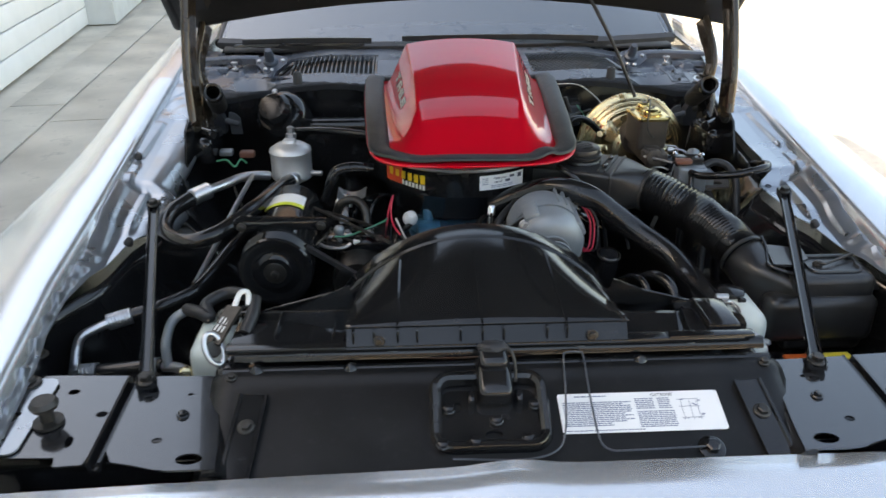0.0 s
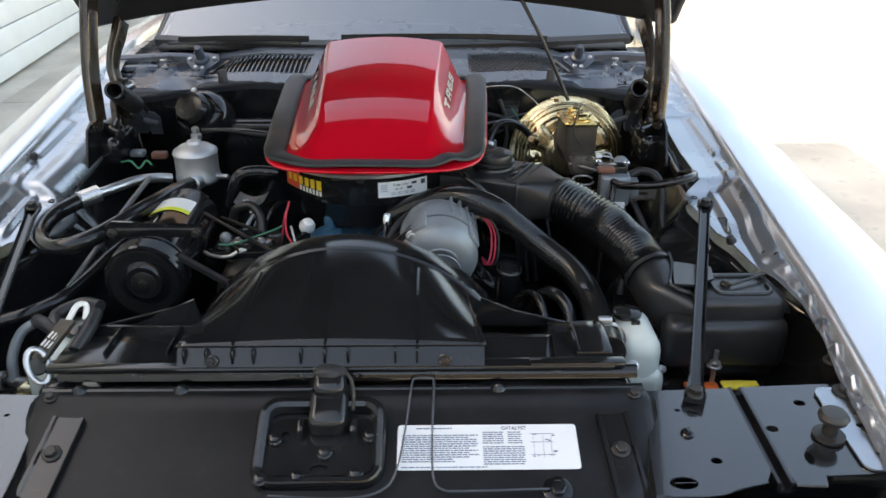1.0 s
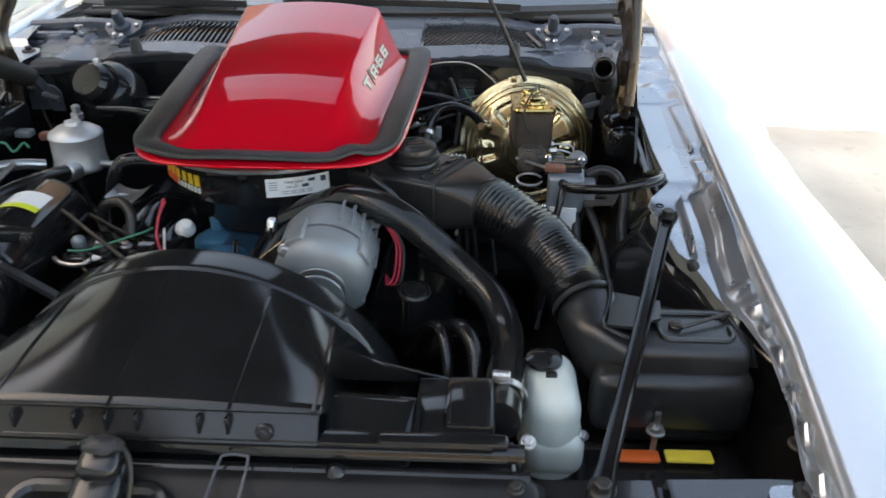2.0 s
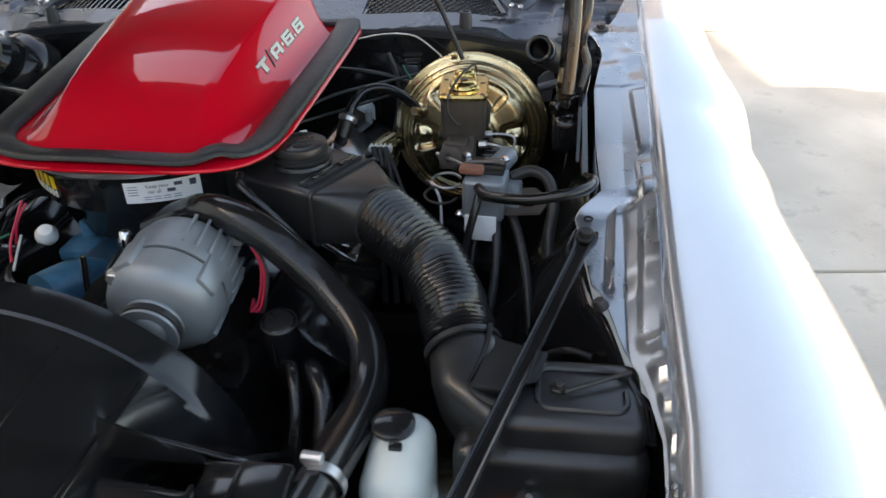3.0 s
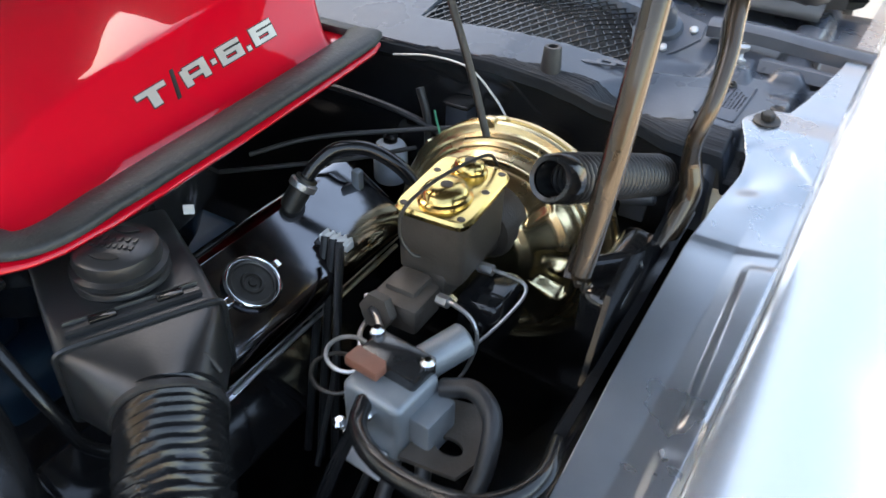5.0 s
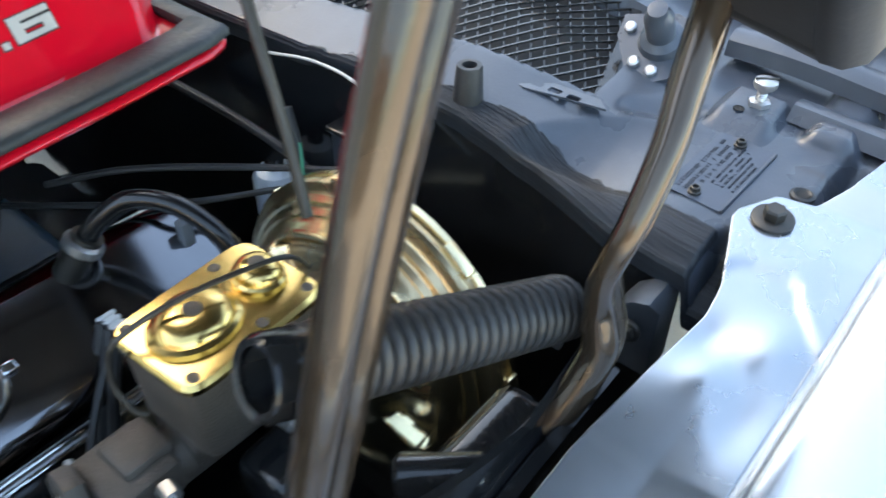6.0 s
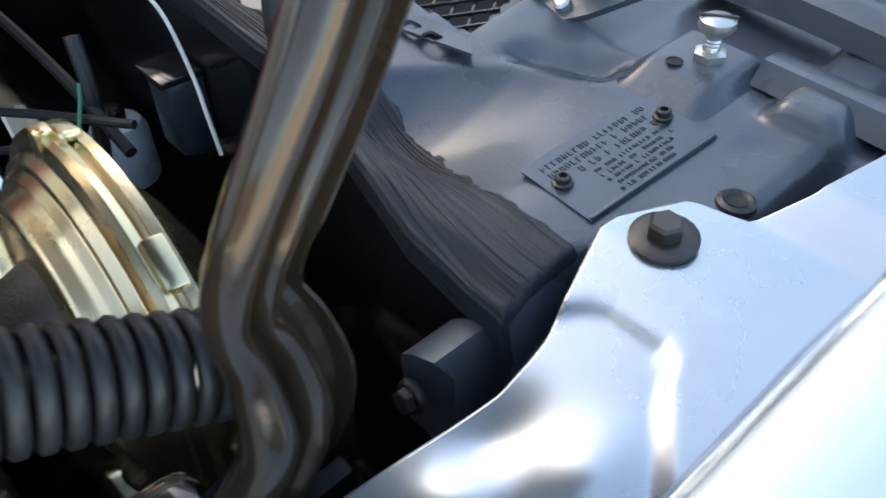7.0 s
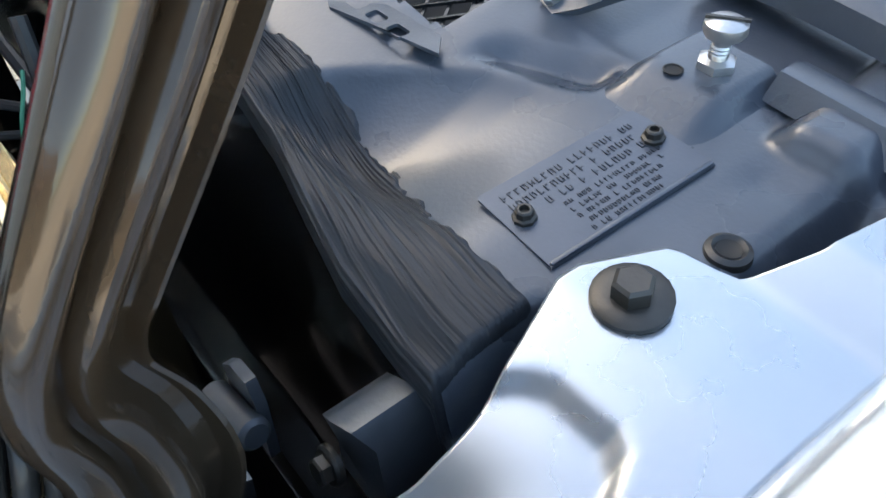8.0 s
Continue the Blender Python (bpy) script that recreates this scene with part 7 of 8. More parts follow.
    rk = thing("hinge_stay", (X(0.597), 1.945, 0.86), "grey bracket and rod end below the hood hinge", "bracket", "hinge stays")
    part("tab", plate(bmesh.new(), [(0.578, 0.85), (0.580, 0.893), (0.592, 0.905), (0.606, 0.908), (0.610, 0.895), (0.606, 0.85)], [], 0.005, Matrix(((1 if side > 0 else -1, 0, 0, 0 if side > 0 else 2 * XC), (0, 0, -1, 1.948), (0, 1, 0, 0), (0, 0, 0, 1)))), GREYMETAL, rk)
    part("rod_end", cyl(bmesh.new(), (X(0.580), 1.940, 0.878), (X(0.617), 1.943, 0.888), 0.0075, None, 16, 0.002), GREYMETAL, rk)

# ---- fittings on the cowl ----
for side in (1, -1):
    X = lambda v: mirror_x(v, side)
    # intake grille: a frame, dark louvres below and a wire lattice
    ob = thing("cowl_grille", (X(0.37), 2.15, 0.97), "black cowl intake grille with a wire lattice" if side > 0 else "black cowl intake grille with narrow straight bars", "grille", "cowl grilles")
    x0, x1, y0, y1 = 0.230, 0.520, 2.074, 2.262
    gz = lambda x, y: cowl_z(X(x), y) - 0.003 - 0.006 * ease((x - 0.40) / 0.10)
    sy = lambda a, b: b + 0.137 * (a - 0.23)  # the opening follows the curve of the windscreen
    end = lambda b: x1 - 0.055 * (b - y0) / (y1 - y0)
    bm = bmesh.new()
    ring = [(X(a), sy(a, b), gz(a, sy(a, b))) for a, b in [(a if a < 0.4 else a - x1 + end(b), b) for a, b in rounded(x0, y0, x1, y1, 0.012, 4)]]
    sweep(bm, ring + ring[:2], [(-0.005, -0.004), (-0.005, 0.003), (0.005, 0.003), (0.005, -0.004)], (0, 0, 1))
    part("frame", bm, SATIN, ob)
    # A closed black sheet paints in the shade below the grille.
    shade_sheet = bmesh.new()
    sheet(shade_sheet, lambda a, b: Vector((X(min(a, end(b) - 0.003)), sy(a, b), gz(a, sy(a, b)) - 0.012)), span(x0 + 0.004, x1 - 0.004, 30), span(y0 + 0.004, y1 - 0.004, 16))
    part("shade_sheet", shade_sheet, SHADE_BLACK, ob, "black sheet painting the shade under the grille")
    lat = bmesh.new()
    slope = 0.62
    for s_ in (1, -1) if side > 0 else ():
        for k in range(-16, 40):
            a0 = x0 + k * 0.0135
            ta = (x0 - a0) / (s_ * slope), (x1 - a0) / (s_ * slope)
            lo, hi = max(0.0, min(ta)), min(y1 - y0, max(ta))
            if hi - lo > 0.004:
                q = [(X(a), sy(a, b), gz(a, sy(a, b)) + 0.0009 * s_) for a, b in [(a0 + s_ * slope * t, y0 + t) for t in span(lo, hi, 17)] if a < end(b)]
                if len(q) < 3:
                    continue
                sweep(lat, q, [(-0.0009, -0.0009), (-0.0009, 0.0009), (0.0009, 0.0009), (0.0009, -0.0009)], (0, 0, 1))
    if side > 0:
        tagged(part("lattice", lat, SATIN, ob), kind="stuff")
    for k in range(19 if side < 0 else 0):
        a = x0 + 0.010 + k * (x1 - x0 - 0.06) / 18
        part("louvre", sweep(bmesh.new(), [(X(a), sy(a, b), gz(a, sy(a, b)) + 0.0002) for b in span(y0 + 0.006, y1 - 0.006, 5)], [(-0.0022, -0.006), (-0.0018, 0.0015), (0.0018, 0.0015), (0.0022, -0.006)], (0, 0, 1)), SATIN, ob)
    # clip strip and stop in front of the grille
    strip = thing("clip_strip", (X(0.46), 2.045, 0.968), "pierced black clip strip on the cowl", "clip strip", "clip strips")
    bm = plate(bmesh.new(), [(X(a), b) for a, b in ([(0.42, 2.064), (0.435, 2.078), (0.50, 2.081), (0.512, 2.070), (0.47, 2.062), (0.44, 2.055)])], [[(X(a), b) for a, b in rounded(0.440 + 0.018 * k, 2.064, 0.452 + 0.018 * k, 2.072, 0.002, 2)] for k in range(3)], 0.002, Matrix.Translation((0.026 * side, 0.030, cowl_z(X(0.486), 2.099) + 0.0042)))
    part("strip", bm, COWL, strip)
    stop = thing("cowl_stop", (X(0.438), 2.046, cowl_z(0.438, 2.046)), "short hollow black rubber stop on the cowl", "rubber stop", "cowl stops")
    part("stop", lathe(bmesh.new(), [(0.0140, 0), (0.0130, 0.003), (0.0110, 0.031), (0.0100, 0.033), (0.0062, 0.033), (0.0057, 0.024), (0, 0.024)], Matrix.Translation((X(0.438), 2.046, cowl_z(0.438, 2.046))), 24), RUBBER, stop)
    # wiper pivot plate
    pv = thing("wiper_pivot", (X(0.545), 2.185, 0.965), "dark wiper pivot on a bolted flange", "wiper pivot", "wiper pivots")
    pz = cowl_z(0.535, 2.19) + 0.006
    PM = Matrix.Translation((X(0.532), 2.197, pz + 0.014)) @ Matrix.Rotation(radians(34), 4, "X")
    part("flange", plate(bmesh.new(), [(-0.044, 0.018), (-0.040, -0.004), (-0.014, -0.036), (0.006, -0.040), (0.024, -0.026), (0.046, -0.002), (0.046, 0.022), (0.0, 0.034)], [], 0.005, PM), COWL, pv)
    part("spindle", lathe(bmesh.new(), [(0.021, 0), (0.019, 0.007), (0.0125, 0.011), (0.0125, 0.034), (0.0095, 0.038), (0.0085, 0.046), (0, 0.047)], PM @ Matrix.Translation((0, 0.004, 0)), 20), COWL, pv)
    for a, b in ((-0.032, 0.006), (0.034, 0.008), (-0.012, -0.024), (0.006, -0.027)):
        part("screw", lathe(bmesh.new(), [(0.0055, 0), (0.0055, 0.004), (0.0035, 0.0055), (0, 0.0055)], PM @ Matrix.Translation((a, b, 0)), 8), STEEL, pv)
    # raised channel along the back of the cowl
    bm = sweep(bmesh.new(), smooth_path([(X(0.575), 2.262, 0.975), (X(0.64), 2.258, 0.978), (X(0.72), 2.252, 0.975), (X(0.80), 2.25, 0.972)], 6), [(-0.018, -0.008), (-0.016, 0.006), (-0.008, 0.012), (0.008, 0.012), (0.016, 0.006), (0.018, -0.008)], (0, 0, 1))
    setting("trim_channel", bm, COWL, "raised pressed channel along the back of the cowl", "cowl channel")
    bm = sweep(bmesh.new(), smooth_path([(X(0.655), 2.205, 0.962), (X(0.70), 2.20, 0.963), (X(0.78), 2.195, 0.962)], 6), [(-0.016, -0.006), (-0.012, 0.004), (-0.004, 0.007), (0.006, 0.006), (0.014, -0.006)], (0, 0, 1))
    setting("trim_channel", bm, COWL, "raised pressed channel along the back of the cowl", "cowl channel")
    # stop screw on its bracket
    zs = cowl_z(0.62, 2.165)
    sb = thing("stop_screw", (X(0.627), 2.172, zs), "bright slotted adjusting screw on a small bracket", "stop screw", "stop screws")
    bm = sheet(bmesh.new(), lambda a, b: Vector((X(a), b, cowl_z(a, b) + 0.010 * ease((b - 2.138) / 0.03) * ease((a - 0.597) / 0.012) * ease((0.658 - a) / 0.012) + 0.0012)), span(0.590, 0.665, 22), span(2.132, 2.205, 22))
    part("bracket", bm, COWL, sb)
    base = Vector((X(0.631), 2.185, zs + 0.014))
    screw = part("screw", lathe(bmesh.new(), [(0.0045, -0.004), (0.0045, 0.004), (0.0039, 0.005), (0.0045, 0.006), (0.0039, 0.007), (0.0045, 0.008), (0.0039, 0.009), (0.0045, 0.010), (0.0045, 0.0125), (0.0085, 0.0135), (0.0098, 0.016), (0.0094, 0.0195), (0.007, 0.021), (0, 0.0214)], Matrix.Translation(base), 28), STEEL, sb, "bright nickel screw")
    part("slot", box(bmesh.new(), (0, 0, 0.0214), (0.0190, 0.0018, 0.0014), Matrix.Translation(base) @ Matrix.Rotation(radians(35 * side), 4, "Z")), DARKSTEEL, screw)
    part("nut", lathe(bmesh.new(), [(0.0088, 0), (0.0092, 0.001), (0.0092, 0.0045), (0.007, 0.0055), (0, 0.0055)], Matrix.Translation(base - Vector((0, 0, 0.003))), 6), STEEL, sb, "hexagon lock nut")
    # The hole is a black disc, coloured like the shade inside it.
    part("pin_hole", lathe(bmesh.new(), [(0.0040, 0.0), (0.0048, 0.0010), (0.0040, 0.0012), (0.0036, 0.0006), (0.0, 0.0004)], Matrix.Translation((X(0.621), 2.168, cowl_z(0.621, 2.168) + 0.0112)), 16, False), SHADE_BLACK, sb, "round hole, its shade a black disc")
    gm = thing("grommet", (X(0.699), 2.110, cowl_z(0.699, 2.110)), "small black rubber grommet in the cowl", "grommet", "grommets")
    part("ring", lathe(bmesh.new(), [(0.0095, 0), (0.0090, 0.003), (0.0068, 0.0042), (0.0052, 0.003), (0.0050, 0.0012)], Matrix.Translation((X(0.699), 2.110, cowl_z(0.699, 2.110))), 24, False), RUBBER, gm)
    # A black disc fills the bore and paints its inner shade.
    part("bore", lathe(bmesh.new(), [(0.0051, 0.0014), (0.0046, 0.0010), (0, 0.0008)], Matrix.Translation((X(0.699), 2.110, cowl_z(0.699, 2.110) + 0.0020)), 20, False), SHADE_BLACK, gm, "open bore, its shade a black disc")

# the stamped plate, riveted to the cowl
PX, PY = 0.6405, 2.101
zt = cowl_z(PX, PY)
slope = math.atan((cowl_z(PX, PY + 0.033) - cowl_z(PX, PY - 0.033)) / 0.066)
tagm = Matrix.Translation((PX, PY, zt + 0.0030)) @ Matrix.Rotation(slope, 4, "X") @ Matrix.Rotation(radians(86), 4, "Z")
bt_ = thing("body_plate", (PX, PY, zt), "grey riveted metal plate with stamped marks", "plate")
part("plate", plate(bmesh.new(), [(-0.0435, -0.0235), (0.0435, -0.0235), (0.0435, 0.0235), (-0.042, 0.0245), (-0.0435, 0.023)], [], 0.0012, tagm), TAGMAT, bt_)
part("fold", box(bmesh.new(), (0, -0.0222, 0.0004), (0.086, 0.0022, 0.0016), tagm, 0.0006), TAGMAT, bt_)
bm = bmesh.new()
rnd = random.Random(9)


def marks(x0, x1, y, h, w):
    x = x0
    while x < x1:
        if rnd.random() > 0.16:
            box(bm, (x, y, 0.0003), (w * 0.22, h, 0.0004), tagm)
            box(bm, (x + w * 0.35, y + rnd.choice((-0.4, 0, 0.4)) * h, 0.0003), (w * 0.5, h * 0.15, 0.0004), tagm)
            if rnd.random() > 0.4:
                box(bm, (x + w * 0.7, y, 0.0003), (w * 0.2, h * rnd.uniform(0.5, 1), 0.0004), tagm)
        x += w * 1.5


marks(-0.036, 0.034, 0.0165, 0.0036, 0.0024)
marks(-0.036, 0.030, 0.0105, 0.0036, 0.0024)
marks(-0.022, 0.034, 0.0045, 0.0036, 0.0024)
for k in range(5):
    marks(-0.018, 0.034 - 0.004 * k, -0.0015 - 0.0042 * k, 0.0023, 0.0016)
tagged(part("stamped_text", bm, TAGINK, bt_, "rows of stamped characters"), kind="stuff")
for x, y in ((-0.0353, 0.003), (0.0358, 0.004)):
    part("rivet", lathe(bmesh.new(), [(0.0052, 0), (0.0052, 0.0016), (0.0040, 0.0022), (0.0038, 0.0048), (0.0030, 0.0054), (0.0022, 0.0054), (0.0018, 0.0034), (0, 0.0034)], tagm @ Matrix.Translation((x, y, 0.0)), 8), DARKSTEEL, bt_, "dark pop rivet")

# wipers at the foot of the windscreen
for pts in ([(-0.62, 2.32, 1.004), (-0.50, 2.295, 1.012), (-0.36, 2.275, 1.016), (-0.235, 2.262, 1.016)], [(-0.145, 2.272, 1.018), (0.05, 2.262, 1.022), (0.24, 2.268, 1.020), (0.44, 2.29, 1.010)]):
    wp = thing("wiper", pts[0], "black windscreen wiper lying at the foot of the glass", "wiper", "wipers")
    part("arm", sweep(bmesh.new(), smooth_path(pts, 6), [(-0.008, -0.003), (-0.006, 0.004), (0.006, 0.004), (0.008, -0.003)], (0, 0, 1)), BLACK, wp)
    part("blade", sweep(bmesh.new(), smooth_path([(x + 0.02, y + 0.025, z + 0.006) for x, y, z in pts], 6), [(-0.003, -0.008), (-0.003, 0.008), (0.003, 0.008), (0.003, -0.008)], (0, 0, 1)), RUBBER, wp)
bm = sweep(bmesh.new(), smooth_path([(XC + x, 2.318 + 0.10 * (x / 0.7) ** 2, 0.998) for x in span(-0.70, 0.70, 15)], 3), [(-0.02, -0.012), (-0.018, 0.008), (0.0, 0.014), (0.02, 0.004), (0.02, -0.012)], (0, 0, 1))
setting("trim_screen", bm, RUBBER, "black rubber trim along the foot of the windscreen", "windscreen trim")

# ---- things on the passenger side ----
blower = thing("heater_blower", (-0.44, 1.95, 0.84), "black heater blower housing with a motor cap", "heater blower")
part("housing", lathe(bmesh.new(), [(0.0, 0.0), (0.055, 0.0), (0.068, 0.012), (0.070, 0.05), (0.062, 0.075), (0.05, 0.085), (0.0, 0.086)], frame_of((-0.425, 1.985, 0.862), (-0.22, -0.75, 0.62)), 36), SATIN, blower)
part("motor", lathe(bmesh.new(), [(0.0, 0.0), (0.042, 0.0), (0.043, 0.04), (0.034, 0.052), (0.0, 0.054)], frame_of((-0.440, 1.93, 0.905), (-0.22, -0.75, 0.62)), 30), SATIN, blower)
part("connector", box(bmesh.new(), (-0.450, 1.945, 0.955), (0.012, 0.02, 0.024), Matrix.Identity(4), 0.004), STEEL, blower, "bright terminal on the blower")
part("case", box(bmesh.new(), (-0.27, 1.965, 0.80), (0.26, 0.05, 0.17), None, 0.02, 3), BLACK, blower)
hose("heater_hose", "black heater hose running to the firewall", [(-0.40, 1.82, 0.895), (-0.33, 1.77, 0.91), (-0.27, 1.73, 0.918), (-0.20, 1.70, 0.918)], 0.0085, HOSE)
hose("crossover_pipe", "grey bent pipe at the side of the air cleaner", [(-0.30, 1.60, 0.80), (-0.285, 1.60, 0.84), (-0.27, 1.605, 0.866), (-0.235, 1.61, 0.872), (-0.19, 1.61, 0.868)], 0.0125, SATIN, "pipe")
hose("support_rod", "thin grey rod beside the compressor", [(-0.45, 1.58, 0.87), (-0.47, 1.47, 0.84), (-0.50, 1.33, 0.79), (-0.52, 1.26, 0.76)], 0.005, STEEL, "rod", 8)
junction = thing("junction_block", (-0.52, 1.78, 0.84), "red and white electrical junction block", "junction block")
part("red_cover", box(bmesh.new(), (-0.505, 1.80, 0.845), (0.035, 0.022, 0.016), None, 0.004), TIN, junction, "red plastic cover")
part("base", box(bmesh.new(), (-0.555, 1.80, 0.85), (0.032, 0.026, 0.014), None, 0.004), ALU, junction)
hose("green_wire", "thin green wire near the canister", [(-0.555, 1.70, 0.862), (-0.53, 1.69, 0.868), (-0.51, 1.68, 0.855), (-0.50, 1.70, 0.865), (-0.485, 1.69, 0.86)], 0.0022, GREENWIRE, "wire", 6)
for k, (p, m_) in enumerate((([(-0.259, 1.36, 0.819), (-0.233, 1.37, 0.816), (-0.198, 1.39, 0.821), (-0.165, 1.42, 0.823), (-0.158, 1.44, 0.821)], GREENWIRE), ([(-0.145, 1.47, 0.86), (-0.15, 1.45, 0.835), (-0.145, 1.42, 0.815), (-0.125, 1.385, 0.80)], REDWIRE), ([(-0.148, 1.48, 0.85), (-0.155, 1.46, 0.83), (-0.16, 1.45, 0.80)], REDWIRE), ([(-0.14, 1.44, 0.82), (-0.13, 1.41, 0.81), (-0.12, 1.38, 0.80)], WHITEWIRE))):
    hose("engine_wire", "thin coloured engine wire", p, 0.0019, m_, "wire", 6)
for a, b in (((-0.306, 1.45, 0.844), (-0.15, 1.325, 0.820)), ((-0.29, 1.50, 0.814), (-0.18, 1.415, 0.814)), ((-0.29, 1.40, 0.79), (-0.20, 1.34, 0.77))):
    rb = thing("throttle_rod", a, "thin dark linkage rod over the engine", "linkage rod")
    part("rod", cyl(bmesh.new(), a, b, 0.0032, None, 8), DARKSTEEL, rb)
pump = thing("smog_pump", (-0.2, 1.36, 0.72), "dark cast pump with pipes behind the belt", "pump")
part("body", lathe(bmesh.new(), [(0.0, 0.0), (0.045, 0.0), (0.05, 0.01), (0.05, 0.10), (0.04, 0.115), (0, 0.115)], frame_of((-0.215, 1.32, 0.735), (0, 1, 0.05)), 28), DARKSTEEL, pump)
part("cover_plate", box(bmesh.new(), (-0.215, 1.42, 0.79), (0.13, 0.10, 0.02), Matrix.Identity(4), 0.006), BLACK, pump)
for k in range(5):
    bolt((-0.26 + 0.022 * k, 1.385 + 0.03 * (k % 2), 0.80), (0, 0, 1), pump, STEEL if k % 2 else DARKSTEEL, 0.006, 0.006)
sh = thing("heat_shield", (-0.235, 1.54, 0.82), "small bright heat shield beside the manifold", "heat shield")
part("shield", sheet(bmesh.new(), lambda a, b: Vector((-0.235 + 0.03 * a, 1.54 + 0.03 * b, 0.83 + 0.012 * a * a)), span(-1, 1, 6), span(-1, 1, 4)), STEEL, sh)
hose("air_pipe", "bent dark pipe over the engine", [(-0.27, 1.50, 0.80), (-0.255, 1.49, 0.835), (-0.225, 1.485, 0.845), (-0.205, 1.47, 0.83), (-0.20, 1.45, 0.80)], 0.009, DARKSTEEL, "pipe")
# small fittings and lines over the pump
vs = thing("vacuum_switch", (-0.25, 1.38, 0.80), "grey vacuum switch with a domed cap and a white plug", "vacuum switch")
part("stem", cyl(bmesh.new(), (-0.252, 1.385, 0.798), (-0.252, 1.383, 0.818), 0.006, None, 14), STEEL, vs)
part("dome", lathe(bmesh.new(), [(0.0095, 0), (0.0105, 0.003), (0.0105, 0.010), (0.008, 0.015), (0.003, 0.0175), (0, 0.018)], frame_of((-0.252, 1.383, 0.816), (0.1, -0.15, 1)), 22), ALU, vs, "grey domed cap")
part("plug", cyl(bmesh.new(), (-0.221, 1.362, 0.806), (-0.210, 1.358, 0.809), 0.0055, 0.002, 10), WHITE, vs, "white plastic plug")
part("arm", cyl(bmesh.new(), (-0.246, 1.382, 0.806), (-0.218, 1.362, 0.806), 0.003, None, 8), DARKSTEEL, vs)
hose("fuel_line", "thin bright fuel line over the pump", [(-0.290, 1.37, 0.800), (-0.278, 1.362, 0.797), (-0.258, 1.358, 0.795), (-0.240, 1.358, 0.797), (-0.228, 1.362, 0.803)], 0.0035, STEEL, "fuel line", 8)
hose("vacuum_line", "thin black vacuum line looping over the valve cover", [(-0.262, 1.60, 0.789), (-0.245, 1.61, 0.793), (-0.23, 1.62, 0.790), (-0.201, 1.64, 0.778)], 0.0032, HOSE, "vacuum line", 8)
hose("vacuum_line", "thin black vacuum line beside the compressor", [(-0.395, 1.34, 0.866), (-0.359, 1.355, 0.856), (-0.326, 1.375, 0.842), (-0.312, 1.385, 0.824), (-0.30, 1.40, 0.80)], 0.0034, HOSE, "vacuum line", 8)
hose("pipe_hook", "small bent bright pipe behind the rods", [(-0.272, 1.52, 0.790), (-0.270, 1.522, 0.810), (-0.264, 1.535, 0.826), (-0.250, 1.545, 0.833), (-0.240, 1.55, 0.824), (-0.240, 1.54, 0.806)], 0.0042, STEEL, "pipe", 10)
rs = thing("return_spring", (-0.313, 1.42, 0.825), "small bright coiled return spring", "spring")
part("coil", tube(bmesh.new(), [(-0.325 + 0.0022 * k / 4, 1.42 + 0.0065 * math.cos(k * math.pi / 4), 0.826 + 0.0065 * math.sin(k * math.pi / 4)) for k in range(41)], 0.0008, 5, 1), STEEL, rs)
hose("plug_lead", "black ignition lead curving over the manifold", [(-0.20, 1.47, 0.80), (-0.185, 1.50, 0.832), (-0.165, 1.53, 0.838), (-0.14, 1.56, 0.82)], 0.004, HOSE, "ignition lead", 8)
hose("plug_lead", "black ignition lead curving over the manifold", [(-0.235, 1.50, 0.79), (-0.22, 1.53, 0.815), (-0.195, 1.56, 0.825), (-0.165, 1.59, 0.815)], 0.004, HOSE, "ignition lead", 8)
coil = thing("ignition_coil", (0.30, 1.27, 0.68), "dark round coil beside the engine", "coil")
part("can", cyl(bmesh.new(), (0.268, 1.33, 0.72), (0.273, 1.317, 0.79), 0.022, None, 28, 0.004), BLACK, coil)
part("rim", lathe(bmesh.new(), [(0.022, 0.066), (0.0232, 0.068), (0.0232, 0.070), (0.021, 0.072)], frame_of((0.268, 1.33, 0.72), (0.005, -0.013, 0.07)), 28, False), DARKSTEEL, coil)

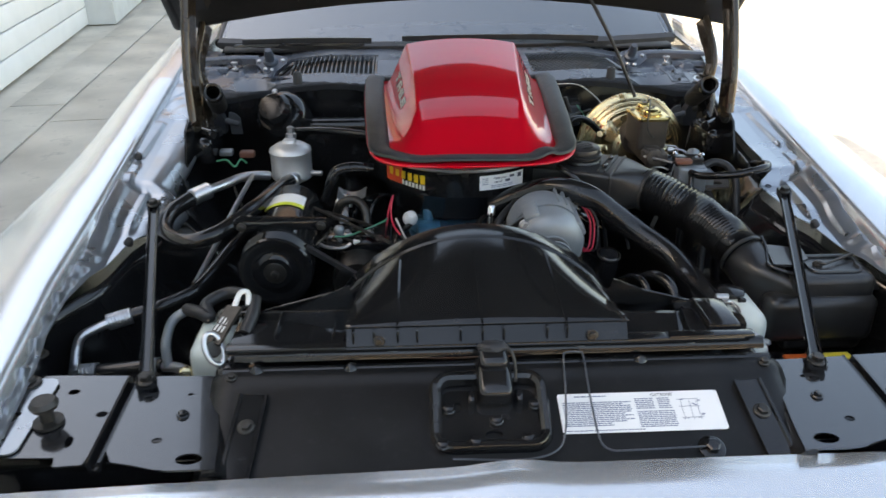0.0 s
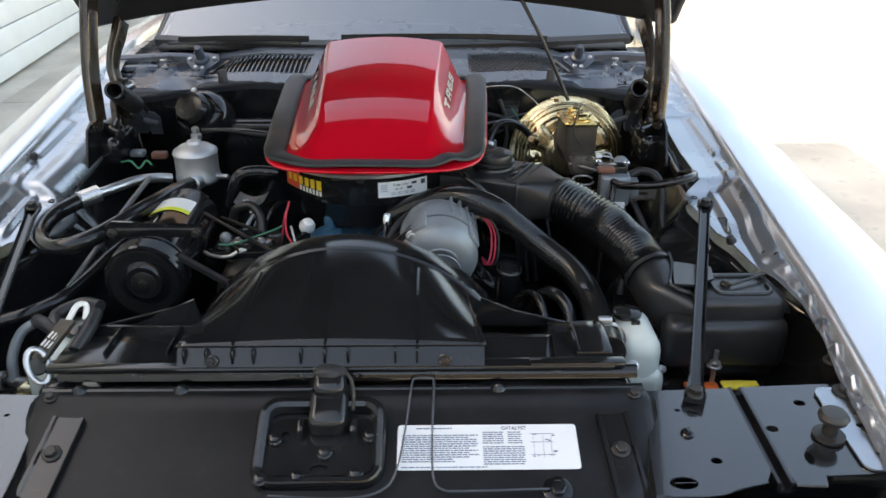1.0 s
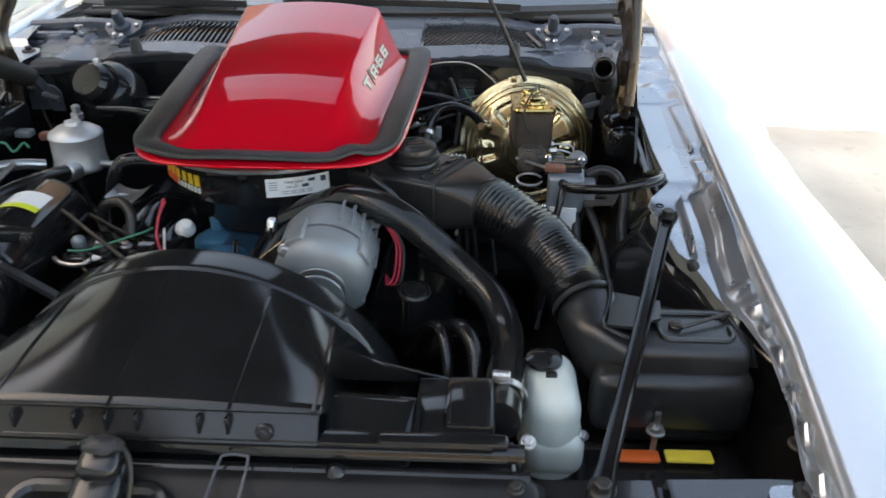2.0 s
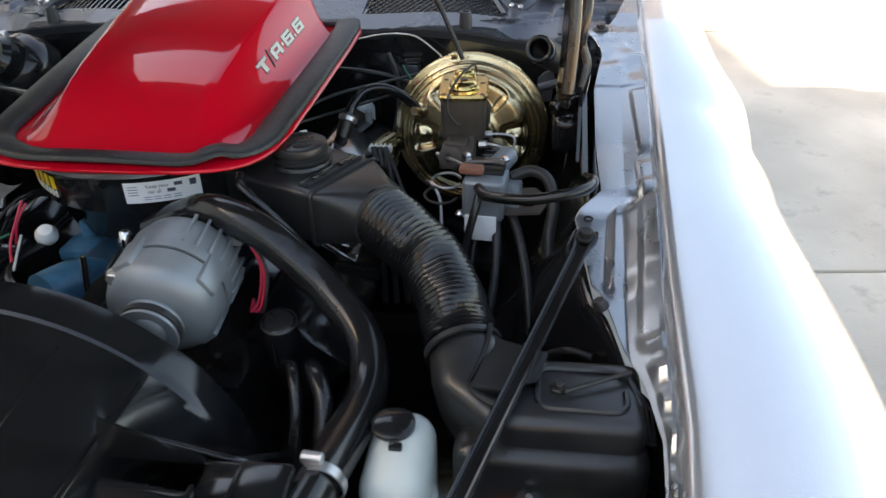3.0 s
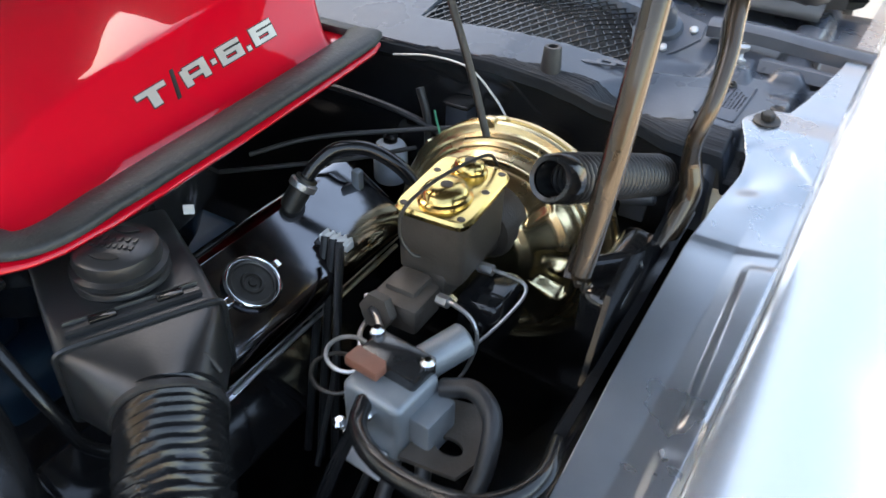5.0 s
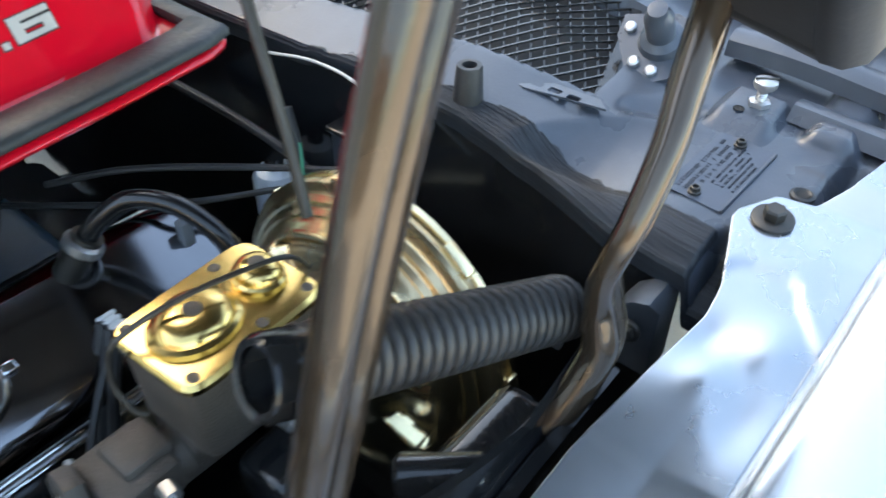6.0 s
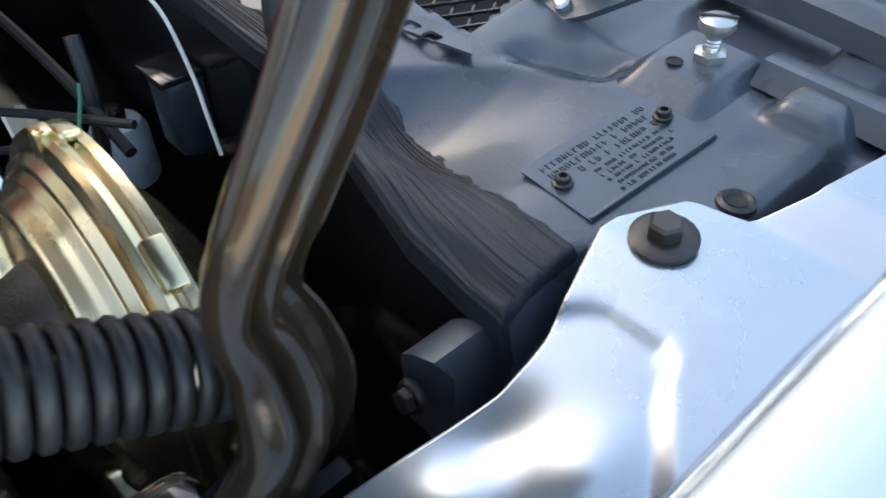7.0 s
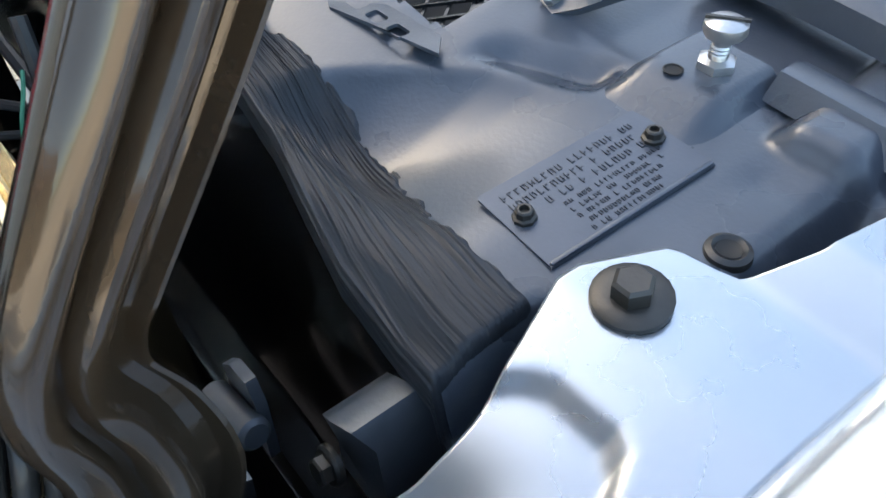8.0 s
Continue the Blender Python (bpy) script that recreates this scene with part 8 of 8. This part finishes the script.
# thin cables in the dark space before the firewall
for p, r in (([(-0.12, 1.90, 0.905), (0.02, 1.945, 0.90), (0.16, 1.95, 0.905), (0.28, 1.955, 0.895), (0.36, 1.96, 0.87)], 0.0045), ([(0.16, 1.80, 0.87), (0.22, 1.85, 0.888), (0.30, 1.92, 0.89), (0.37, 1.965, 0.895)], 0.0032),
             ([(0.12, 1.76, 0.85), (0.19, 1.80, 0.862), (0.27, 1.86, 0.87), (0.31, 1.94, 0.86)], 0.003), ([(0.30, 1.965, 0.93), (0.315, 1.96, 0.89), (0.32, 1.95, 0.84), (0.31, 1.93, 0.78)], 0.0055),
             ([(0.335, 1.74, 0.835), (0.36, 1.70, 0.80), (0.385, 1.66, 0.75), (0.40, 1.60, 0.66)], 0.0035)):
    hose("cable", "thin dark cable in the shade before the firewall", p, r, RUBBER, "cable", 8)
hose("steel_pipe", "thin steel pipe beside the master cylinder", [(0.405, 1.70, 0.80), (0.42, 1.66, 0.815), (0.435, 1.64, 0.80), (0.44, 1.62, 0.76)], 0.0028, STEEL, "pipe", 8)
hose("blue_wire", "thin blue-green wire standing by the booster", [(0.3486, 1.9331, 0.8795), (0.3453, 1.9383, 0.8924), (0.3361, 1.9464, 0.9031), (0.3299, 1.9516, 0.9129)], 0.0013, GREENWIRE, "wire", 6)
box_ = thing("relay_box", (0.345, 1.985, 0.90), "small dark relay box on the firewall", "relay")
part("case", box(bmesh.new(), (0.335, 2.012, 0.870), (0.035, 0.03, 0.06), None, 0.006), TAGMAT, box_)
part("lid", box(bmesh.new(), (0.335, 2.009, 0.902), (0.038, 0.032, 0.006), None, 0.002), SATIN, box_)
fl = thing("fluid_canister", (0.238, 1.998, 0.76), "small white plastic canister before the firewall", "canister")
part("body", lathe(bmesh.new(), [(0.0, 0.0), (0.021, 0.0), (0.024, 0.004), (0.024, 0.048), (0.020, 0.056), (0.011, 0.060), (0.0, 0.060)], Matrix.Translation((0.238, 1.990, 0.765)), 28), mat("bluish white canister plastic", (0.60, 0.66, 0.72), 0.3, 0, 0, 0.1), fl)
part("cap", lathe(bmesh.new(), [(0.010, 0.058), (0.010, 0.068), (0.007, 0.071), (0, 0.071)], Matrix.Translation((0.238, 1.990, 0.765)), 18), SATIN, fl)
